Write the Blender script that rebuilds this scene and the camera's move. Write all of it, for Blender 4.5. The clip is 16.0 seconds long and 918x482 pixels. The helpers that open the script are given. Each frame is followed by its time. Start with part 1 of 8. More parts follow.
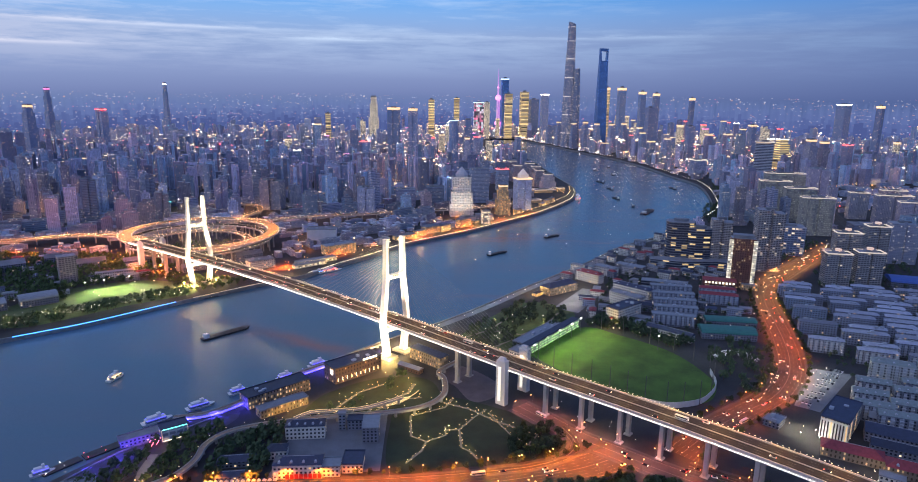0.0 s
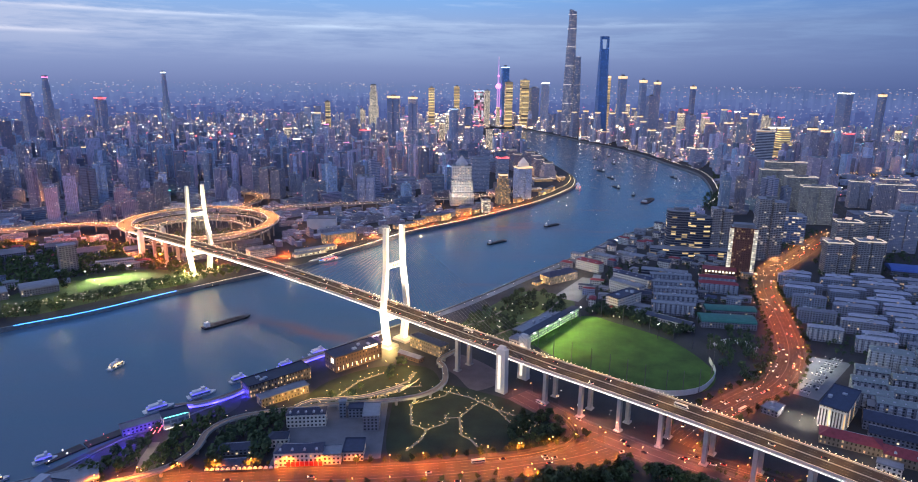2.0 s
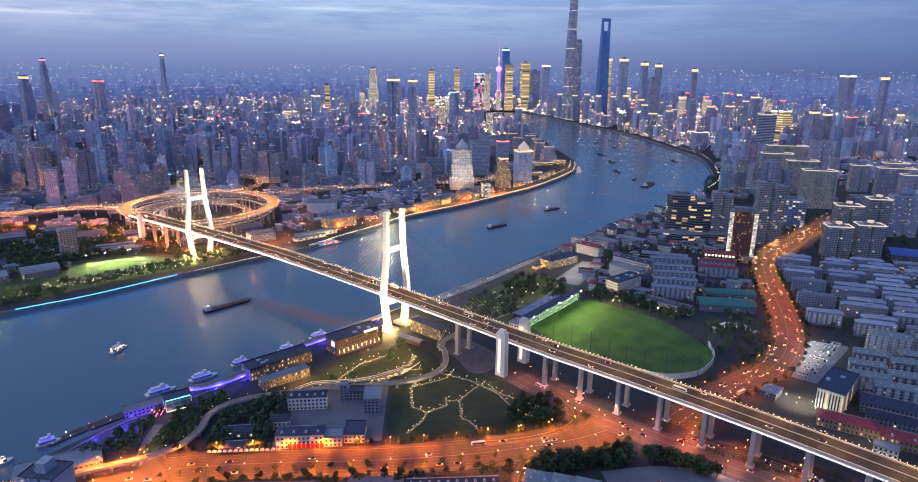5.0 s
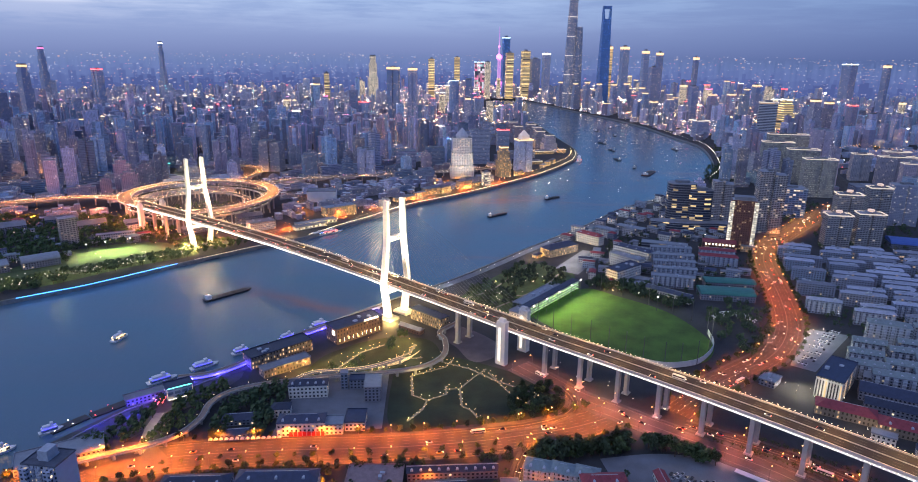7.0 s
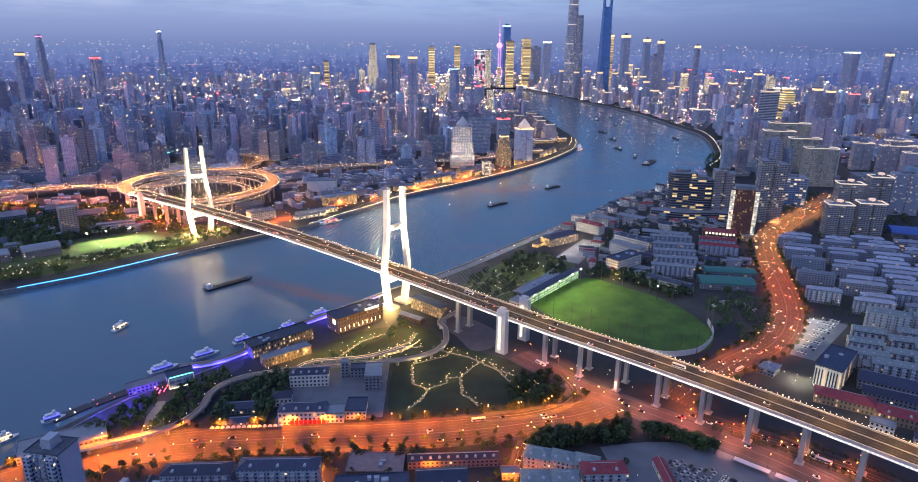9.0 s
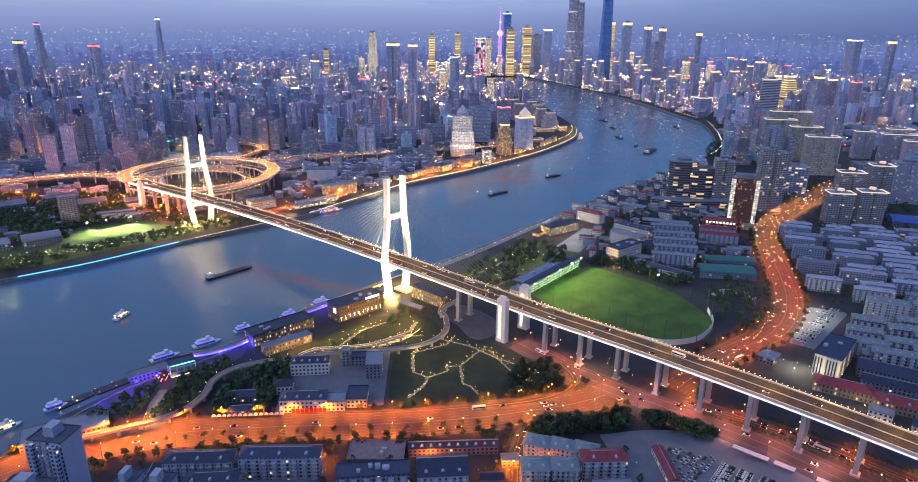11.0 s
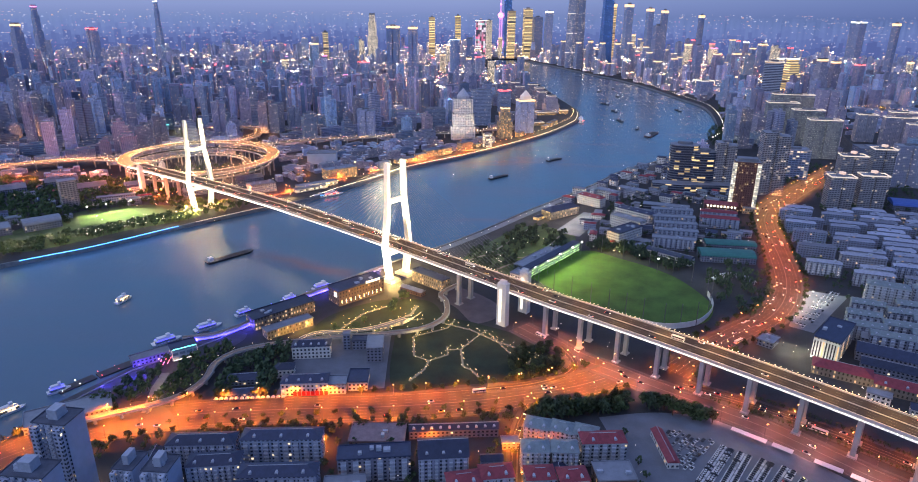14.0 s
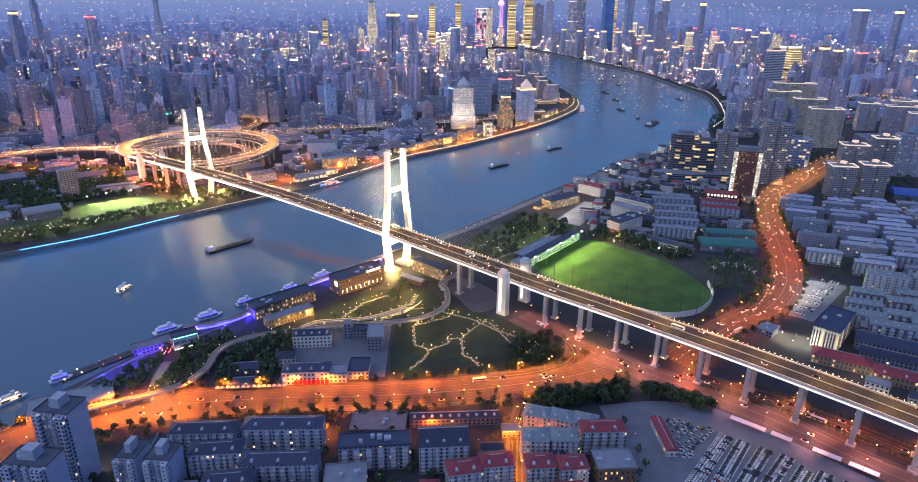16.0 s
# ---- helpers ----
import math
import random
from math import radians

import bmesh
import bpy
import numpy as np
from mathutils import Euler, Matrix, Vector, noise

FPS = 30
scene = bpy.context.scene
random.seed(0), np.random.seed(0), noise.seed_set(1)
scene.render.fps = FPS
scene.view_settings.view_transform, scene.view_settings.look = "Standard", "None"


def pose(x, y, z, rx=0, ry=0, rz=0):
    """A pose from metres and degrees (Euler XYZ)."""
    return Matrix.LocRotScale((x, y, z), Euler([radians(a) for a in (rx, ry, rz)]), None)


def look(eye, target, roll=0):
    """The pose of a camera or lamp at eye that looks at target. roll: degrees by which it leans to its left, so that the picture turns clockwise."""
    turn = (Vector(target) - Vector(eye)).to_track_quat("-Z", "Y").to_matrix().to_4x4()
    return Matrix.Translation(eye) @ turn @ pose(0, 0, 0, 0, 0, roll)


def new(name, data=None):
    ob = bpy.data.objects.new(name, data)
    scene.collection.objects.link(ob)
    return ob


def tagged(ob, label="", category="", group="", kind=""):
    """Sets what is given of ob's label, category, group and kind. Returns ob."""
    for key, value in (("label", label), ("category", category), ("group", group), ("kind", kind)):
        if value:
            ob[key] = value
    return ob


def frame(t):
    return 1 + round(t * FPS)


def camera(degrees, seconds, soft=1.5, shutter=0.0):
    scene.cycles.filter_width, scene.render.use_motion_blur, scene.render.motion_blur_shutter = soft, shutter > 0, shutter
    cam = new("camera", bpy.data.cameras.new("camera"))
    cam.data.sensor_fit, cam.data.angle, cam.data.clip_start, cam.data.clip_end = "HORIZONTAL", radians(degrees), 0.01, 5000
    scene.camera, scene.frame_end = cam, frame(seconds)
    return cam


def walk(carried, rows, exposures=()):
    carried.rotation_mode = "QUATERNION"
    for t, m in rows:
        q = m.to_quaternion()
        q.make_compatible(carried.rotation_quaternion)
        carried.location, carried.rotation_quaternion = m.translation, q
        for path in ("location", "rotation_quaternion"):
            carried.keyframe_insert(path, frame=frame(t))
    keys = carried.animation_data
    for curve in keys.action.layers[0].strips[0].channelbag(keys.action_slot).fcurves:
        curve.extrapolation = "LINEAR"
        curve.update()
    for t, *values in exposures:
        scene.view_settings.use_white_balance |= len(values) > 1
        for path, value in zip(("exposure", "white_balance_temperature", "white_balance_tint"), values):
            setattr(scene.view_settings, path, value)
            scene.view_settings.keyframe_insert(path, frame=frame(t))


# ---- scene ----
EYE = (0.0, 0.0, 298.0)


def turned(pitch, yaw, roll):
    """A pose at the fixed eye; roll turns the picture clockwise."""
    return Matrix.Translation(EYE) @ pose(0, 0, 0, 90 + pitch, 0, yaw) @ pose(0, 0, 0, 0, 0, roll)


cam = camera(71.32, 16.0, soft=1.0)
PATH = [
    (0, turned(-13.00, 0.000, 0.610)),
    (0.5, turned(-13.26, 0.000, 0.610)),
    (1, turned(-13.50, 0.000, 0.610)),
    (1.5, turned(-13.75, 0.000, 0.610)),
    (2, turned(-13.99, 0.000, 0.610)),
    (2.5, turned(-14.24, 0.000, 0.610)),
    (3, turned(-14.47, 0.000, 0.610)),
    (3.5, turned(-14.71, 0.000, 0.610)),
    (4, turned(-14.95, 0.000, 0.610)),
    (6.5, turned(-16.17, 0.000, 0.610)),
    (7, turned(-16.42, 0.000, 0.605)),
    (7.5, turned(-16.66, 0.005, 0.599)),
    (8, turned(-16.91, 0.010, 0.594)),
    (8.5, turned(-17.14, 0.015, 0.589)),
    (9, turned(-17.38, 0.020, 0.584)),
    (11.5, turned(-18.63, 0.045, 0.557)),
    (12, turned(-18.88, 0.050, 0.552)),
    (12.5, turned(-19.10, 0.055, 0.547)),
    (13, turned(-19.34, 0.060, 0.542)),
    (13.5, turned(-19.57, 0.065, 0.536)),
    (14, turned(-19.81, 0.070, 0.531)),
    (14.5, turned(-20.05, 0.075, 0.526)),
    (15, turned(-20.29, 0.080, 0.521)),
    (15.5, turned(-20.52, 0.085, 0.515)),
    (16, turned(-20.77, 0.090, 0.510)),
]
walk(cam, PATH, exposures=[(0.0, 0.22, 6600, 13), (16.0, 0.55, 6700, 14)])

# ---- light ----
world = bpy.data.worlds.new("dusk_sky")
scene.world = world
world.use_nodes = True


class Nodes:
    """Short hand for building node trees."""

    def __init__(self, tree):
        self.t = tree
        tree.nodes.clear()

    def add(self, kind, ins=None, **props):
        nd = self.t.nodes.new(kind)
        for k, v in props.items():
            setattr(nd, k, v)
        for k, v in (ins or {}).items():
            if isinstance(v, bpy.types.NodeSocket):
                self.t.links.new(v, nd.inputs[k])
            else:
                nd.inputs[k].default_value = v
        return nd

    def math(self, op, a, b=0.0, c=0.0):
        return self.add("ShaderNodeMath", {0: a, 1: b, 2: c}, operation=op).outputs[0]

    def mix(self, f, a, b, blend="MIX"):
        nd = self.add("ShaderNodeMix", {0: f, 6: a, 7: b}, data_type="RGBA", blend_type=blend)
        return nd.outputs[2]

    def ramp(self, f, stops, interp="LINEAR"):
        nd = self.add("ShaderNodeValToRGB", {0: f})
        el = nd.color_ramp.elements
        nd.color_ramp.interpolation = interp
        while len(el) < len(stops):
            el.new(0.5)
        for e, (p, c) in zip(el, stops):
            e.position, e.color = p, (*c, 1.0) if len(c) == 3 else c
        return nd.outputs[0]

    def noise(self, vec, scale, detail=3.0, rough=0.5):
        return self.add("ShaderNodeTexNoise", {"Vector": vec, "Scale": scale, "Detail": detail, "Roughness": rough}).outputs[0]


def lin(r, g, b):
    """Linear colour from 8-bit display values."""
    f = lambda v: v / 3294.6 if v < 10.3 else ((v / 255 + 0.055) / 1.055) ** 2.4
    return (f(r), f(g), f(b))


def sky_colour(N, d):
    """Colour of the dusk sky in a direction: a clear gradient, streaked cloud, brighter towards the west."""
    sep = N.add("ShaderNodeSeparateXYZ", {0: d})
    up = sep.outputs[2]
    base = N.ramp(N.math("MULTIPLY_ADD", up, 1.0, 0.1), [
        (0.0, lin(50, 58, 92)), (0.085, lin(64, 79, 114)), (0.1, lin(76, 88, 123)), (0.135, lin(90, 104, 137)), (0.18, lin(97, 115, 147)),
        (0.215, lin(84, 118, 160)), (0.25, lin(52, 112, 168)), (0.5, lin(84, 102, 142)), (1.0, lin(90, 103, 142))])
    side = N.math("ARCTAN2", sep.outputs[0], sep.outputs[1])
    flat = N.add("ShaderNodeCombineXYZ", {0: N.math("MULTIPLY", side, 4.0), 1: N.math("MULTIPLY", up, 40.0), 2: 0.3}).outputs[0]
    c1 = N.noise(flat, 1.9, 8.0, 0.66)
    flat2 = N.add("ShaderNodeCombineXYZ", {0: N.math("MULTIPLY", side, 1.6), 1: N.math("MULTIPLY", up, 11.0), 2: 4.1}).outputs[0]
    c2 = N.noise(flat2, 1.4, 5.0, 0.55)
    cl = N.ramp(N.math("MULTIPLY", c1, N.math("MULTIPLY", c2, 2.0)), [(0.42, (0, 0, 0)), (0.66, (1, 1, 1))])
    band = N.ramp(up, [(0.02, (0, 0, 0)), (0.075, (1, 1, 1)), (0.6, (0.6, 0.6, 0.6))])

    def streak(at, wide, height, thin):
        e1 = N.math("POWER", N.math("DIVIDE", N.math("SUBTRACT", side, at), wide), 2.0)
        bow = N.math("ADD", N.math("MULTIPLY_ADD", c2, 0.012, height - 0.012), N.math("MULTIPLY", c1, 0.012))
        e2 = N.math("POWER", N.math("DIVIDE", N.math("SUBTRACT", up, bow), thin), 2.0)
        return N.math("EXPONENT", N.math("MULTIPLY", N.math("ADD", e1, e2), -1.0))

    bright = N.math("ADD", N.math("ADD", streak(-0.6, 0.11, 0.058, 0.0032), streak(0.22, 0.15, 0.081, 0.0024)),
                    N.math("ADD", streak(-0.45, 0.2, 0.087, 0.0028), streak(-0.18, 0.08, 0.074, 0.0025)))
    bright = N.math("MULTIPLY", bright, N.math("MULTIPLY_ADD", c1, 1.6, -0.1))
    amount = N.math("MINIMUM", 1.0, N.math("ADD", N.math("MULTIPLY", N.math("MULTIPLY", cl, band), 0.38), N.math("MULTIPLY", bright, 0.7)))
    west = N.ramp(N.math("MULTIPLY_ADD", side, 0.6, 0.5), [(0.0, lin(172, 166, 174)), (0.35, lin(138, 154, 176)), (1.0, lin(112, 136, 166))])
    col = N.mix(amount, base, west)
    dark = N.ramp(c2, [(0.48, (0, 0, 0)), (0.66, (1, 1, 1))])
    col = N.mix(N.math("MULTIPLY", N.math("MULTIPLY", dark, band), 0.25), col, (*lin(66, 92, 132), 1))
    east = N.ramp(N.math("MULTIPLY_ADD", side, 0.7, 0.5), [(0.0, (1.16, 1.14, 1.08)), (0.5, (1.08, 1.07, 1.04)), (1.0, (0.5, 0.58, 0.7))])
    return N.mix(1.0, col, east, "MULTIPLY"), side, up


def build_sky():
    N = Nodes(world.node_tree)
    col, side, up = sky_colour(N, N.add("ShaderNodeTexCoord").outputs["Generated"])
    bg = N.add("ShaderNodeBackground", {0: col, 1: SKY_STRENGTH})
    N.add("ShaderNodeOutputWorld", {0: bg.outputs[0]})


SKY_STRENGTH = 2.0
build_sky()

# soft last light from the bright side of the overcast sky
sun = new("sun", bpy.data.lights.new("sun", "SUN"))
sun.data.energy, sun.data.angle, sun.data.color = 0.18, radians(40), (0.85, 0.88, 1.0)
sun.matrix_world = look((-600, -300, 900), (0, 500, 0))

SODIUM = (1.0, 0.19, 0.012)
WARM = (1.0, 0.72, 0.36)
WHITE = (1.0, 0.9, 0.7)
FLOOD = (1.0, 0.83, 0.48)


def lamp(kind, at, power, colour, radius=1.0, target=None, cone=150, blend=0.6):
    data = bpy.data.lights.new("lamp_light", kind)
    data.energy, data.color, data.shadow_soft_size = power, colour, radius
    ob = new("lamp_light", data)
    if kind == "SPOT":
        data.spot_size, data.spot_blend = radians(cone), blend
        ob.matrix_world = look(at, target or (at[0], at[1] + 0.01, 0))
    else:
        ob.matrix_world = Matrix.Translation(at)
    return ob


# ---- materials ----
def material(name):
    m = bpy.data.materials.new(name)
    m.use_nodes = True
    m.cycles.emission_sampling = "NONE"   # thousands of small windows and bulbs: the lamps do the lighting
    return m, Nodes(m.node_tree)


def finish(N, ins, bump=None, strength=0.3, distance=0.1):
    if bump is not None:
        ins["Normal"] = N.add("ShaderNodeBump", {"Height": bump, "Strength": strength, "Distance": distance}).outputs[0]
    b = N.add("ShaderNodeBsdfPrincipled", ins)
    N.add("ShaderNodeOutputMaterial", {0: b.outputs[0]})


def plain(name, colour, rough=0.7, scale=0.3, vary=0.35, metal=0.0, fine=4.0, per_object=0.0):
    """A surface with stains at a large scale and grain at a small one."""
    m, N = material(name)
    pos = N.add("ShaderNodeNewGeometry").outputs["Position"]
    big = N.noise(pos, scale, 4.0, 0.6)
    small = N.noise(pos, fine, 2.0)
    f = N.math("ADD", N.math("MULTIPLY", big, 0.65), N.math("MULTIPLY", small, 0.35))
    lo = tuple(c * (1 - vary) for c in colour)
    hi = tuple(min(1, c * (1 + vary)) for c in colour)
    col = N.ramp(f, [(0.3, lo), (0.7, hi)])
    if per_object:
        r = N.add("ShaderNodeObjectInfo").outputs["Random"]
        k = N.math("MULTIPLY_ADD", r, 2 * per_object, 1 - per_object)
        col = N.mix(1.0, col, N.add("ShaderNodeCombineXYZ", {0: k, 1: k, 2: k}).outputs[0], "MULTIPLY")
    finish(N, {"Base Color": col, "Roughness": rough, "Metallic": metal}, small, 0.25)
    return m


def glow(name, colour, strength):
    """The lit face of a lamp, a sign or a lit window."""
    m, N = material(name)
    finish(N, {"Base Color": (0.8, 0.8, 0.8, 1), "Emission Color": (*colour, 1), "Emission Strength": strength})
    return m


def facade(name, wall, cell=(3.2, 3.1), opening=(0.2, 0.8, 0.28, 0.78), glass=(0.03, 0.035, 0.05), lit=0.05,
           lit_colour=((1.0, 0.62, 0.28), (1.0, 0.85, 0.6)), strength=2.5, island=False, vary=0.25, glass_rough=0.15, tint=0.0, tall=None):
    """A wall with a grid of windows in metres over the wall's length and height; some windows are lit."""
    m, N = material(name)
    uv = N.add("ShaderNodeUVMap").outputs[0]
    s = N.add("ShaderNodeSeparateXYZ", {0: uv})
    rnd = N.add("ShaderNodeNewGeometry").outputs["Random Per Island"] if island else N.add("ShaderNodeObjectInfo").outputs["Random"]
    us = N.math("DIVIDE", s.outputs[0], cell[0])
    vs = N.math("DIVIDE", s.outputs[1], cell[1])
    fu, fv = N.math("FRACT", us), N.math("FRACT", vs)
    inside = N.math("MULTIPLY", N.math("MULTIPLY", N.math("GREATER_THAN", fu, opening[0]), N.math("LESS_THAN", fu, opening[1])),
                    N.math("MULTIPLY", N.math("GREATER_THAN", fv, opening[2]), N.math("LESS_THAN", fv, opening[3])))
    cellid = N.add("ShaderNodeCombineXYZ", {0: N.math("FLOOR", us), 1: N.math("FLOOR", vs), 2: N.math("MULTIPLY", rnd, 331.0)}).outputs[0]
    w = N.add("ShaderNodeTexWhiteNoise", {0: cellid}, noise_dimensions="3D")
    on = N.math("MULTIPLY", inside, N.math("LESS_THAN", w.outputs[0], lit))
    w2 = N.add("ShaderNodeSeparateXYZ", {0: w.outputs[1]})
    pos = N.add("ShaderNodeNewGeometry").outputs["Position"]
    big, fine = N.noise(pos, 0.12, 4.0, 0.6), N.noise(pos, 1.7, 2.0)
    f = N.math("ADD", N.math("MULTIPLY", big, 0.6), N.math("MULTIPLY", fine, 0.4))
    col = N.ramp(f, [(0.3, tuple(c * (1 - vary) for c in wall)), (0.7, tuple(min(1, c * (1 + vary)) for c in wall))])
    if tint:
        k = N.math("MULTIPLY_ADD", N.math("FRACT", N.math("MULTIPLY", rnd, 7.31)), 2 * tint, 1 - tint)
        k2 = N.math("MULTIPLY_ADD", N.math("FRACT", N.math("MULTIPLY", rnd, 13.7)), tint, 1 - tint / 2)
        col = N.mix(1.0, col, N.add("ShaderNodeCombineXYZ", {0: N.math("MULTIPLY", k, k2), 1: k, 2: k}).outputs[0], "MULTIPLY")
    col = N.mix(inside, col, (*glass, 1))
    rough = N.math("SUBTRACT", 0.75, N.math("MULTIPLY", inside, 0.75 - glass_rough))
    em = N.mix(w2.outputs[0], (*lit_colour[0], 1), (*lit_colour[1], 1))
    power = N.math("MULTIPLY", on, N.math("MULTIPLY_ADD", w2.outputs[1], strength, strength * 0.3))
    finish(N, {"Base Color": col, "Roughness": rough, "Emission Color": em, "Emission Strength": power},
           N.math("SUBTRACT", fine, inside), 0.2, 0.3)
    return m


def road_material(name, base, lanes, width, white=(0.2, 0.19, 0.175), median=False):
    """Worn asphalt with painted lane lines; across the road in u, along it in v, in metres."""
    m, N = material(name)
    s = N.add("ShaderNodeSeparateXYZ", {0: N.add("ShaderNodeUVMap").outputs[0]})
    u, v = s.outputs[0], s.outputs[1]
    pos = N.add("ShaderNodeNewGeometry").outputs["Position"]
    big, fine = N.noise(pos, 0.06, 5.0, 0.6), N.noise(pos, 2.5, 3.0)
    f = N.math("ADD", N.math("MULTIPLY", big, 0.6), N.math("MULTIPLY", fine, 0.4))
    col = N.ramp(f, [(0.3, tuple(c * 0.7 for c in base)), (0.7, tuple(c * 1.35 for c in base))])
    lane = width / lanes
    a = N.math("ABSOLUTE", N.math("SUBTRACT", N.math("FRACT", N.math("ADD", N.math("DIVIDE", u, lane), 0.5 * (lanes % 2) + 0.5)), 0.5))
    near_line = N.math("LESS_THAN", a, 0.16 / lane)
    dash = N.math("LESS_THAN", N.math("FRACT", N.math("DIVIDE", v, 12.0)), 0.5)
    edge = N.math("GREATER_THAN", N.math("ABSOLUTE", u), width / 2 - 0.75)
    edge = N.math("MULTIPLY", edge, N.math("LESS_THAN", N.math("ABSOLUTE", u), width / 2 - 0.4))
    centre = N.math("LESS_THAN", N.math("ABSOLUTE", u), 0.35)
    paint = N.math("MINIMUM", 1.0, N.math("ADD", N.math("ADD", N.math("MULTIPLY", near_line, dash), edge), centre))
    worn = N.math("MULTIPLY", paint, N.math("MULTIPLY_ADD", fine, 0.8, 0.3))
    col = N.mix(worn, col, (*white, 1))
    finish(N, {"Base Color": col, "Roughness": 0.9, "Specular IOR Level": 0.2}, fine, 0.2)
    return m


def water_material():
    m, N = material("river_water")
    pos = N.add("ShaderNodeNewGeometry").outputs["Position"]
    ripple = N.noise(N.add("ShaderNodeMapping", {0: pos, 3: (1.0, 0.6, 1.0)}).outputs[0], 0.12, 6.0, 0.65)
    swell = N.noise(pos, 0.012, 3.0, 0.5)
    silt = N.noise(N.add("ShaderNodeMapping", {0: pos, 2: (0, 0, 0.6), 3: (0.4, 1.4, 1.0)}).outputs[0], 0.006, 3.0, 0.5)
    col = N.ramp(silt, [(0.35, (0.07, 0.16, 0.22)), (0.6, (0.095, 0.155, 0.21)), (0.75, (0.2, 0.14, 0.14))])
    xyz = N.add("ShaderNodeSeparateXYZ", {0: pos})
    # reddish reflection by the bridge tower, painted into the water colour
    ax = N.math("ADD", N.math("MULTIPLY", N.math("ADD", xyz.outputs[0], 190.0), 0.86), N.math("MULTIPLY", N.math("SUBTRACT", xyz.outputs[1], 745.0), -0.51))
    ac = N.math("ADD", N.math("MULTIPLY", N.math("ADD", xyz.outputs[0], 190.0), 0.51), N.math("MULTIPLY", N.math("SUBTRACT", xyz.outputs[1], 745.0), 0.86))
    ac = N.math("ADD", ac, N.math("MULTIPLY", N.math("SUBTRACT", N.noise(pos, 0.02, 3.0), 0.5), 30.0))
    reflection_patch = N.math("EXPONENT", N.math("MULTIPLY", N.math("ADD", N.math("POWER", N.math("DIVIDE", ax, 85.0), 2.0), N.math("POWER", N.math("DIVIDE", ac, 15.0), 2.0)), -1.0))
    col = N.mix(N.math("MULTIPLY", reflection_patch, 0.8), col, (0.3, 0.13, 0.1, 1))
    rough = N.math("MULTIPLY_ADD", swell, 0.16, 0.10)
    h = N.math("ADD", ripple, N.math("MULTIPLY", N.noise(pos, 0.6, 3.0, 0.6), 0.35))
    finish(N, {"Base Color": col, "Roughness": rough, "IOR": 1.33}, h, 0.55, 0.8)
    return m


def foliage(name, dark, light):
    m, N = material(name)
    isl = N.add("ShaderNodeNewGeometry").outputs["Random Per Island"]
    r = N.add("ShaderNodeObjectInfo").outputs["Random"]
    col = N.mix(isl, (*dark, 1), (*light, 1))
    k = N.math("MULTIPLY_ADD", r, 0.7, 0.65)
    col = N.mix(1.0, col, N.add("ShaderNodeCombineXYZ", {0: k, 1: k, 2: k}).outputs[0], "MULTIPLY")
    finish(N, {"Base Color": col, "Roughness": 0.75})
    return m


M_WATER = water_material()
M_GROUND = plain("city_ground", (0.036, 0.038, 0.043), 0.9, 0.02, 0.5)
M_CONC = plain("pale_concrete", (0.4, 0.385, 0.37), 0.75, 0.08, 0.2)
M_TOWER = plain("white_tower_paint", (0.74, 0.72, 0.68), 0.55, 0.05, 0.08)
M_STEEL = plain("dark_steel", (0.12, 0.12, 0.13), 0.45, 0.5, 0.3, 0.6)
M_CABLE = plain("cable_sheath", (0.2, 0.2, 0.195), 0.5, 0.3, 0.15)
M_WALLSTONE = plain("embankment_stone", (0.22, 0.22, 0.22), 0.85, 0.2, 0.35)
M_PAVE = plain("paving", (0.06, 0.06, 0.063), 0.8, 0.1, 0.3)
M_YARD = plain("pale_yard_paving", (0.15, 0.165, 0.195), 0.85, 0.05, 0.3)
M_KERB = plain("kerb_stone", (0.38, 0.37, 0.36), 0.8, 0.3, 0.2)
M_GRASS = plain("lawn", (0.055, 0.095, 0.035), 0.95, 0.05, 0.45)
M_TURF = plain("sports_turf", (0.05, 0.115, 0.018), 0.95, 0.04, 0.5)
M_SOIL = plain("planting_bed", (0.035, 0.05, 0.03), 0.95, 0.1, 0.5)
M_LEAF = foliage("leaves", (0.028, 0.055, 0.02), (0.075, 0.12, 0.04))
M_LEAF_DARK = foliage("dark_leaves", (0.02, 0.04, 0.02), (0.05, 0.085, 0.035))
M_BARK = plain("bark", (0.1, 0.07, 0.05), 0.9, 1.0, 0.4)
M_DECK = road_material("bridge_asphalt", (0.045, 0.042, 0.04), 6, 24.0)
M_AVENUE = road_material("avenue_asphalt", (0.07, 0.066, 0.062), 8, 32.0)
M_ROAD = road_material("road_asphalt", (0.075, 0.066, 0.06), 6, 24.0)
M_STREET = road_material("smooth_street_asphalt", (0.085, 0.07, 0.068), 2, 20.0)
M_RAMP = road_material("ramp_asphalt", (0.06, 0.056, 0.05), 3, 11.0)
M_LANE = road_material("lane_asphalt", (0.05, 0.048, 0.047), 2, 8.0)
G_WHITE = glow("white_lamp_glow", (1.0, 0.9, 0.74), 14.0)
G_WARM = glow("warm_lamp_glow", (1.0, 0.66, 0.32), 5.0)
G_SODIUM = glow("sodium_lamp_glow", (1.0, 0.42, 0.09), 5.0)
G_BLUE = glow("blue_light_glow", (0.03, 0.3, 1.0), 3.2)
G_VIOLET = glow("violet_light_glow", (0.07, 0.05, 1.0), 2.0)
G_RED = glow("red_light_glow", (1.0, 0.06, 0.04), 5.0)
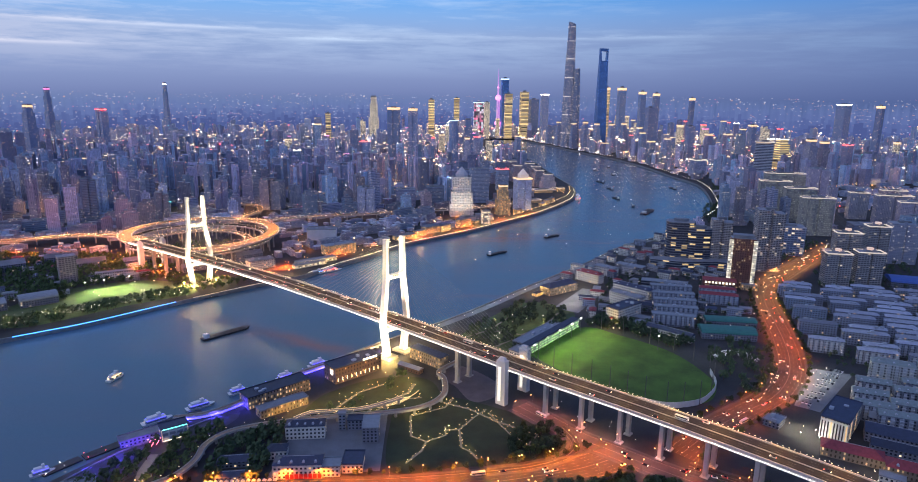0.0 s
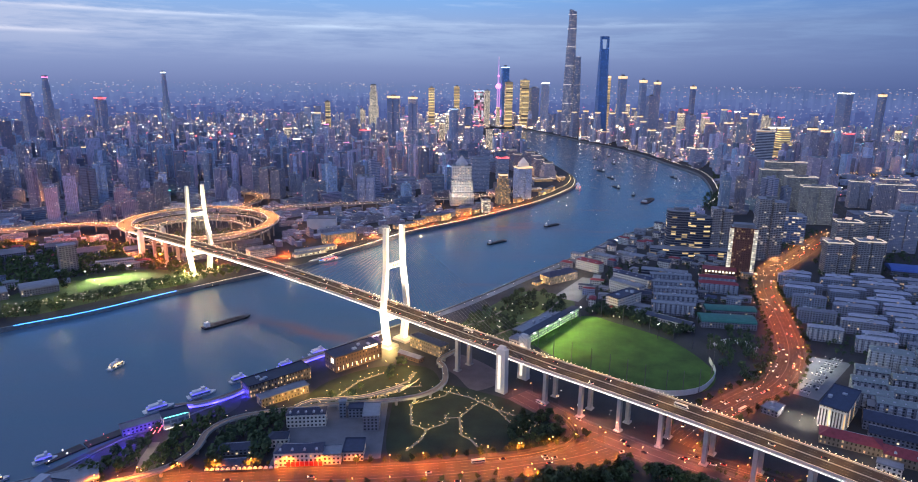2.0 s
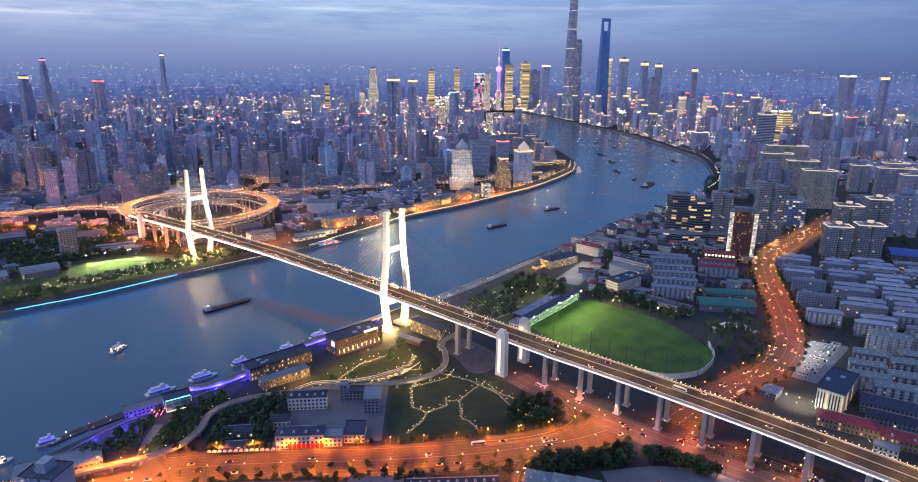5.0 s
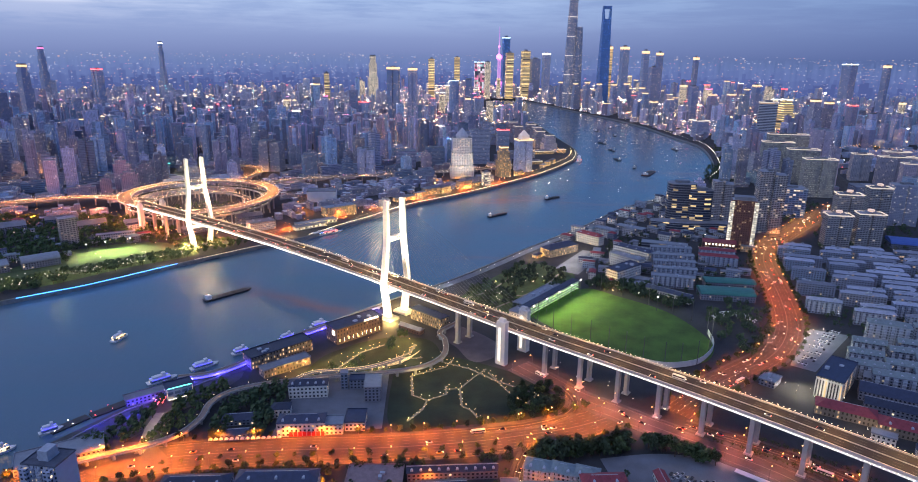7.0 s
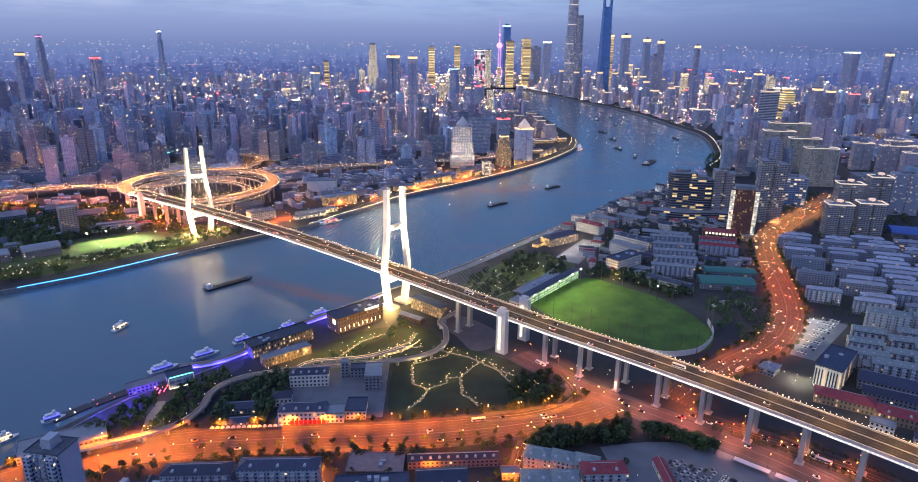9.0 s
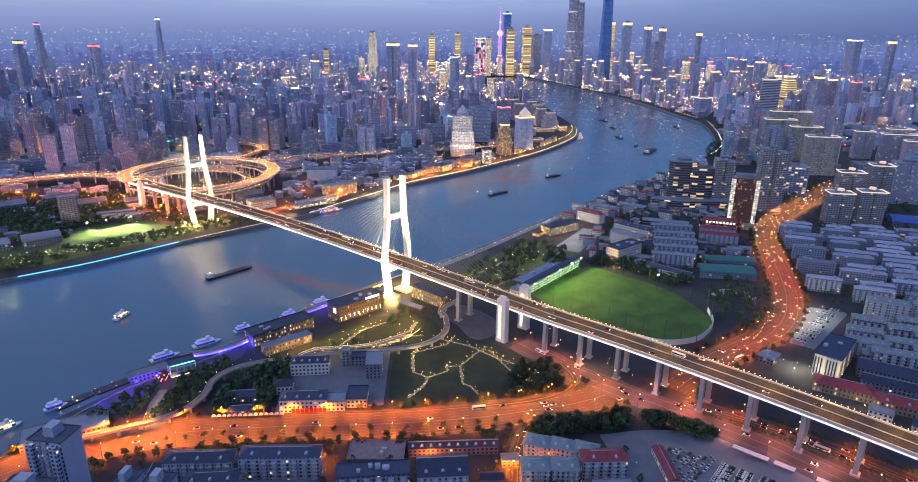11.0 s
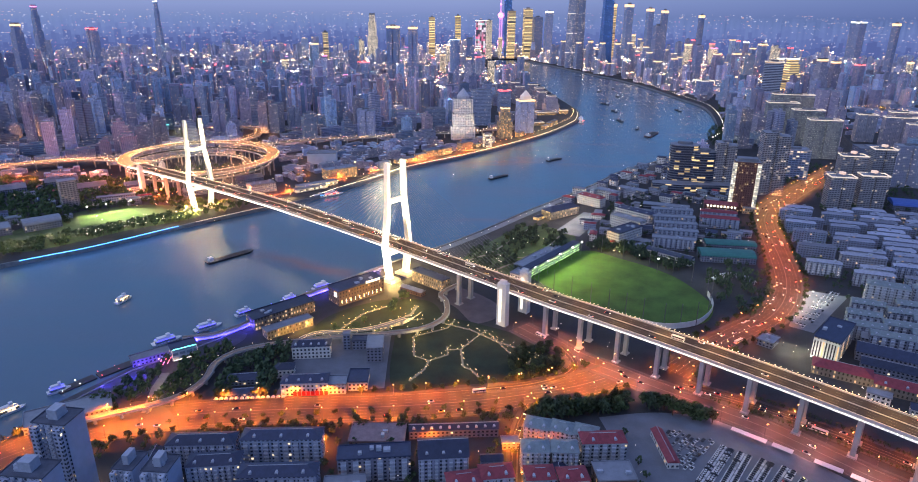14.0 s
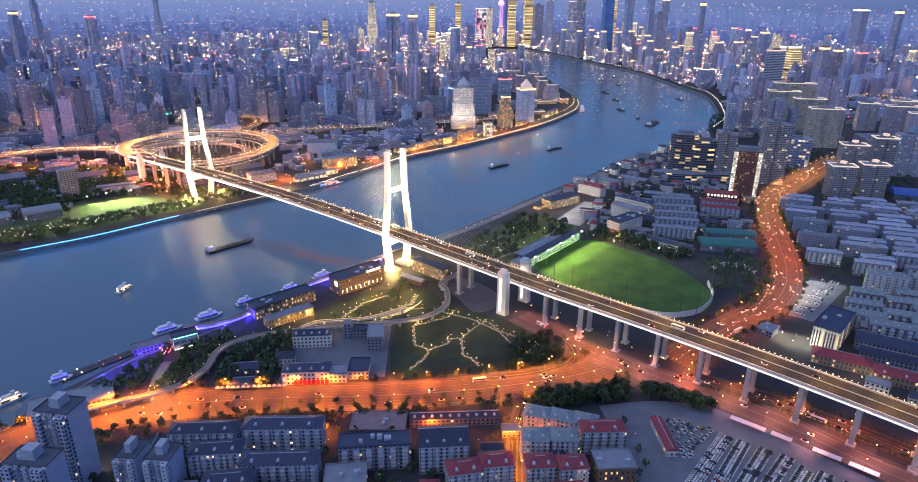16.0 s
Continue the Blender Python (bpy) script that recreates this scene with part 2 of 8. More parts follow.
G_CYAN = glow("cyan_light_glow", (0.1, 0.9, 0.8), 3.0)
G_PINK = glow("pink_light_glow", (1.0, 0.18, 0.5), 2.4)
G_DOT = glow("small_dot_glow", (1.0, 0.82, 0.62), 6.0)
G_AMBER = glow("amber_light_glow", (1.0, 0.6, 0.22), 4.0)
G_PEACH = glow("peach_lamp_glow", (1.0, 0.66, 0.38), 3.6)
G_HEAD = glow("headlight_glow", (1.0, 0.86, 0.6), 10.0)
G_TAIL = glow("tail_light_glow", (1.0, 0.06, 0.02), 5.0)


# ---- mesh helpers ----
class Geo:
    """Collects faces with metre-sized UVs and material slots for one mesh."""

    def __init__(self):
        self.v, self.f, self.uv, self.m = [], [], [], []

    def face(self, pts, uvs=None, slot=0):
        i = len(self.v)
        self.v += [tuple(p) for p in pts]
        self.f.append(tuple(range(i, i + len(pts))))
        self.uv += uvs if uvs else [(p[0], p[1]) for p in pts]
        self.m.append(slot)

    def solid(self, pts, faces, slot=0):
        """A closed form with shared corners."""
        i = len(self.v)
        self.v += [tuple(p) for p in pts]
        for f in faces:
            self.f.append(tuple(i + k for k in f))
            self.uv += [(pts[k][0], pts[k][1]) for k in f]
            self.m.append(slot)

    def prism(self, poly, z0, z1, wall=0, roof=1, bottom=False, taper=None):
        """Upright walls over a polygon (counter-clockwise), with a flat top."""
        n = len(poly)
        upper = taper or poly
        i = len(self.v)
        self.v += [(p[0], p[1], z0) for p in poly] + [(p[0], p[1], z1) for p in upper]
        u = 0.0
        for k in range(n):
            j = (k + 1) % n
            w = math.hypot(poly[j][0] - poly[k][0], poly[j][1] - poly[k][1])
            self.f.append((i + k, i + j, i + n + j, i + n + k))
            self.uv += [(u, z0), (u + w, z0), (u + w, z1), (u, z1)]
            self.m.append(wall)
            u += math.ceil(w / 3.0) * 3.0
        self.f.append(tuple(i + n + k for k in range(n)))
        self.uv += [(p[0], p[1]) for p in upper]
        self.m.append(roof)
        if bottom:
            self.f.append(tuple(i + k for k in reversed(range(n))))
            self.uv += [(p[0], p[1]) for p in reversed(poly)]
            self.m.append(roof)

    def box(self, c, size, turn=0.0, z0=None, wall=0, roof=None, bottom=True):
        """c: centre (x, y); size: (sx, sy, height); turn in degrees."""
        self.prism(rect(c[0], c[1], size[0], size[1], turn), z0, z0 + size[2], wall, wall if roof is None else roof, bottom)

    def tube(self, path, radius, sides=6, slot=0, caps=True):
        pts = [Vector(p) for p in path]
        i0 = len(self.v)
        radii = radius if isinstance(radius, (list, tuple)) else [radius] * len(pts)
        for k, p in enumerate(pts):
            t = (pts[min(k + 1, len(pts) - 1)] - pts[max(k - 1, 0)]).normalized()
            a = t.orthogonal() if abs(t.z) > 0.99 else t.cross(Vector((0, 0, 1)))
            a.normalize()
            b = t.cross(a)
            for q in range(sides):
                w = 2 * math.pi * q / sides
                self.v.append(tuple(p + (a * math.cos(w) + b * math.sin(w)) * radii[k]))
        for k in range(len(pts) - 1):
            for q in range(sides):
                r = (q + 1) % sides
                self.f.append((i0 + k * sides + q, i0 + k * sides + r, i0 + (k + 1) * sides + r, i0 + (k + 1) * sides + q))
                self.uv += [(q, k), (q + 1, k), (q + 1, k + 1), (q, k + 1)]
                self.m.append(slot)
        if caps:
            self.f.append(tuple(i0 + q for q in reversed(range(sides))))
            self.f.append(tuple(i0 + (len(pts) - 1) * sides + q for q in range(sides)))
            self.uv += [(0, 0)] * (2 * sides)
            self.m += [slot, slot]

    def ribbon(self, path, width, thick=0.0, slot=0, side=None, offset=0.0):
        """A strip along a path; u runs across it, v along it. With thick, a slab."""
        pts = [Vector(p) for p in path]
        left, right, run, v = [], [], [0.0], 0.0
        for k, p in enumerate(pts):
            t = pts[min(k + 1, len(pts) - 1)] - pts[max(k - 1, 0)]
            n = Vector((-t.y, t.x, 0)).normalized()
            w = width[k] if isinstance(width, (list, tuple)) else width
            left.append(p + n * (offset + w / 2))
            right.append(p + n * (offset - w / 2))
            if k:
                v += (pts[k] - pts[k - 1]).length
                run.append(v)
        side = slot if side is None else side
        dz = Vector((0, 0, -thick))
        for k in range(len(pts) - 1):
            w0, w1 = (right[k] - left[k]).length / 2, (right[k + 1] - left[k + 1]).length / 2
            self.face([right[k], right[k + 1], left[k + 1], left[k]], [(w0, run[k]), (w1, run[k + 1]), (-w1, run[k + 1]), (-w0, run[k])], slot)
            if thick:
                self.face([right[k] + dz, right[k + 1] + dz, right[k + 1], right[k]], None, side)
                self.face([left[k], left[k + 1], left[k + 1] + dz, left[k] + dz], None, side)
                self.face([left[k] + dz, left[k + 1] + dz, right[k + 1] + dz, right[k] + dz], None, side)
        if thick:
            for k, flip in ((0, 1), (-1, 0)):
                q = [left[k], left[k] + dz, right[k] + dz, right[k]]
                self.face(q if flip else q[::-1], None, side)

    def mesh(self, name, mats):
        me = bpy.data.meshes.new(name)
        me.from_pydata(self.v, [], self.f)
        for m in mats:
            me.materials.append(m)
        me.polygons.foreach_set("material_index", self.m)
        layer = me.uv_layers.new(name="UVMap")
        layer.data.foreach_set("uv", [c for p in self.uv for c in p])
        me.update()
        return me


def rect(cx, cy, sx, sy, turn=0.0):
    c, s = math.cos(radians(turn)), math.sin(radians(turn))
    return [(cx + c * x - s * y, cy + s * x + c * y) for x, y in ((-sx / 2, -sy / 2), (sx / 2, -sy / 2), (sx / 2, sy / 2), (-sx / 2, sy / 2))]


def ring_poly(cx, cy, r, n=24, start=0.0, squash=1.0):
    return [(cx + r * math.cos(start + 2 * math.pi * k / n), cy + squash * r * math.sin(start + 2 * math.pi * k / n)) for k in range(n)]


def smooth(pts, step=8.0, closed=False):
    """A Catmull-Rom line through a few points, in even steps; points may carry z."""
    P = [Vector((p[0], p[1], p[2] if len(p) > 2 else 0.0)) for p in pts]
    out = []
    for k in range(len(P) - 1):
        p0, p1, p2, p3 = P[max(k - 1, 0)], P[k], P[k + 1], P[min(k + 2, len(P) - 1)]
        n = max(2, int((p2 - p1).length / step))
        for q in range(n):
            t = q / n
            out.append(0.5 * ((2 * p1) + (p2 - p0) * t + (2 * p0 - 5 * p1 + 4 * p2 - p3) * t * t + (3 * p1 - p0 - 3 * p2 + p3) * t ** 3))
    out.append(P[-1])
    return out


def along(path, step, start=0.0):
    """Points and headings every step metres along a path."""
    left, out = start, []
    for a, b in zip(path[:-1], path[1:]):
        seg = (b - a).length
        while left < seg:
            t = b - a
            out.append((a + t * (left / seg), math.degrees(math.atan2(t.y, t.x))))
            left += step
        left -= seg
    return out


def inside_poly(x, y, poly):
    hit = False
    for (x0, y0), (x1, y1) in zip(poly, poly[1:] + poly[:1]):
        if (y0 > y) != (y1 > y) and x < (x1 - x0) * (y - y0) / (y1 - y0) + x0:
            hit = not hit
    return hit


def thing(name, label, category, m=None, group="", kind=""):
    ob = new(name)
    if m is not None:
        ob.matrix_basis = m
    return tagged(ob, label, category, group, kind)


def part(name, geo, mats, parent, label=""):
    """One mesh object under a thing or a part; geo is in the parent's own space."""
    me = geo if isinstance(geo, bpy.types.Mesh) else geo.mesh(name, mats if isinstance(mats, (list, tuple)) else [mats])
    ob = new(name, me)
    ob.parent = parent
    return tagged(ob, label) if label else ob


def single(name, geo, mats, label, category, kind="", group=""):
    return tagged(new(name, geo.mesh(name, mats if isinstance(mats, (list, tuple)) else [mats])), label, category, group, kind)


# ---- ground, river ----
WATER = -5.0
NEAR_BANK = [(-420, 200), (-352, 340), (-323, 408), (-304, 448), (-284, 485), (-258, 512), (-228, 545), (-202, 590), (-178, 641), (-147, 676), (-95, 735), (-18, 814), (40, 884),
             (109, 974), (230, 1122), (326, 1254), (443, 1368), (611, 1581), (712, 1778), (814, 2159), (806, 2409), (789, 2743),
             (739, 3064), (656, 3361), (515, 3931), (373, 4370)]
FAR_BANK = [(200, 4370), (150, 3800), (170, 3303), (315, 3020), (353, 2406), (372, 2080), (345, 1900), (306, 1802), (243, 1684), (169, 1572), (21, 1390), (-100, 1265),
            (-159, 1170), (-211, 1096), (-249, 1034), (-318, 971), (-408, 878), (-485, 791), (-548, 738), (-760, 560), (-1100, 330)]
near_line = [tuple(p[:2]) for p in smooth(NEAR_BANK, 25)]
far_line = [tuple(p[:2]) for p in smooth(FAR_BANK, 25)]
RIVER = near_line + far_line
FAR = 4920.0


def build_ground():
    g = Geo()
    rim = [(FAR * math.sin(a), FAR * math.cos(a)) for a in np.radians(np.arange(4, 176, 4))]
    east = near_line + [(330, FAR)] + rim + [(0, -600), (-420, -600)]
    west_rim = [(-FAR * math.sin(a), FAR * math.cos(a)) for a in np.radians(np.arange(92, 3, -4))]
    west = far_line + [(-1100, 330), (-1500, -200)] + west_rim + [(330, FAR), near_line[-1]]
    for poly in (east, west):
        g.f.append(tuple(range(len(g.v), len(g.v) + len(poly))))
        g.v += [(x, y, 0.0) for x, y in poly]
        g.uv += poly
        g.m.append(0)
    single("ground", g, [M_GROUND], "flat dark built-up city ground on both river banks", "ground", "structure")
    w = Geo()
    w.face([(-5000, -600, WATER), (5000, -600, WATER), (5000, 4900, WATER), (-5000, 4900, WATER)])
    single("water", w, [M_WATER], "broad calm blue-grey river with silty streaks and a painted reddish reflection", "river", "structure")
    for nm, line, flip in (("embankment_wall", near_line, 1), ("embankment_wall", far_line, 1)):
        e = Geo()
        path = [Vector((x, y, 0.9)) for x, y in line]
        e.ribbon(path, 1.6, 8.0, 0, 1)
        single(nm, e, [M_WALLSTONE, M_WALLSTONE], "low concrete flood wall along the river bank", "embankment", "structure")


build_ground()

# ---- the cable-stayed bridge ----
BA, BD, BN = (-73.0, 699.0), (-0.7768, 0.6298), (0.6298, 0.7768)
BRIDGE_TURN = math.degrees(math.atan2(BD[1], BD[0]))


def profile(x, xs, zs):
    return float(np.interp(x, xs, zs))


def deck_z(s):
    return profile(s, (-640, -480, -220, -160, -100, 0, 100, 215, 330, 450, 640), (33, 34, 35, 37, 39.5, 43, 45.5, 47, 46, 43.5, 38))


def at_bridge(s, n, z=None):
    """A place by metres along the bridge (0 at the near tower, 429 at the far one) and across it."""
    bend = -((s + 230) ** 2) / 5000 if s < -230 else 0.0
    x = BA[0] + BD[0] * s + BN[0] * (n + bend)
    y = BA[1] + BD[1] * s + BN[1] * (n + bend)
    return Vector((x, y, deck_z(s) if z is None else z))


def tapered_bar(g, a, b, wa, wb, axis, slot=0):
    """A box beam from a to b; wa, wb: (along the bridge, across) sizes at its ends."""
    d, n = Vector((BD[0], BD[1], 0)), Vector((BN[0], BN[1], 0))
    pts = []
    for p, w in ((a, wa), (b, wb)):
        for i, j in ((-1, -1), (1, -1), (1, 1), (-1, 1)):
            pts.append(Vector(p) + d * (i * w[0] / 2) + n * (j * w[1] / 2))
    g.solid(pts, [(3, 2, 1, 0), (4, 5, 6, 7), (0, 1, 5, 4), (1, 2, 6, 5), (2, 3, 7, 6), (3, 0, 4, 7)], slot)


def build_bridge():
    bridge = thing("cable_stayed_bridge", "long floodlit white cable-stayed road bridge over the river", "bridge")
    axis = [at_bridge(s, 0) for s in np.arange(-640, 641, 10.0)]
    g = Geo()
    g.ribbon(axis, 24.0, 0.3, 0, 1)
    part("roadway", g, [M_DECK, M_CONC], bridge, "dark asphalt carriageway with lane lines")
    g = Geo()
    low = [p - Vector((0, 0, 0.3)) for p in axis]
    g.ribbon(low, 30.0, 2.4, 0, 0)
    part("deck_slab", g, [M_CONC], bridge)
    for off in (-13.2, 13.2):
        g = Geo()
        g.ribbon([p + Vector((0, 0, 0.75)) for p in axis], 0.5, 1.2, 0, 0, off)
        part("parapet", g, [M_CONC], bridge)
    g = Geo()
    g.ribbon([p + Vector((0, 0, 0.6)) for p in axis], 0.6, 0.6)
    part("median_barrier", g, [M_CONC], bridge)
    for off in (-15.2, 15.2):
        g = Geo()
        g.ribbon([p - Vector((0, 0, 0.8)) for p in axis], 0.35, 1.5, 0, 0, off)
        part("edge_beam", g, [M_TOWER], bridge)
    # towers
    for s0 in (0.0, 429.0):
        tower = part("tower", Geo(), [M_TOWER], bridge, "floodlit white H-shaped concrete tower with bowed legs")
        for sgn in (-1, 1):
            g = Geo()
            knots = [(0.5, 13.0, (7.4, 5.8)), (44.0, 19.2, (6.6, 5.0)), (92.0, 13.6, (6.0, 4.3)), (140.0, 12.6, (5.6, 4.0))]
            d, n = Vector((BD[0], BD[1], 0)), Vector((BN[0], BN[1], 0))
            pts, faces = [], [(3, 2, 1, 0), (12, 13, 14, 15)]
            for level, (z, off, w) in enumerate(knots):
                c = at_bridge(s0, sgn * off, z)
                pts += [c + d * (i * w[0] / 2) + n * (j * w[1] / 2) for i, j in ((-1, -1), (1, -1), (1, 1), (-1, 1))]
                if level:
                    o = 4 * level
                    faces += [(o - 4 + k, o - 4 + (k + 1) % 4, o + (k + 1) % 4, o + k) for k in range(4)]
            g.solid(pts, faces)
            part("leg", g, [M_TOWER], tower)
            g = Geo()
            tapered_bar(g, at_bridge(s0, sgn * 13.0, -5), at_bridge(s0, sgn * 13.0, 3.0), (22, 17), (20, 15), None)
            part("pile_cap", g, [M_CONC], tower)
        n = Vector((BN[0], BN[1], 0))
        d = Vector((BD[0], BD[1], 0))
        for z, h, w, half in ((95.5, 5.2, 4.6, 13), (34, 5.0, 5.0, 17)):
            p = at_bridge(s0, 0, z)
            pts = [p + d * (i * w / 2) + n * (j * half) + Vector((0, 0, k * h / 2)) for k in (-1, 1) for i, j in ((-1, -1), (1, -1), (1, 1), (-1, 1))]
            g = Geo()
            g.solid(pts, [(3, 2, 1, 0), (4, 5, 6, 7), (0, 1, 5, 4), (1, 2, 6, 5), (2, 3, 7, 6), (3, 0, 4, 7)])
            part("crossbeam", g, [M_TOWER], tower)
        # four raised characters on the upper beam stay as plain bars
        for k in (-4.5, -1.5, 1.5, 4.5):
            g = Geo()
            p = at_bridge(s0, k, 94.6) - d * 2.95
            g.box((p.x, p.y), (0.4, 2.0, 2.8), BRIDGE_TURN, p.z)
            part("sign_plate", g, [M_STEEL], tower)
        # stay cables
        for side in (-1, 1):
            for sgn in (-1, 1):
                for k in range(20):
                    reach = 16 + k * 9.6
                    zt = 98 + k * 1.9
                    a = at_bridge(s0, side * 13.2, zt)
                    b = at_bridge(s0 + sgn * reach, side * 14.2)
                    g = Geo()
                    g.tube([a, b], 0.12, 4, 0, False)
                    part("stay_cable", g, [M_CABLE], bridge)
    # approach piers
    def pier(s, n, w, deep, top_in=2.6):
        g = Geo()
        top = at_bridge(s, n)
        p = [at_bridge(s, n, 0), at_bridge(s, n, top.z - top_in)]
        tapered_bar(g, p[0], p[1], (w, deep), (w, deep), None)
        part("pier", g, [M_CONC], bridge)
        f = Geo()
        tapered_bar(f, at_bridge(s, n, 0), at_bridge(s, n, 1.2), (w + 3, deep + 3), (w + 2.4, deep + 2.4), None)
        part("footing", f, [M_CONC], bridge)
    for k in range(12):
        s = -211 - 38 * k
        for n in (-11.5, 7.5):
            pier(s, n, 3.4, 4.2)
        g = Geo()
        a, b = at_bridge(s, -14.4), at_bridge(s, 12.0)
        tapered_bar(g, at_bridge(s, -1.5, a.z - 4.4), at_bridge(s, -1.5, a.z - 2.6), (4, 22), (4, 28), None)
        part("pier_cap", g, [M_CONC], bridge)
    for s in (-102, 520, 560, 600):
        for n in (-10, 10):
            pier(s, n, 4.0, 4.2)
    # tall anchor piers with lit glazed strips
    for s0 in (-166, 586):
        for n in (-19.5, 19.5):
            g = Geo()
            top = 46.0
            tapered_bar(g, at_bridge(s0, n, 0), at_bridge(s0, n, top), (11, 6.5), (10.5, 6), None)
            shaft = part("anchor_pier", g, [M_TOWER], bridge, "tall square pale anchor pier with a lit glazed strip")
            g = Geo()
            tapered_bar(g, at_bridge(s0, n, top), at_bridge(s0, n, top + 3), (7, 4), (6, 3.4), None)
            part("cap", g, [M_TOWER], shaft)
            for k in range(5):
                g = Geo()
                d = Vector((BD[0], BD[1], 0)) * -1.0
                p = at_bridge(s0 + 1.2, n - 3.35, 4 + k * 7.2)
                g.box((p.x, p.y), (3.0, 0.3, 6.6), BRIDGE_TURN, p.z)
                part("lit_pane", g, [G_PANE], shaft)
    # edge lights: short bars along the near fascia, dots on the far rail; the nearest are parts, the rest joined
    me = Geo()
    me.box((0, 0), (0.9, 0.3, 0.3), 0, -0.15)
    bar = me.mesh("edge_lamp", [G_EDGE])
    me = Geo()
    me.box((0, 0), (0.42, 0.3, 0.3), 0, -0.15)
    dot = me.mesh("rail_lamp", [G_RAIL])
    rest, rest_dots = Geo(), Geo()
    for s in np.arange(-630, 640, 2.8):
        p, q = at_bridge(s, -15.55) - Vector((0, 0, 1.4)), at_bridge(s + 1, -15.55)
        h = math.degrees(math.atan2(q.y - p.y, q.x - p.x))
        if s < 180:
            ob = part("edge_lamp", bar, None, bridge)
            ob.matrix_basis = Matrix.Translation(p) @ pose(0, 0, 0, 0, 0, h)
        else:
            rest.box((p.x, p.y), (1.8, 0.35, 0.5), h, p.z - 0.25)
    tagged(part("edge_lamp", rest, [G_WHITE], bridge, "row of white lamps along the far span"), kind="stuff")
    for s in np.arange(-630, 640, 4.2):
        p, q = at_bridge(s, 14.7) + Vector((0, 0, 1.3)), at_bridge(s + 1, 14.7)
        h = math.degrees(math.atan2(q.y - p.y, q.x - p.x))
        ob = part("rail_lamp", dot, None, bridge)
        ob.matrix_basis = Matrix.Translation(p) @ pose(0, 0, 0, 0, 0, h)
    # glowing strips added on the parapets, standing for golden lamplight on them
    for off in (-11.6, 11.6):
        g = Geo()
        g.ribbon([p + Vector((0, 0, 0.95)) for p in axis], 0.16, 0.16, 0, 0, off + (1.5 if off > 0 else -1.5))
        part("parapet_glow_line", g, [G_KERB], bridge, "thin glowing strip standing for the lamplit parapet")
    return bridge


G_EDGE = glow("edge_lamp_glow", (1.0, 0.93, 0.84), 9.0)
G_RAIL = glow("rail_lamp_glow", (1.0, 0.82, 0.5), 6.0)
G_KERB = glow("golden_line_glow", (1.0, 0.66, 0.3), 0.7)
G_PANE = glow("lit_glass_strip", (1.0, 0.93, 0.72), 0.9)
build_bridge()
# floodlights on the towers and the road lighting of the deck
for s0 in (0.0, 429.0):
    for sgn in (-1, 1):
        for side in (-1, 1):
            a = at_bridge(s0 + side * 17, sgn * 17.5, 46)
            lamp("SPOT", a, 1900000, FLOOD, 0.6, at_bridge(s0, sgn * 13.3, 112), 60, 0.8)
            b = at_bridge(s0 + side * 24, sgn * 24, 3)
            lamp("SPOT", b, 420000, FLOOD, 0.6, at_bridge(s0, sgn * 17, 32), 60, 0.7)
    for side in (-1, 1):
        for sgn in (-1, 1):
            c = at_bridge(s0 + sgn * 6, side * 33, 4)
            lamp("SPOT", c, 520000, FLOOD, 0.6, at_bridge(s0, side * 14, 75), 80, 0.8)
        for sgn in (-1, 1):
            c = at_bridge(s0 + side * 24, 0, 46.5)
            lamp("SPOT", c, 250000, FLOOD, 0.6, at_bridge(s0, sgn * 12.5, 100), 58, 0.8)
    for side in (-1, 1):
        for sgn in (-1, 1):
            c = at_bridge(s0 + sgn * 12, side * 22, 5)
            lamp("POINT", c, 52000, (1.0, 0.66, 0.2), 0.5)
for s in np.arange(-620, 640, 42.0):
    a = at_bridge(s, 0)
    lamp("SPOT", (a.x, a.y, a.z + 13), 21000, (1.0, 0.52, 0.15), 0.5, (a.x, a.y + 0.01, a.z), 146, 0.5)

# ---- spiral ramp and viaducts on the far bank ----
SC, SR = (-494.0, 1200.0), 132.0


def spiral_path(turn0, turn1, r0, r1, z0, z1, n=80):
    out = []
    for k in range(n + 1):
        t = k / n
        a = radians(turn0 + (turn1 - turn0) * t)
        r = r0 + (r1 - r0) * t
        out.append(Vector((SC[0] + r * math.cos(a), SC[1] + r * math.sin(a), z0 + (z1 - z0) * t)))
    return out


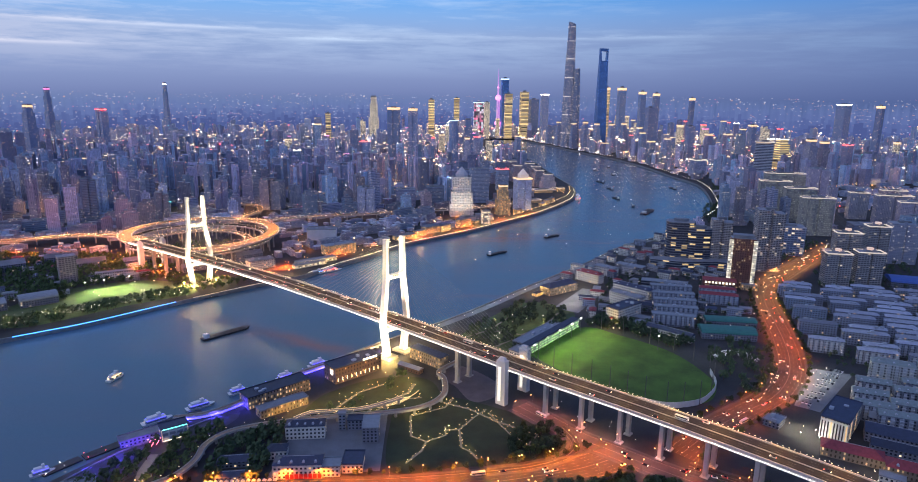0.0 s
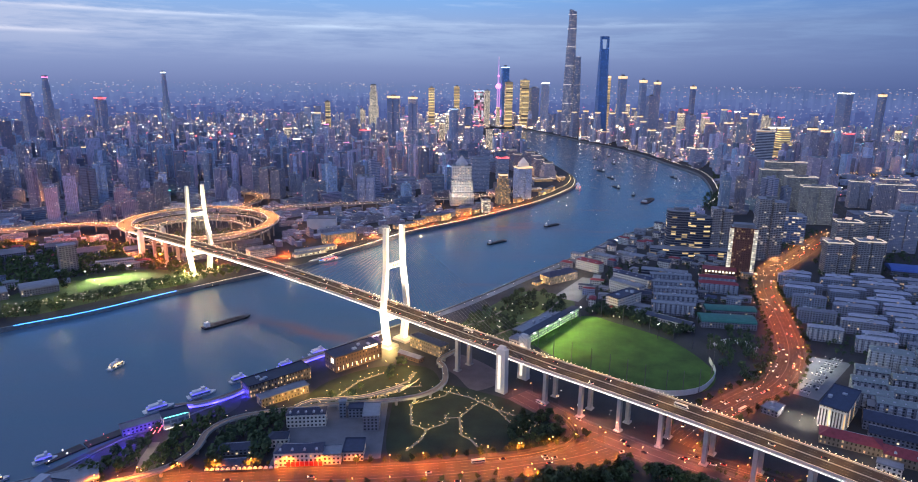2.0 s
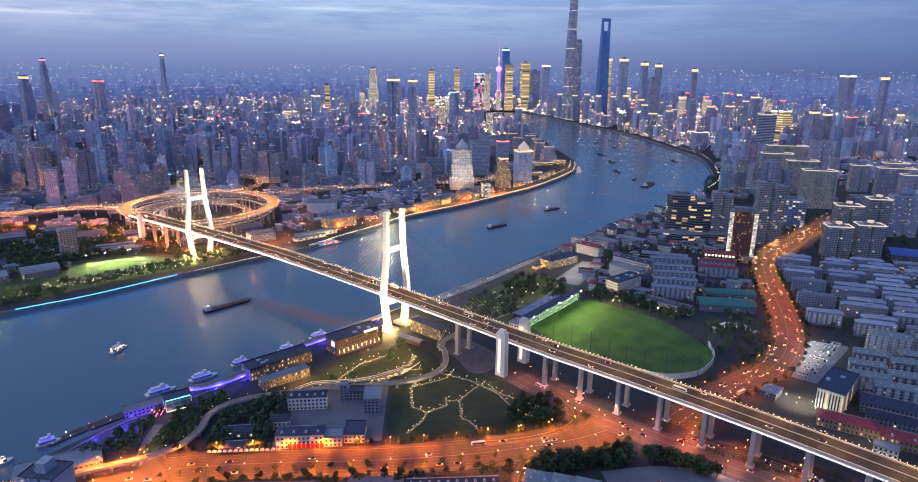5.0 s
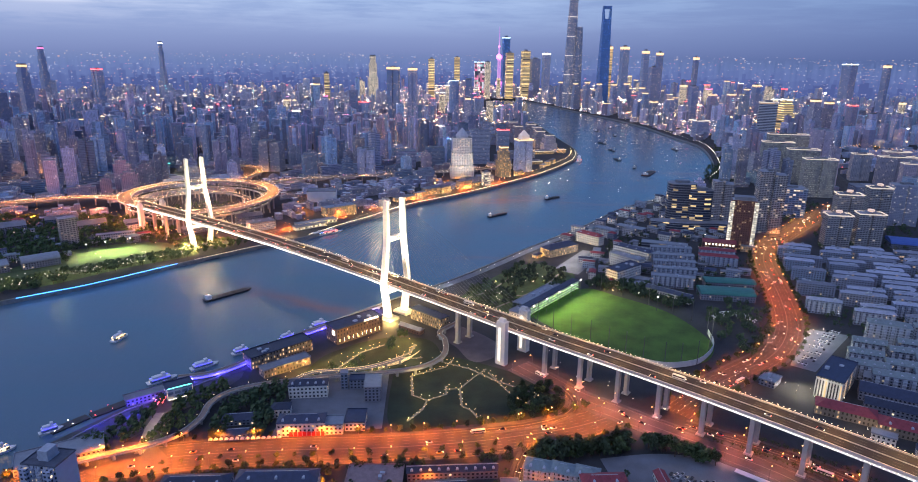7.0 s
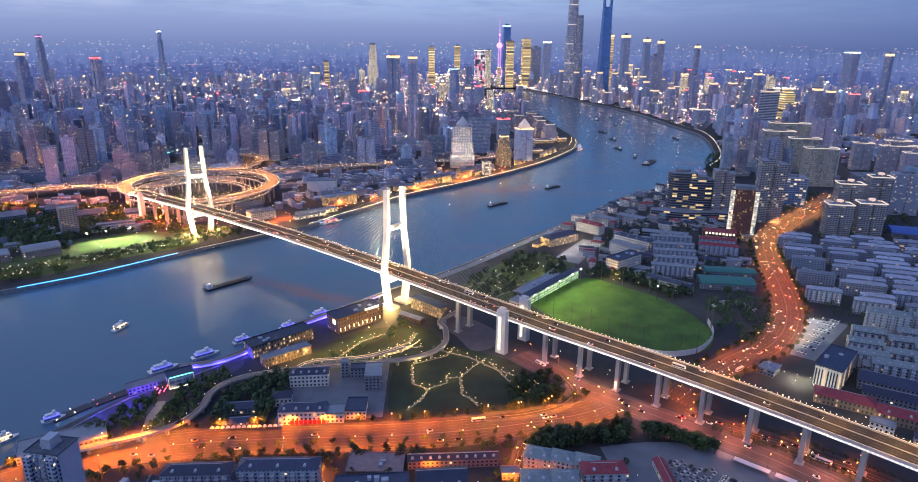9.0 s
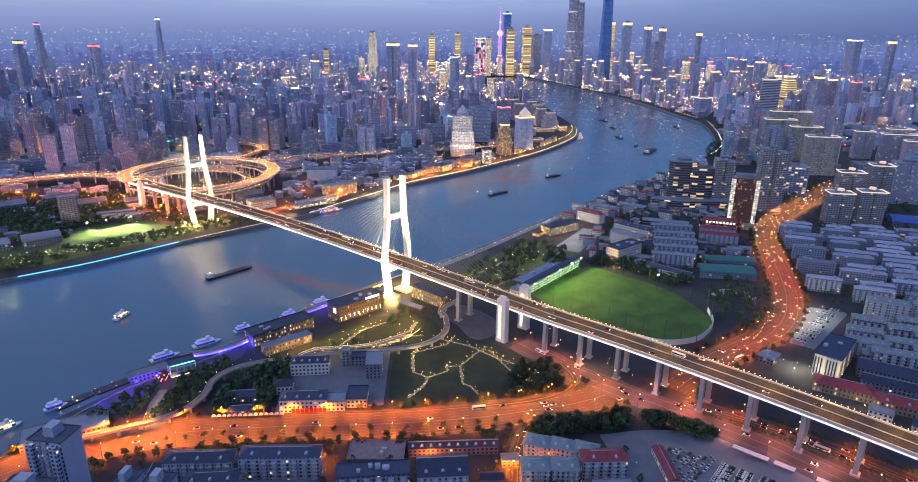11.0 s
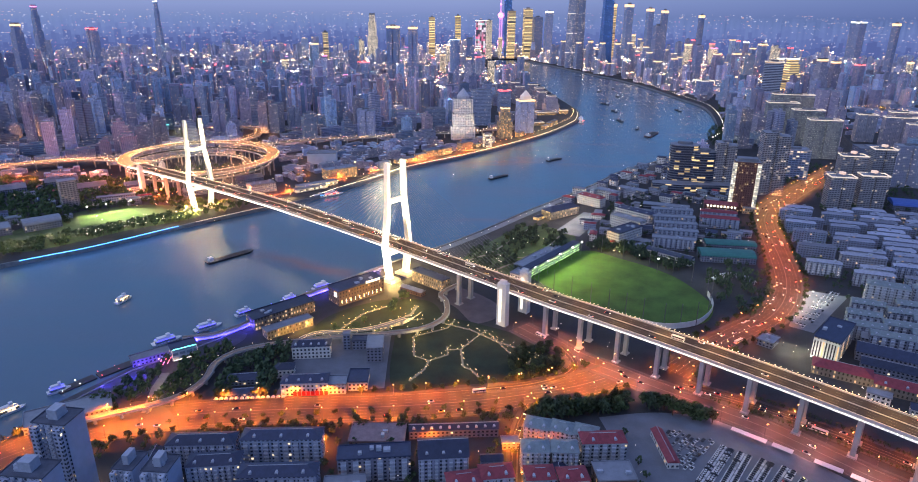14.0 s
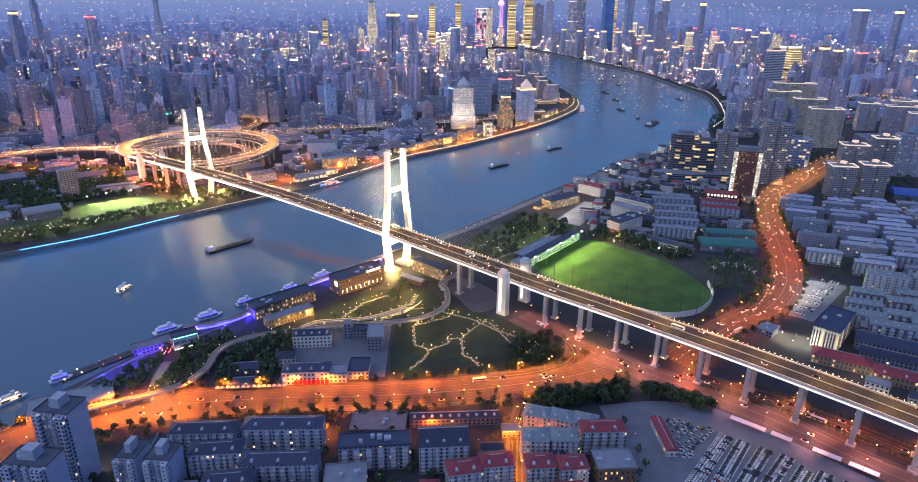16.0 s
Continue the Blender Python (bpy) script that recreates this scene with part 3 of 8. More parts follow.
def build_elevated(name, path, width, label, mat, lights=True, piers=30.0, thick=1.8, both=True):
    ob = thing(name, label, "viaduct")
    g = Geo()
    g.ribbon(path, width, 0.3, 0, 1)
    part("roadway", g, [mat, M_CONC], ob)
    g = Geo()
    g.ribbon([p - Vector((0, 0, 0.3)) for p in path], width + 1.0, thick, 0, 0)
    part("deck_slab", g, [M_CONC], ob)
    for off in (-width / 2, width / 2):
        g = Geo()
        g.ribbon([p + Vector((0, 0, 0.9)) for p in path], 0.35, 1.1, 0, 0, off)
        part("parapet", g, [M_CONC], ob)
    for p, h in along(path, piers, piers / 2):
        g = Geo()
        g.tube([(p.x, p.y, 0), (p.x, p.y, p.z - 2)], 1.3, 8)
        part("pier", g, [M_CONC], ob)
    if lights:
        dots = Geo()
        for off in ((-1, 1) if both else (-1,)):
            for p, h in along(path, lights if lights is not True else 9.0):
                a = radians(h)
                dots.box((p.x - math.sin(a) * off * (width / 2 + 0.3), p.y + math.cos(a) * off * (width / 2 + 0.3)), (0.8, 0.4, 0.5), h, p.z + 0.6)
        tagged(part("edge_light", dots, [G_DOT], ob, "dotted line of small edge lights"), kind="stuff")
    return ob


upper = spiral_path(232, -128, SR, SR, 38, 29)
lower = spiral_path(232, -128, SR - 6, SR - 14, 28, 15)
inner = spiral_path(232, -60, SR - 40, SR - 52, 24, 12)
build_elevated("spiral_ramp", upper, 22.0, "wide lit upper turn of a spiral bridge ramp", M_ROAD, 8.0, 33)
build_elevated("spiral_ramp", lower, 15.0, "lower turn of the spiral bridge ramp", M_RAMP, 11.0, 33)
build_elevated("spiral_ramp", inner, 11.0, "inner loop of the spiral bridge ramp", M_RAMP, 11.0, 33)
via_west = smooth([(-560, 1130, 36), (-640, 1195, 24), (-700, 1232, 18), (-770, 1238, 15), (-870, 1195, 13), (-1010, 1120, 12), (-1200, 1040, 12)], 12)
build_elevated("viaduct", via_west, 24.0, "lit elevated city road leading to the spiral ramp", M_ROAD, 14.0, 36)
via_east = smooth([(-470, 1335, 27), (-430, 1400, 18), (-384, 1448, 15), (-310, 1481, 15), (-203, 1515, 14), (-130, 1572, 13), (0, 1600, 12), (160, 1720, 11)], 12)
build_elevated("viaduct", via_east, 13.0, "lit elevated side road beyond the spiral ramp", M_RAMP, 10.0, 36)
loop = smooth([(-460, 1338, 22), (-500, 1440, 14), (-490, 1540, 12), (-520, 1620, 12), (-580, 1640, 12), (-640, 1620, 12)], 10)
build_elevated("viaduct", loop, 12.0, "curving lit slip road beyond the spiral ramp", M_RAMP, 0, 36)
for pth, st, pw in ((upper, 34, 120000), (lower, 60, 60000), (inner, 50, 90000), (via_west, 36, 130000), (via_east, 60, 70000), (loop, 45, 110000)):
    for p, h in along(pth, st, 10):
        lamp("SPOT", (p.x, p.y, p.z + 11), pw * 0.85, (1.0, 0.36, 0.11), 0.5, (p.x, p.y + 0.01, 0), 150, 0.5)

# lamp heads on slim masts along the far ramps, too many and too small to count
masts = Geo()
for pth, wd, st in ((upper, 11, 11), (via_west, 12, 9), (via_east, 6, 12), (loop, 6, 11), (lower, 7, 14), (inner, 5, 12)):
    for p, h in along(pth, st, 4):
        a = radians(h)
        for sg in (-1, 1):
            x, y = p.x - math.sin(a) * wd * sg, p.y + math.cos(a) * wd * sg
            masts.tube([(x, y, p.z), (x, y, p.z + 4.5)], 0.08, 3, 1, False)
            masts.box((x, y), (0.5, 0.5, 0.42), h, p.z + 4.5)
single("ramp_lamps", masts, [G_PEACH, M_STEEL], "countless small orange lamps along the far ramps", "lights", "stuff")

# ---- streets on the near bank ----
avenue = smooth([(-420, 290), (-355, 335), (-300, 385), (-250, 412), (-197, 424), (-131, 431), (-62, 435), (8, 444), (56, 455), (100, 468), (136, 486)], 8)
pink = smooth([(60, 575), (87, 543), (108, 516), (135, 494), (163, 470), (199, 442), (235, 413), (262, 383), (287, 355), (330, 315), (380, 270)], 8)
sroad = smooth([(190, 490), (237, 535), (280, 568), (322, 600), (358, 643), (386, 695), (410, 759), (437, 847), (463, 926), (497, 987), (560, 1062), (653, 1162), (773, 1285),
                (870, 1400), (930, 1530), (985, 1684), (1050, 1850)], 10)
under = smooth([(190, 470), (240, 440), (290, 400), (340, 350), (390, 300)], 8)
bend = smooth([(20, 462), (60, 470), (92, 486), (104, 508), (96, 535)], 6)
lane_a = smooth([(60, 440), (50, 415), (44, 390), (40, 350), (36, 300)], 8)


def build_road(name, path, width, mat, label, z):
    g = Geo()
    g.ribbon([Vector((p.x, p.y, z)) for p in path], width)
    single(name, g, [mat], label, "road", "structure")
    k = Geo()
    for off in (-1, 1):
        k.ribbon([Vector((p.x, p.y, 0.24)) for p in path], 3.0, 0.24, 0, 0, off * (width / 2 + 1.5))
    single("pavement", k, [M_PAVE], "paved footway with kerbs beside the road", "pavement", "structure")


build_road("road", avenue, 34.0, M_AVENUE, "wide avenue lit orange by street lamps", 0.06)
build_road("road", pink, 24.0, M_STREET, "broad street running below the bridge", 0.09)
build_road("road", sroad, 30.0, M_ROAD, "curving street full of traffic, lit orange", 0.12)
build_road("road", under, 16.0, M_LANE, "street beside the bridge piers", 0.14)
build_road("road", bend, 9.0, M_LANE, "slip road curving round the wooded corner", 0.16)
build_road("road", lane_a, 10.0, M_LANE, "narrow street between housing blocks", 0.14)

# ---- the far city ----
F_PALE = facade("pale_tower_wall", (0.44, 0.485, 0.63), (3.2, 3.0), (0.28, 0.72, 0.3, 0.7), (0.17, 0.195, 0.28), 0.085, strength=1.4, tint=0.45, lit_colour=((1.0, 0.8, 0.55), (0.9, 0.95, 1.0)))
F_TAN = facade("tan_tower_wall", (0.36, 0.34, 0.41), (3.6, 3.0), (0.3, 0.7, 0.3, 0.7), (0.13, 0.14, 0.2), 0.095, strength=1.4, tint=0.25, lit_colour=((1.0, 0.8, 0.55), (0.9, 0.95, 1.0)))
F_GREY = facade("grey_office_wall", (0.3, 0.35, 0.47), (2.4, 3.8), (0.15, 0.85, 0.35, 0.8), (0.14, 0.165, 0.25), 0.05, strength=0.8, tint=0.3, lit_colour=((1.0, 0.8, 0.55), (0.9, 0.95, 1.0)))
# distance haze is put into these far wall, glass and roof colours
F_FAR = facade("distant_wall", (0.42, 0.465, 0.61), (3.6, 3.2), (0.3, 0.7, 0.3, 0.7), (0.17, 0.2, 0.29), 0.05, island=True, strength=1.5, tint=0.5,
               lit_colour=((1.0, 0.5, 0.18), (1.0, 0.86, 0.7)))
F_HAZE = facade("haze_tinted_wall", (0.46, 0.51, 0.65), (4.0, 3.6), (0.3, 0.7, 0.3, 0.7), (0.33, 0.38, 0.5), 0.05, island=True, strength=1.5, tint=0.2,
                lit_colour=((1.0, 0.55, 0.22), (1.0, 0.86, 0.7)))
F_HAZE_GLASS = facade("haze_tinted_glass", (0.35, 0.42, 0.58), (5.0, 4.0), (0.15, 0.85, 0.25, 0.8), (0.25, 0.32, 0.47), 0.08, strength=0.9, tint=0.2)
M_ROOF_HAZE = plain("haze_tinted_roof", (0.42, 0.48, 0.58), 0.9, 0.02, 0.2)
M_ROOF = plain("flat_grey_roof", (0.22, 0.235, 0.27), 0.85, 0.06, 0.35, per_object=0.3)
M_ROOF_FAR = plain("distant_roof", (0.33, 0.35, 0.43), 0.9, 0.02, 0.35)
CITY_MATS = [F_PALE, F_TAN, F_GREY]
rng = random.Random(7)
LIGHT_MATS = [G_WHITE, G_AMBER, G_WARM, G_RED, G_PINK, G_BLUE, G_CYAN]


def near_path(x, y, path, gap):
    return any((x - p.x) ** 2 + (y - p.y) ** 2 < gap * gap for p in path[::3])


def free(x, y, gap=0.0):
    """Whether a far building may stand here."""
    if inside_poly(x, y, RIVER):
        return False
    for line in (near_line, far_line):
        for p in line[::2]:
            if (x - p[0]) ** 2 + (y - p[1]) ** 2 < (42 + gap) ** 2:
                return False
    if (x - SC[0]) ** 2 + (y - SC[1]) ** 2 < (SR + 30 + gap) ** 2:
        return False
    s, n = (x - BA[0]) * BD[0] + (y - BA[1]) * BD[1], (x - BA[0]) * BN[0] + (y - BA[1]) * BN[1]
    if abs(n) < 40 + gap and -700 < s < 660:
        return False
    for path, w in ((via_west, 30), (via_east, 26), (loop, 24), (sroad, 38)):
        if near_path(x, y, path, w + gap):
            return False
    return True


def in_view(x, y, margin=4.0):
    return y > 100 and abs(math.degrees(math.atan2(x, y))) < 38 + margin


def tower_shape(g, h, w, d, style, wall=0, roof=1):
    """A high-rise about the origin: stepped or cross-shaped plan, podium, plant rooms on top."""
    if style == 0:
        g.box((0, 0), (w, d * 0.62, h), 0, 0, wall, roof, False)
        g.box((0, 0), (w * 0.5, d, h - 3), 0, 0, wall, roof, False)
        g.box((0, 0), (w * 0.3, d * 0.3, 5), 0, h, wall, roof, False)
    elif style == 1:
        g.box((-w * 0.26, 0), (w * 0.46, d, h), 0, 0, wall, roof, False)
        g.box((w * 0.26, d * 0.12), (w * 0.46, d, h * 0.94), 0, 0, wall, roof, False)
        g.box((0, d * 0.05), (w * 0.2, d * 0.6, h + 5), 0, 0, wall, roof, False)
    elif style == 2:
        g.box((0, 0), (w, d, h * 0.9), 0, 0, wall, roof, False)
        g.box((0, 0), (w * 0.72, d * 0.72, h * 0.1), 0, h * 0.9, wall, roof, False)
        g.box((0, 0), (w * 0.25, d * 0.25, 6), 0, h, wall, roof, False)
    else:
        g.box((0, 0), (w, d, h), 0, 0, wall, roof, False)
        g.box((w * 0.1, 0), (w * 0.5, d * 0.45, 4), 0, h, wall, roof, False)
    if h > 45 and style != 3:
        g.box((0, 0), (w * 1.5, d * 1.5, 10), 0, 0, wall, roof, False)


TAKEN = []   # (x, y, radius) of landmark sites, kept clear of the random city


def clear_of(x, y, r):
    return all((x - a) ** 2 + (y - b) ** 2 > (c + r) ** 2 for a, b, c in TAKEN)


def build_city():
    """Mid-distance high-rises one by one, the rest of the city joined by district."""
    shapes = []
    for k in range(14):
        style = k % 4
        h = [96, 88, 62, 24, 104, 78, 46, 20, 84, 100, 72, 16, 112, 66][k]
        w, d = rng.uniform(20, 34), rng.uniform(15, 22)
        if style == 3:
            w, d = rng.uniform(40, 62), rng.uniform(12, 18)
        for mat in CITY_MATS:
            g = Geo()
            tower_shape(g, h, w, d, style)
            shapes.append((h, g.mesh("high_rise", [mat, M_ROOF])))
    tall = [m for h, m in shapes if h > 60]
    low = [m for h, m in shapes if h <= 60]
    flats = [m for h, m in shapes if h <= 24]
    count = 0
    districts = {}
    huts = Geo()
    lights = {k: Geo() for k in range(len(LIGHT_MATS))}
    y = 900.0
    while y < 4750:
        step = 46 if y < 1700 else 50 if y < 2600 else 47
        half = y * 0.82 + 120
        x = -half
        while x < half:
            px, py = x + rng.uniform(-14, 14), y + rng.uniform(-16, 16)
            x += step
            if not in_view(px, py) or not free(px, py) or not clear_of(px, py, 20):
                continue
            if px * px + py * py > 4760 ** 2:
                continue
            if near_zone(px, py):
                continue
            # density and height follow broad patches
            patch = noise.noise(Vector((px * 0.0022, py * 0.0022, 3.0)))
            is_tall = rng.random() < 0.42 + 0.5 * patch
            village = (px < 60 and py < 1530 and not (px < -640 and py > 1290)) or (900 < px < 1750 and 1500 < py < 2150)
            if village:
                is_tall = False
            remote = py > 2400
            if remote:
                is_tall = rng.random() < 0.2 + 0.4 * patch
            if rng.random() < 0.1:
                continue
            turn = 20 + 30 * noise.noise(Vector((px * 0.001, py * 0.001, 9.0))) + (90 if rng.random() < 0.2 else 0)
            if count < 290 and y < 2050:
                me = rng.choice(tall if is_tall else flats if village else low)
                ob = tagged(new("high_rise" if is_tall else "city_block", me),
                            "grey-blue concrete residential high-rise with few lit windows" if is_tall else "low grey city building with a flat roof",
                            "building", "high-rises beyond the river" if is_tall else "low city buildings")
                sc = rng.uniform(0.8, 1.15) * (0.6 if village else 1.0)
                wide = rng.uniform(0.45, 0.75) if village else 1.0
                ob.matrix_basis = pose(px, py, 0, 0, 0, turn) @ Matrix.Diagonal((wide, wide, sc, 1))
                count += 1
                if village:
                    for ox, oy in ((-19, -17), (17, 18), (-16, 20), (18, -16)):
                        if free(px + ox, py + oy) and clear_of(px + ox, py + oy, 8):
                            huts.box((px + ox, py + oy), (rng.uniform(9, 17), rng.uniform(7, 11), rng.uniform(4, 11)), turn + rng.choice((0, 90)), 0, 0, 1, False)
                top = 90 * sc if is_tall else 0
            else:
                key = (int(py // 800), px > 300)
                g = districts.setdefault(key, Geo())
                h = rng.uniform(50, 108) if is_tall else rng.uniform(12, 38)
                if remote:
                    h = rng.uniform(42, 92) if is_tall else rng.uniform(8, 30)
                if village:
                    h = rng.uniform(7, 18)
                elif rng.random() < 0.012:
                    h = rng.uniform(100, 140)
                w, d = (rng.uniform(16, 30), rng.uniform(14, 22)) if is_tall else (rng.uniform(22, 44), rng.uniform(12, 24))
                g.box((px, py), (w, d, h), turn, 0, 0, 1, False)
                if is_tall:
                    g.box((px, py), (w * 0.45, d * 1.3, h * rng.uniform(0.9, 1.06)), turn, 0, 0, 1, False)
                    g.box((px, py), (w * 0.3, d * 0.4, 5), turn, h, 0, 1, False)
                    if rng.random() < 0.8:
                        ox, oy = rng.uniform(-26, 26), rng.uniform(18, 30)
                        g.box((px + ox, py + oy), (w * 0.8, d, h * rng.uniform(0.6, 1.05)), turn, 0, 0, 1, False)
                top = h
            # roof and sign lights
            glitter = noise.noise(Vector((px * 0.004, py * 0.003, 21.0)))
            centre = py > 2500 and -350 < px < 1450
            for _ in range(rng.choice((0, 0, 1, 1, 2)) + (1 if py > 2300 else 0) + (4 if centre else 0) + (4 if glitter > 0.25 and py > 1600 else 0) if py > 1500 else int(rng.random() < 0.3)):
                k = rng.choices(range(len(LIGHT_MATS)), (2, 10, 8, 2.2, 1.2, 0.4, 0.3) if centre or glitter > 0.25 else (2.5, 8, 8, 1.2, 0.5, 0.5, 0.4))[0]
                size = py / 1000 * rng.uniform(0.28, 0.66) * (2.2 if rng.random() < 0.08 else 1.0)
                zz = top * rng.uniform(0.15, 1.0) if top and rng.random() < 0.6 else top if top else rng.uniform(5, 20)
                lights[k].box((px + rng.uniform(-16, 16), py - rng.uniform(12, 20)), (size * rng.uniform(1, 3), size, size * rng.uniform(0.6, 1.3)), turn, zz)
        y += step
    single("low_houses", huts, [F_PALE, M_ROOF_HAZE], "many small low grey houses between the larger blocks", "houses", "stuff")
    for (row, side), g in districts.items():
        single("city_district", g, [F_HAZE, M_ROOF_HAZE] if row >= 4 else [F_FAR, M_ROOF_FAR], "dense distant city blocks with haze in their wall colour", "city", "stuff")
    for k, g in lights.items():
        if g.v:
            single("city_lights", g, [LIGHT_MATS[k]], "scattered small lights on the distant roofs and signs", "lights", "stuff")


def build_lamp_streets():
    """Street lamps along the streets and elevated roads deep in the city, too many to count."""
    r = random.Random(31)
    warm, gold = Geo(), Geo()
    lines = []
    for k in range(46):
        a, d = radians(r.uniform(-37, 37)), r.uniform(1650, 4600)
        t = radians(r.choice((15, 20, 100, 110, -10)) + r.uniform(-8, 8))
        lines.append((d * math.sin(a), d * math.cos(a), t, r.uniform(120, 520), r.choice((0, 0, 10))))
    for x, y, t, n, z in lines:
        for k in range(int(n / 15)):
            bow = 22 * math.sin(k * 0.09)
            px, py = x + math.cos(t) * k * 15 - math.sin(t) * bow, y + math.sin(t) * k * 15 + math.cos(t) * bow
            if py > 4740 or not free(px, py) or not in_view(px, py, 0):
                continue
            for sg in (-7, 7):
                g = warm if (k + int(x)) % 3 else gold
                s = 0.55 + py / 5200
                g.box((px - math.sin(t) * sg, py + math.cos(t) * sg), (s, s, s * 0.7), 0, 11 + z)
    single("city_street_lamps", warm, [G_SODIUM], "orange street lamps in lines through the distant city", "lights", "stuff")
    single("city_street_lamps", gold, [G_AMBER], "golden street lamps in lines through the distant city", "lights", "stuff")


def near_zone(x, y):
    """The parts of the plan that are laid out by hand."""
    if x > 40 and y < 1250 and x < 640:
        return True
    if x < -280 and y < 1130:
        return True
    if 400 < x < 1120 and y < (1460 if x > 520 else 1200):
        return True
    if -20 < x < 345 and 1440 < y < 2420:
        return True
    return y < 900


def build_backdrop():
    """A wall painted with the most distant city, haze and the sky's foot, as far off as the ground reaches."""
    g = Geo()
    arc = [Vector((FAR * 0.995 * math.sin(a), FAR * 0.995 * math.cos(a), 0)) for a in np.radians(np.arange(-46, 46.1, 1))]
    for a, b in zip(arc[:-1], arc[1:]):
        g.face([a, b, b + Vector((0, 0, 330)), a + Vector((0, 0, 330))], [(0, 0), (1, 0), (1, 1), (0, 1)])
    m, N = material("far_distance")
    pos = N.add("ShaderNodeNewGeometry").outputs["Position"]
    rel = N.add("ShaderNodeVectorMath", {0: pos, 1: (0, 0, 298)}, operation="SUBTRACT").outputs[0]
    d = N.add("ShaderNodeVectorMath", {0: rel}, operation="NORMALIZE").outputs[0]
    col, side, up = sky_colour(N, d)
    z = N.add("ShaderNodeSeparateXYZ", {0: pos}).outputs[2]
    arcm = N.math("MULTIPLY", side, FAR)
    # haze put into the colour: the roof rows fade out with height
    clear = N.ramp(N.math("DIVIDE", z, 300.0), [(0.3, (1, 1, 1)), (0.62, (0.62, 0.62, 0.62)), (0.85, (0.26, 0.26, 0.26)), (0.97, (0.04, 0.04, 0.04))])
    # painted rows of roofs, one behind the other, paler towards the top for haze
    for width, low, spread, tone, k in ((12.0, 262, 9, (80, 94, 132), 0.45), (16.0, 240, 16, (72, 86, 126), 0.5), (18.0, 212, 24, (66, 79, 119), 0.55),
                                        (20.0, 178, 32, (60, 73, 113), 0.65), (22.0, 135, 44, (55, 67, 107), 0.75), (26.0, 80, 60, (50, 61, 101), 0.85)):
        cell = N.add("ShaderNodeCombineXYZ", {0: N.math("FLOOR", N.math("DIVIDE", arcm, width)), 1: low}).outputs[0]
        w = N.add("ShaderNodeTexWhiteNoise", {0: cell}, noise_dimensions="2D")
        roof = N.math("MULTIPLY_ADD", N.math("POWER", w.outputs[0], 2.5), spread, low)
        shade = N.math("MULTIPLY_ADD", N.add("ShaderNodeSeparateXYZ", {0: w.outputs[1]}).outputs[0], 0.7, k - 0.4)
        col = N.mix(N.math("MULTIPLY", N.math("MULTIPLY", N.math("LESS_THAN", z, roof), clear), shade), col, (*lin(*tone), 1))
    # the last lights, painted: fine points, and now and then a lit front or crown
    for wide, high, gain, power, most in ((7.0, 4.6, 3.2, 1.4, 287.0), (11.0, 8.0, 0.9, 1.8, 280.0), (5.0, 12.0, 0.5, 1.6, 268.0)):
        cell = N.add("ShaderNodeCombineXYZ", {0: N.math("FLOOR", N.math("DIVIDE", arcm, wide)), 1: N.math("FLOOR", N.math("DIVIDE", z, high)), 2: wide}).outputs[0]
        w = N.add("ShaderNodeTexWhiteNoise", {0: cell}, noise_dimensions="3D")
        where = N.noise(N.add("ShaderNodeCombineXYZ", {0: N.math("DIVIDE", arcm, 330.0), 1: N.math("DIVIDE", z, 12.0), 2: wide}).outputs[0], 1.3, 3.0)
        chance = N.math("MULTIPLY", N.math("MULTIPLY", N.math("POWER", where, 8.0), gain), N.math("LESS_THAN", z, most))
        on = N.math("LESS_THAN", w.outputs[0], chance)
        pick = N.add("ShaderNodeSeparateXYZ", {0: w.outputs[1]})
        hue = N.ramp(pick.outputs[1], [(0.0, (0.85, 0.42, 0.16)), (0.22, (0.9, 0.68, 0.46)), (0.5, (0.85, 0.82, 0.9)), (0.84, (0.6, 0.7, 1.0)), (0.93, (0.95, 0.25, 0.4))], "CONSTANT")
        k = N.math("MULTIPLY_ADD", N.math("POWER", pick.outputs[0], 3.0), power, 0.22)
        col = N.mix(N.math("MINIMUM", 1.0, N.math("MULTIPLY", on, k)), col, hue)
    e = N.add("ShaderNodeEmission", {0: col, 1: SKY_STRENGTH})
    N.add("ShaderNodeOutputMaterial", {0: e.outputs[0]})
    single("backdrop", g, [m], "wall painted with the most distant city fading into haze", "backdrop", "structure")



# ---- landmark towers ----
F_GLASS = facade("dark_glass_wall", (0.27, 0.34, 0.48), (6.0, 4.2), (0.1, 0.9, 0.25, 0.85), (0.15, 0.2, 0.31), 0.13, strength=0.9, lit_colour=((1.0, 0.75, 0.45), (0.8, 0.9, 1.0)))
F_BLUEGLASS = facade("blue_lit_glass", (0.16, 0.3, 0.56), (6.0, 6.0), (0.04, 0.96, 0.1, 0.96), (0.1, 0.22, 0.48), 0.14, strength=0.4, lit_colour=((0.1, 0.3, 1.0), (0.5, 0.7, 1.0)))
F_GOLD = facade("gold_striped_wall", (0.35, 0.3, 0.24), (60.0, 9.0), (0.0, 1.0, 0.4, 0.75), (0.1, 0.09, 0.08), 0.92, strength=1.3, lit_colour=((1.0, 0.66, 0.22), (1.0, 0.8, 0.4)))
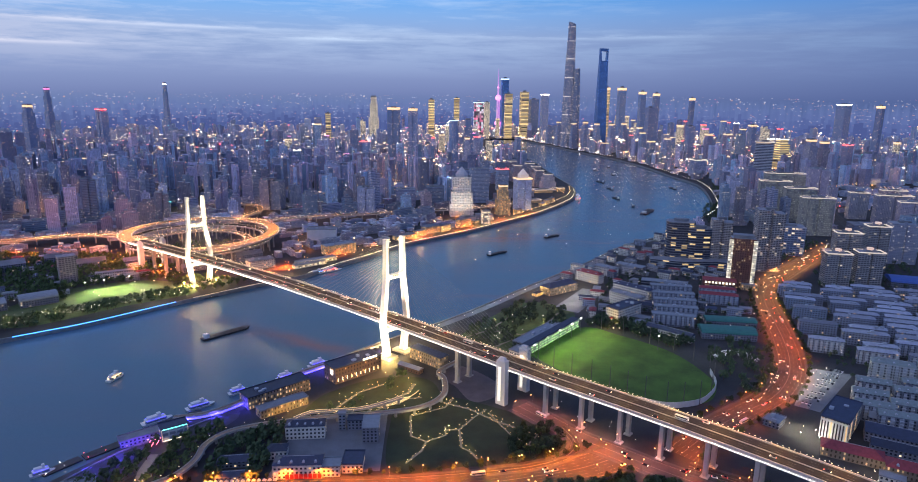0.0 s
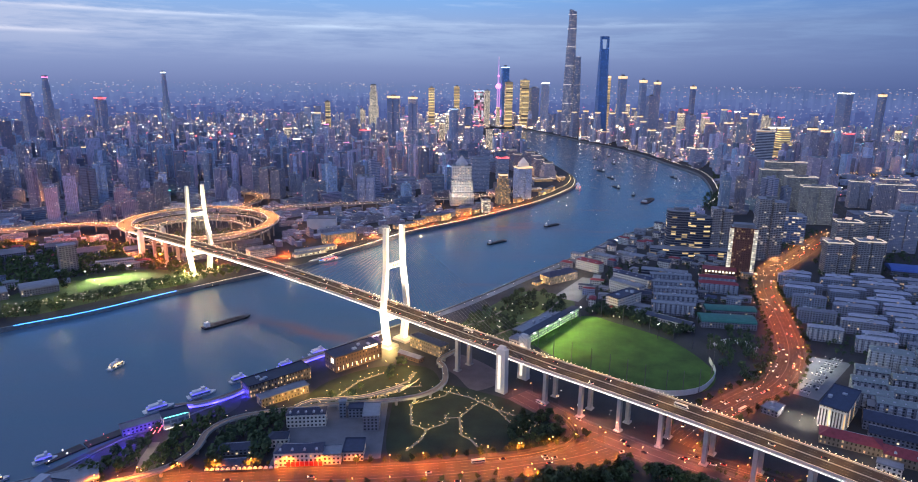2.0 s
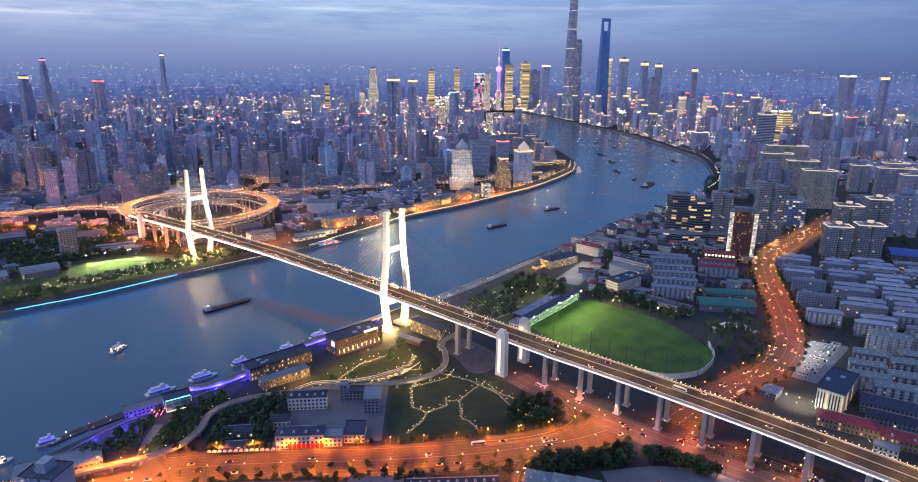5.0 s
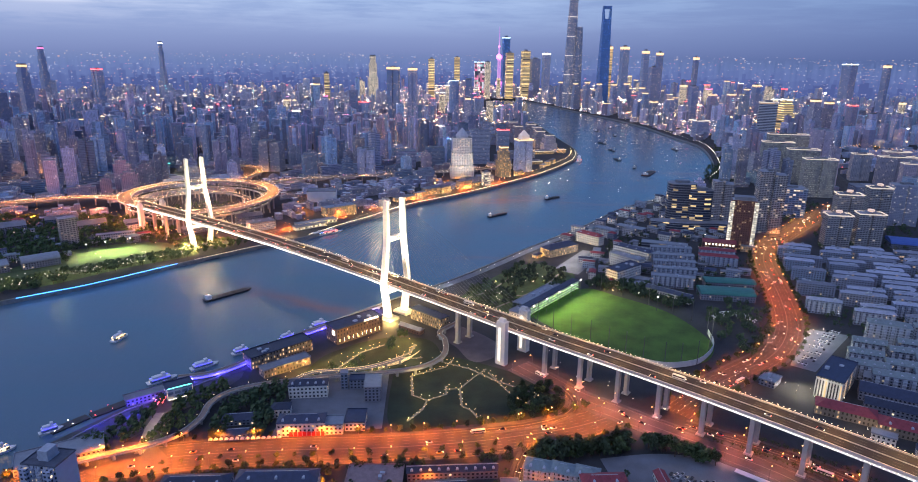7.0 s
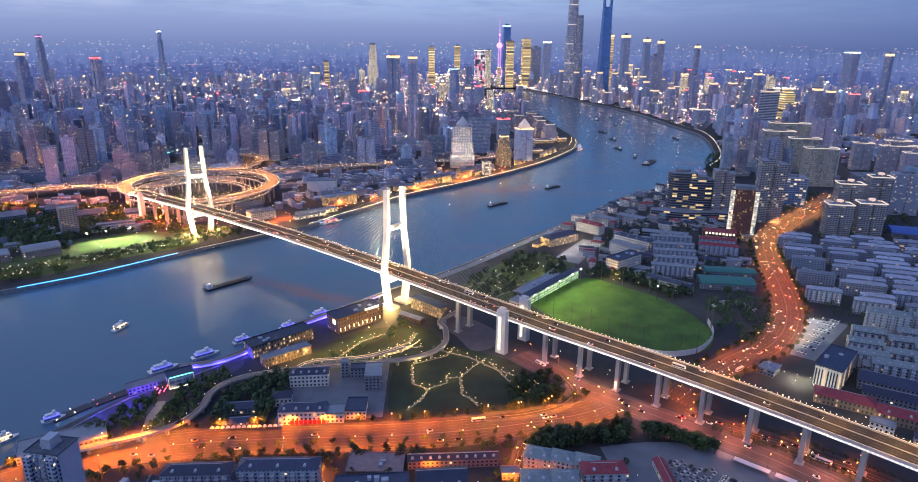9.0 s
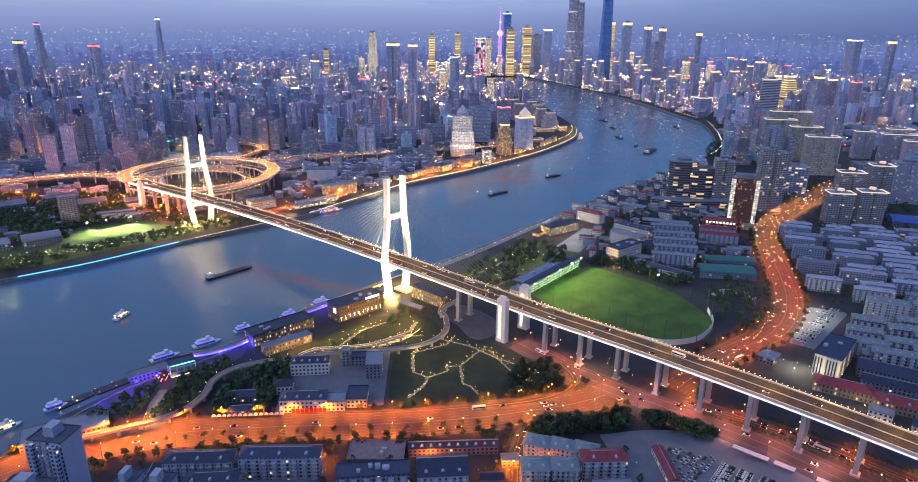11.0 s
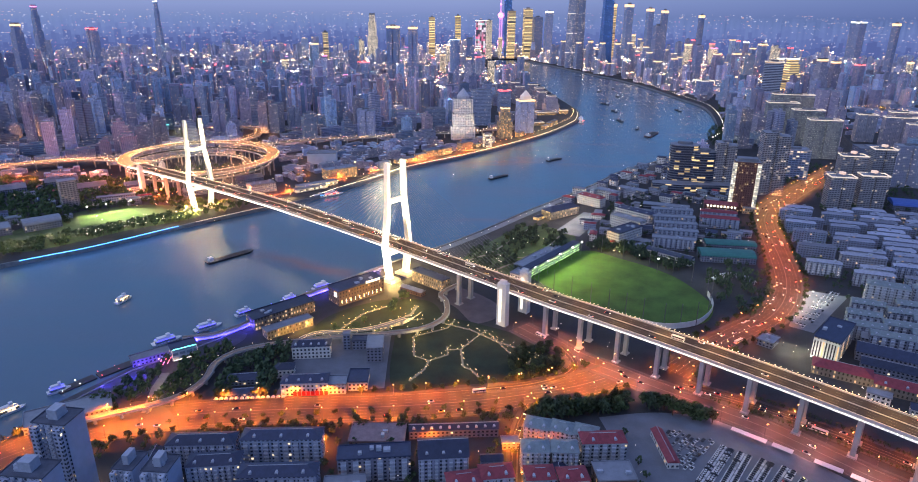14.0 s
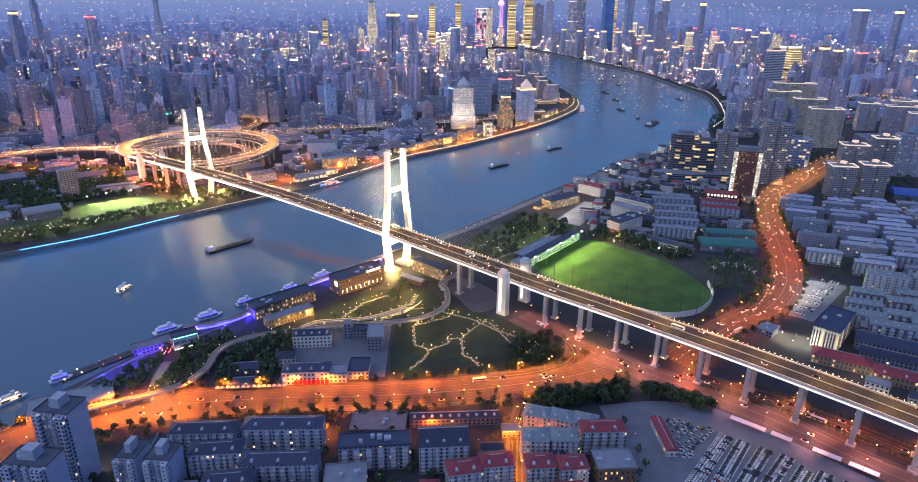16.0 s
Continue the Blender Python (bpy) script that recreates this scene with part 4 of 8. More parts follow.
F_SCREEN = facade("colour_screen_wall", (0.2, 0.2, 0.25), (12.0, 14.0), (0.02, 0.98, 0.02, 0.98), (0.2, 0.2, 0.2), 0.7, strength=1.1, lit_colour=((1.0, 0.1, 0.3), (0.2, 1.0, 0.9)))
F_WHITELIT = facade("white_lit_office", (0.45, 0.42, 0.38), (3.0, 5.0), (0.05, 0.95, 0.3, 0.85), (0.2, 0.19, 0.17), 0.7, strength=1.0, lit_colour=((1.0, 0.8, 0.5), (1.0, 0.92, 0.75)))
F_STONE = facade("white_stone_office", (0.74, 0.72, 0.7), (4.0, 3.9), (0.25, 0.78, 0.25, 0.78), (0.1, 0.11, 0.14), 0.16, strength=1.2)
F_STRIPE = facade("white_striped_wall", (0.52, 0.54, 0.58), (40.0, 4.6), (0.0, 1.0, 0.45, 1.0), (0.09, 0.10, 0.15), 0.04, strength=0.8)
F_DOTS = facade("dotted_office_wall", (0.2, 0.22, 0.25), (3.2, 4.4), (0.25, 0.75, 0.3, 0.62), (0.12, 0.13, 0.14), 0.7, strength=0.4, lit_colour=((1.0, 0.95, 0.75), (0.9, 1.0, 0.9)))
F_BAND = facade("glass_with_lit_floors", (0.2, 0.22, 0.26), (14.0, 4.4), (0.0, 1.0, 0.3, 0.92), (0.05, 0.06, 0.09), 0.2, strength=0.8, lit_colour=((1.0, 0.7, 0.3), (1.0, 0.85, 0.55)))
F_REDDOT = facade("red_brown_hotel_wall", (0.16, 0.07, 0.06), (3.4, 3.6), (0.3, 0.7, 0.3, 0.72), (0.05, 0.04, 0.04), 0.25, strength=0.7)
F_BAY = facade("lit_corner_bay", (0.6, 0.58, 0.5), (3.0, 3.6), (0.05, 0.95, 0.15, 0.85), (0.3, 0.3, 0.25), 0.9, strength=0.9, lit_colour=((1.0, 0.85, 0.55), (1.0, 0.95, 0.8)))
F_BALC = facade("balcony_tower_wall", (0.33, 0.32, 0.33), (4.2, 3.1), (0.15, 0.85, 0.35, 0.85), (0.07, 0.075, 0.095), 0.07, strength=0.75, lit_colour=((1.0, 0.8, 0.55), (0.9, 0.95, 1.0)))
F_GOLDBASE = facade("gold_floodlit_wall", (0.45, 0.36, 0.25), (3.4, 4.0), (0.25, 0.75, 0.2, 0.8), (0.2, 0.15, 0.1), 0.45, strength=1.1, lit_colour=((1.0, 0.5, 0.12), (1.0, 0.7, 0.3)))


def tower(name, label, x, y, h, w, turn, mat, crown=None, style="box", depth=None, group=""):
    """A tall building: body in one to three set-backs, roof plant, and a lit crown where it has one."""
    ob = thing(name, label, "building", pose(x, y, 0, 0, 0, turn), group)
    d = depth or w * 0.8
    TAKEN.append((x, y, max(w, d) * 0.7))
    g = Geo()
    if style == "stepped":
        g.box((0, 0), (w, d, h * 0.55), 0, 0, 0, 1, False)
        g.box((0, 0), (w * 0.8, d * 0.8, h * 0.3), 0, h * 0.55, 0, 1, False)
        g.box((0, 0), (w * 0.6, d * 0.6, h * 0.15), 0, h * 0.85, 0, 1, False)
    elif style == "notch":
        g.box((-w * 0.27, 0), (w * 0.46, d, h), 0, 0, 0, 1, False)
        g.box((w * 0.27, d * 0.08), (w * 0.46, d, h * 0.95), 0, 0, 0, 1, False)
        g.box((0, d * 0.05), (w * 0.12, d * 0.7, h * 1.02), 0, 0, 0, 1, False)
    elif style == "round":
        g.prism(ring_poly(0, 0, w / 2, 20), 0, h, 0, 1)
    else:
        g.box((0, 0), (w, d, h), 0, 0, 0, 1, False)
    part("body", g, [mat, M_ROOF], ob)
    g = Geo()
    k = 0.55 if style == "stepped" else 0.4
    g.box((0, 0), (w * k, d * k, max(3.0, h * 0.03)), 0, h, 0, 0, False)
    part("plant_room", g, [M_ROOF], ob)
    if crown:
        g = Geo()
        q = 0.62 if style == "stepped" else 1.0
        tall = max(0.9, h * CROWN.get(crown.name, 0.014))
        if style == "round":
            g.prism(ring_poly(0, 0, w * 0.51, 20), h - tall, h - 0.5, 0, 0)
        else:
            a, b = w * q / 2 + 0.3, d * q / 2 + 0.3
            frame_pts = [(-a, -b), (a, -b), (a, b), (-a, b), (-a + 0.8, -b + 0.8), (a - 0.8, -b + 0.8), (a - 0.8, b - 0.8), (-a + 0.8, b - 0.8)]
            lo, hi = h - tall, h + 0.6
            pts = [(x2, y2, z2) for z2 in (lo, hi) for x2, y2 in frame_pts]
            fs = []
            for k in range(4):
                j = (k + 1) % 4
                fs += [(k, j, 8 + j, 8 + k), (4 + j, 4 + k, 12 + k, 12 + j), (8 + k, 8 + j, 12 + j, 12 + k), (j, k, 4 + k, 4 + j)]
            g.solid(pts, fs)
        part("lit_crown", g, [crown], ob)
    return ob


CROWN = {"gold_crown_glow": 0.036, "white_lamp_glow": 0.006, "roof_line_glow": 0.008}
G_GOLD = glow("gold_crown_glow", (1.0, 0.6, 0.18), 1.15)
G_LINE = glow("roof_line_glow", (1.0, 0.74, 0.42), 0.6)
G_WHITE_LINE = glow("white_roof_glow", (1.0, 0.88, 0.66), 1.4)
G_SCREENBLUE = glow("screen_glow", (0.5, 0.75, 1.0), 2.0)


F_SUPER = facade("twisting_tower_glass", (0.24, 0.3, 0.44), (4.5, 5.0), (0.1, 0.9, 0.2, 0.8), (0.17, 0.23, 0.36), 0.3, strength=0.55, lit_colour=((1.0, 0.75, 0.5), (0.8, 0.9, 1.0)))


def supertall(x, y):
    """The tallest tower: a rounded triangular shaft that twists and tapers, with an open slanted top."""
    ob = thing("skyscraper", "very tall twisting glass skyscraper with a slanted open top", "skyscraper", pose(x, y, 0))
    TAKEN.append((x, y, 60))
    g = Geo()
    n, levels, h = 18, 40, 685.0
    i0 = len(g.v)
    for k in range(levels + 1):
        t = k / levels
        r = 38 * (1 - 0.46 * t ** 0.9)
        a0 = radians(120 * t)
        for q in range(n):
            a = 2 * math.pi * q / n
            rr = r * (1 + 0.10 * math.cos(3 * a))
            lift = (10 * math.cos(a) if k == levels else 0)
            g.v.append((rr * math.cos(a + a0), rr * math.sin(a + a0), h * t + lift))
    for k in range(levels):
        for q in range(n):
            r = (q + 1) % n
            g.f.append((i0 + k * n + q, i0 + k * n + r, i0 + (k + 1) * n + r, i0 + (k + 1) * n + q))
            g.uv += [(q * 9, k * 15.8), (q * 9 + 9, k * 15.8), (q * 9 + 9, k * 15.8 + 15.8), (q * 9, k * 15.8 + 15.8)]
            g.m.append(0)
    part("shaft", g, [F_SUPER], ob)
    for t in (0.12, 0.27, 0.42, 0.57, 0.72, 0.86, 0.97):
        g = Geo()
        r = 38 * (1 - 0.46 * t ** 0.9) * 1.07
        g.prism(ring_poly(0, 0, r, 18), h * t - 1.6, h * t + 1.6, 0, 0)
        part("lit_belt", g, [G_BELT], ob)
    return ob


G_BELT = glow("soft_belt_glow", (1.0, 0.85, 0.62), 0.55)
supertall(618, 3749)


def aperture_tower(x, y):
    """A tower that tapers to a blade with a trapezoid opening near the top."""
    ob = thing("skyscraper", "tall blue-lit glass tower tapering to a blade with an opening", "skyscraper", pose(x, y, 0, 0, 0, 12))
    TAKEN.append((x, y, 55))
    h, w = 546.0, 29.0
    g = Geo()
    # lower shaft, square below and a thin blade at the sill of the opening
    zc = 480.0
    low = rect(0, 0, 58, 58)
    up = rect(0, 0, 46, 22)
    g.prism(low, 0, zc, 0, 1, False, up)
    part("shaft", g, [F_BLUEGLASS, M_ROOF], ob)
    for sx in (-1, 1):
        g = Geo()
        g.prism(rect(sx * 18.5, 0, 9, 22), zc, 531, 0, 1, False, rect(sx * 20.5, 0, 6, 17))
        part("jamb", g, [F_BLUEGLASS, M_ROOF], ob)
    g = Geo()
    g.prism(rect(0, 0, 47, 17), 531, h, 0, 1, True)
    part("lintel", g, [F_BLUEGLASS, M_ROOF], ob)
    return ob


aperture_tower(787, 3666)


def pagoda_tower(x, y):
    ob = thing("skyscraper", "stepped steel tower with a lit pointed crown", "skyscraper", pose(x, y, 0, 0, 0, 20))
    TAKEN.append((x, y, 45))
    g = Geo()
    z, w = 0.0, 50.0
    for k in range(9):
        hh = 95 * 0.82 ** k
        g.prism(ring_poly(0, 0, w / 2, 8, 0.39), z, z + hh, 0, 1)
        z += hh
        w *= 0.94
    part("shaft", g, [F_GLASS, M_ROOF], ob)
    g = Geo()
    g.prism(ring_poly(0, 0, w * 0.42, 8), z, 418, 0, 0, False, ring_poly(0, 0, 5, 8))
    g.tube([(0, 0, 418), (0, 0, 439)], [2.4, 0.4], 6)
    part("crown", g, [G_BELT], ob)


pagoda_tower(656, 3722)


def pearl_tower(x, y):
    ob = thing("television_tower", "slender television tower with pink-lit spheres", "tower", pose(x, y, 0))
    TAKEN.append((x, y, 40))
    g = Geo()
    for k in range(3):
        a = 2 * math.pi * k / 3
        g.tube([(9 * math.cos(a), 9 * math.sin(a), 0), (9 * math.cos(a), 9 * math.sin(a), 285)], 4.5, 8)
        g.tube([(48 * math.cos(a), 48 * math.sin(a), 0), (8 * math.cos(a), 8 * math.sin(a), 105)], 3.4, 6)
    g.tube([(0, 0, 285), (0, 0, 350), (0, 0, 468)], [6, 4, 1.2], 8)
    part("shaft", g, [G_SHAFT], ob)
    for z, r in ((95, 21), (270, 19), (340, 7)):
        bm = bmesh.new()
        bmesh.ops.create_uvsphere(bm, u_segments=20, v_segments=12, radius=r)
        me = bpy.data.meshes.new("sphere")
        bm.to_mesh(me)
        bm.free()
        me.materials.append(G_PINK)
        part("sphere", me, None, ob).location = (0, 0, z)


G_SHAFT = glow("pink_shaft_glow", (0.75, 0.2, 0.9), 0.45)
pearl_tower(263, 4592)

tower("office_tower", "office tower covered by bright colour screens", 123, 4398, 240, 64, 5, F_SCREEN, G_SCREENBLUE)
tower("office_tower", "slim office tower lit bright white", 178, 4396, 241, 36, 5, F_WHITELIT)
tower("office_tower", "tall office tower with a blue-lit top", 309, 4589, 399, 48, 10, F_BLUEGLASS, G_SCREENBLUE)
tower("office_tower", "gold-striped office tower by the river", 325, 4438, 300, 48, 8, F_GOLD)
tower("office_tower", "tall gold-striped office tower", 431, 4429, 312, 52, 12, F_GOLD)
# far towers from here on mostly carry haze in their wall colour
tower("office_tower", "glass office tower in haze-pale colour", 501, 4472, 263, 57, 15, F_HAZE_GLASS)
tower("office_tower", "grey office tower with a white-lit top", 561, 4364, 295, 44, 15, F_HAZE_GLASS, G_WHITE)
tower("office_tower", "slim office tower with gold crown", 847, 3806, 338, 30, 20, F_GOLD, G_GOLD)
tower("office_tower", "office tower with a gold-lit frame top", 882, 3593, 335, 38, 20, F_HAZE_GLASS, G_GOLD)
tower("office_tower", "office tower with a gold-lit crown", 934, 3372, 314, 30, 20, F_HAZE_GLASS, G_GOLD)
tower("office_tower", "office tower with a gold-lit crown", 1001, 3353, 306, 28, 20, F_HAZE_GLASS, G_GOLD)
tower("office_tower", "plain glass office tower in haze-pale colour", 921, 3168, 240, 36, 20, F_HAZE_GLASS)
tower("office_tower", "pair of gold-outlined slim towers", 1200, 3394, 285, 24, 22, F_HAZE_GLASS, G_GOLD, "notch")
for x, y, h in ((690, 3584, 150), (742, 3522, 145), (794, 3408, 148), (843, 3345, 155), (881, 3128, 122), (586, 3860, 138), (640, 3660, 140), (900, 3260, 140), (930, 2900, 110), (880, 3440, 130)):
    tower("high_rise", "riverside apartment tower with a gold-lit crown", x, y, h, 36, 25, F_HAZE_GLASS, G_GOLD, "stepped", None, "riverside apartment towers")
tower("office_tower", "distant tower with a pink-lit spire", -2455, 3889, 300, 44, -30, F_HAZE_GLASS, G_PINK, "stepped")
tower("office_tower", "distant tower with a white-lit tip", -1848, 4103, 335, 30, -20, F_HAZE_GLASS, G_WHITE, "stepped")
tower("office_tower", "distant domed tower lit warm", -1991, 2999, 224, 56, -30, F_HAZE_GLASS, G_GOLD, "stepped")
tower("office_tower", "distant tower with red lights", -1738, 3152, 205, 42, -30, F_HAZE_GLASS, G_RED, "notch")
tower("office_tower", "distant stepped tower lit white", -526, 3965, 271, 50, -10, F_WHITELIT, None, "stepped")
tower("office_tower", "pair of towers with lit edges", -305, 2984, 231, 52, -5, F_HAZE_GLASS, G_GOLD, "notch")
tower("office_tower", "blue-grey tower with warm-lit crown", -218, 2992, 227, 38, -5, F_HAZE_GLASS, G_GOLD, "notch")
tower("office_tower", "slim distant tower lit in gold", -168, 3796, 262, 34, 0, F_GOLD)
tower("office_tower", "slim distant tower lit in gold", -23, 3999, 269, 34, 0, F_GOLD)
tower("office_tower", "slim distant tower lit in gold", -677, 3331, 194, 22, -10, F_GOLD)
tower("office_tower", "blue-grey tower with gold-lit stripes", 1838, 2860, 262, 28, 30, F_HAZE_GLASS, G_GOLD)
tower("office_tower", "haze-pale slab tower with a white-lit top", 2005, 3420, 260, 60, 30, F_HAZE_GLASS, G_WHITE)
tower("office_tower", "grey round-topped office tower", -27, 2699, 190, 40, 5, F_HAZE_GLASS, G_SCREENBLUE, "round")
tower("office_tower", "plain grey stepped office tower", 32, 2599, 195, 38, 5, F_HAZE_GLASS, None, "stepped")
for k in range(78):
    a = radians(rng.gauss(4, 15)) if k % 3 else radians(rng.uniform(-34, 35))
    r = rng.uniform(2400, 4650)
    x, y = r * math.sin(a), r * math.cos(a)
    if free(x, y) and clear_of(x, y, 40):
        tower("office_tower", "distant lit office tower in the haze", x, y, rng.uniform(70, 150), rng.uniform(18, 32), rng.uniform(-20, 30),
              rng.choice((F_HAZE_GLASS, F_FAR, F_FAR, F_HAZE_GLASS, F_WHITELIT, F_PALE, F_FAR)), rng.choice((G_GOLD, G_GOLD, G_WHITE, G_RED, G_PINK, None)), rng.choice(("box", "stepped", "notch")), None, "distant lit towers")

cluster = random.Random(77)
for k in range(90):
    x, y = cluster.uniform(60, 1500), cluster.uniform(2900, 4600)
    if not free(x, y) or not clear_of(x, y, 12):
        continue
    h = cluster.choice((60, 75, 90, 90, 110, 130, 160))
    word, top = cluster.choice((("gold", G_GOLD), ("gold", G_GOLD), ("gold", G_GOLD), ("pale", G_WHITE_LINE), ("red", G_RED), ("plain", None), ("plain", None)))
    tower("office_tower", "blue-grey tower with a " + word + (" roof" if top is None else " lit top") + " in the dense centre", x, y, h, cluster.uniform(20, 34), cluster.uniform(-15, 30),
          cluster.choice((F_GLASS, F_HAZE_GLASS, F_HAZE_GLASS, F_FAR, F_WHITELIT)), top, cluster.choice(("box", "stepped", "notch")), None, "towers of the dense centre")

# mid-distance buildings on the far bank
def pyramid_office():
    ob = thing("office_tower", "white stone office tower with a pointed glass roof", "building", pose(5, 1580, 0, 0, 0, 4))
    TAKEN.append((5, 1580, 45))
    g = Geo()
    for w, z0, z1 in ((58, 0, 32), (52, 32, 62), (46, 62, 98)):
        g.box((0, 0), (w, w * 0.8, z1 - z0), 0, z0, 0, 1, False)
    part("body", g, [F_STONE, M_ROOF], ob)
    g = Geo()
    g.prism(ring_poly(0, 0, 16, 8, 0.39), 98, 104, 0, 0)
    g.prism(ring_poly(0, 0, 16, 8, 0.39), 104, 122, 0, 0, False, ring_poly(0, 0, 0.6, 8, 0.39))
    part("roof", g, [M_PYRAMID], ob, "pointed pale glass roof")


M_PYRAMID = plain("pale_roof_glass", (0.55, 0.56, 0.6), 0.3, 0.3, 0.2)
pyramid_office()
tower("office_tower", "pale apartment slab with a pink sign strip", -234, 1590, 68, 42, 3, F_PALE, None, "notch")
tower("high_rise", "pair of brown apartment towers", -484, 1640, 78, 52, -5, F_TAN, None, "notch")
tower("office_tower", "dark low office block with ribs", -145, 1715, 46, 52, 3, F_GREY, None)
tower("office_tower", "dark low office block with a lit base", -67, 1728, 52, 50, 3, F_GREY, None)
tower("office_tower", "dark glass office slab", 55, 1786, 95, 52, 8, F_GREY, None, "box", 30)
tower("office_tower", "gold floodlit riverside tower", 109, 1596, 74, 32, 15, F_GOLDBASE, G_GOLD, "stepped")
tower("office_tower", "dark office block with a red-lit roof edge", 134, 2016, 68, 36, 10, F_GREY, G_RED)
tower("office_tower", "bright gold-lit hotel beside the river", 185, 3061, 60, 42, 10, F_GOLDBASE, G_GOLD)
tower("office_block", "small cream building lit from below", 62, 1475, 32, 18, 20, F_WHITELIT, None)
TAKEN.append((166, 1672, 40))
crowned = tower("office_tower", "pale riverside tower with a lit pointed crown", 166, 1672, 84, 40, 20, F_PALE, G_GOLD, "notch", 32)
# the crown itself glows, standing in for uplighting on its faces
g = Geo()
g.prism(rect(0, 0, 22, 20), 84, 94, 0, 0)
g.prism(rect(0, 0, 20, 18), 94, 108, 0, 0, False, rect(0, 0, 0.8, 0.8))
part("pointed_crown", g, [glow("crown_uplight_glow", (1.0, 0.62, 0.25), 0.22)], crowned, "pointed crown that glows in place of warm uplighting")
for x, y, h, w in ((280, 2026, 52, 42), (262, 2112, 54, 44), (262, 2204, 56, 46), (250, 2290, 58, 50), (200, 2229, 57, 44), (190, 2341, 60, 48)):
    tower("office_block", "brown office block with lit roof lines", x, y, h, w, 12, F_TAN, G_LINE, "stepped", 40, "offices on the river bend")
for x, y, h, w, m2 in ((258, 1985, 9, 60, "g"), (318, 2010, 10, 26, "g"), (60, 1530, 14, 40, ""), (95, 1700, 18, 40, ""), (120, 1790, 24, 44, ""), (20, 1500, 12, 36, ""), (150, 1880, 20, 50, ""), (210, 1790, 8, 40, "g"),
                       (60, 1950, 40, 40, ""), (80, 2120, 52, 36, ""), (130, 2180, 34, 50, ""), (20, 2050, 60, 34, ""), (90, 2290, 64, 30, ""), (150, 2380, 48, 40, ""), (30, 1650, 16, 30, ""), (10, 2200, 70, 30, ""), (40, 2380, 75, 30, ""), (200, 1900, 16, 40, "")):
    tower("city_block", "low gold-lit building on the river bend" if m2 else "grey city building on the river bend", x, y, h, w, 15, F_GOLDBASE if m2 else F_GREY if h > 30 else F_TAN, G_LINE if m2 else None, "box", w * 0.6, "buildings on the river bend")

# mid-distance buildings on the near bank
def glass_offices():
    ob = thing("office_building", "wide curved glass office building with lit floors", "building", pose(418, 1140, 0, 0, 0, -8))
    TAKEN.append((418, 1140, 50))

    def bow(cx, cy, w, d):
        return [(cx + w / 2 * math.copysign(abs(math.cos(a)) ** 0.6, math.cos(a)), cy + d / 2 * math.copysign(abs(math.sin(a)) ** 0.6, math.sin(a))) for a in np.linspace(0, 2 * math.pi, 32, False)]

    for cx, cy, w, d, h in ((-14, 3, 50, 34, 76), (18, -3, 46, 34, 66)):
        g = Geo()
        g.prism(bow(cx, cy, w, d), 0, h, 0, 1)
        wing = part("wing", g, [F_BAND, M_ROOF], ob)
        for k in range(1, int(h / 4.4)):
            g = Geo()
            g.prism(bow(cx, cy, w + 0.9, d + 0.9), k * 4.4 + 0.1, k * 4.4 + 1.0, 0, 0)
            part("floor_band", g, [M_BAND_DARK], wing)
        g = Geo()
        g.prism(ring_poly(cx, cy, w * 0.26, 16, 0, 0.6), h, h + 4, 0, 0)
        part("plant_room", g, [M_ROOF], wing)
    g = Geo()
    g.prism([(x, y) for x, y in smooth_loop(((-70, -38), (-20, -48), (40, -40), (80, -44), (84, -20), (20, -14), (-60, -16)))], 0, 12, 0, 1)
    part("podium", g, [F_BAND, M_ROOF], ob, "low curved podium with lit shop fronts")


M_BAND_DARK = plain("dark_floor_band", (0.13, 0.14, 0.17), 0.5, 0.2, 0.2)


def smooth_loop(pts):
    P = smooth(list(pts) + [pts[0]], 6)
    return [(p.x, p.y) for p in P[:-1]]


glass_offices()
tower("high_rise", "grey apartment tower with stacked balconies", 472, 1128, 83, 34, -12, F_BALC, None, "notch")
tower("high_rise", "tall grey apartment tower with stacked balconies", 540, 1092, 108, 44, -12, F_BALC, None, "notch", 30)


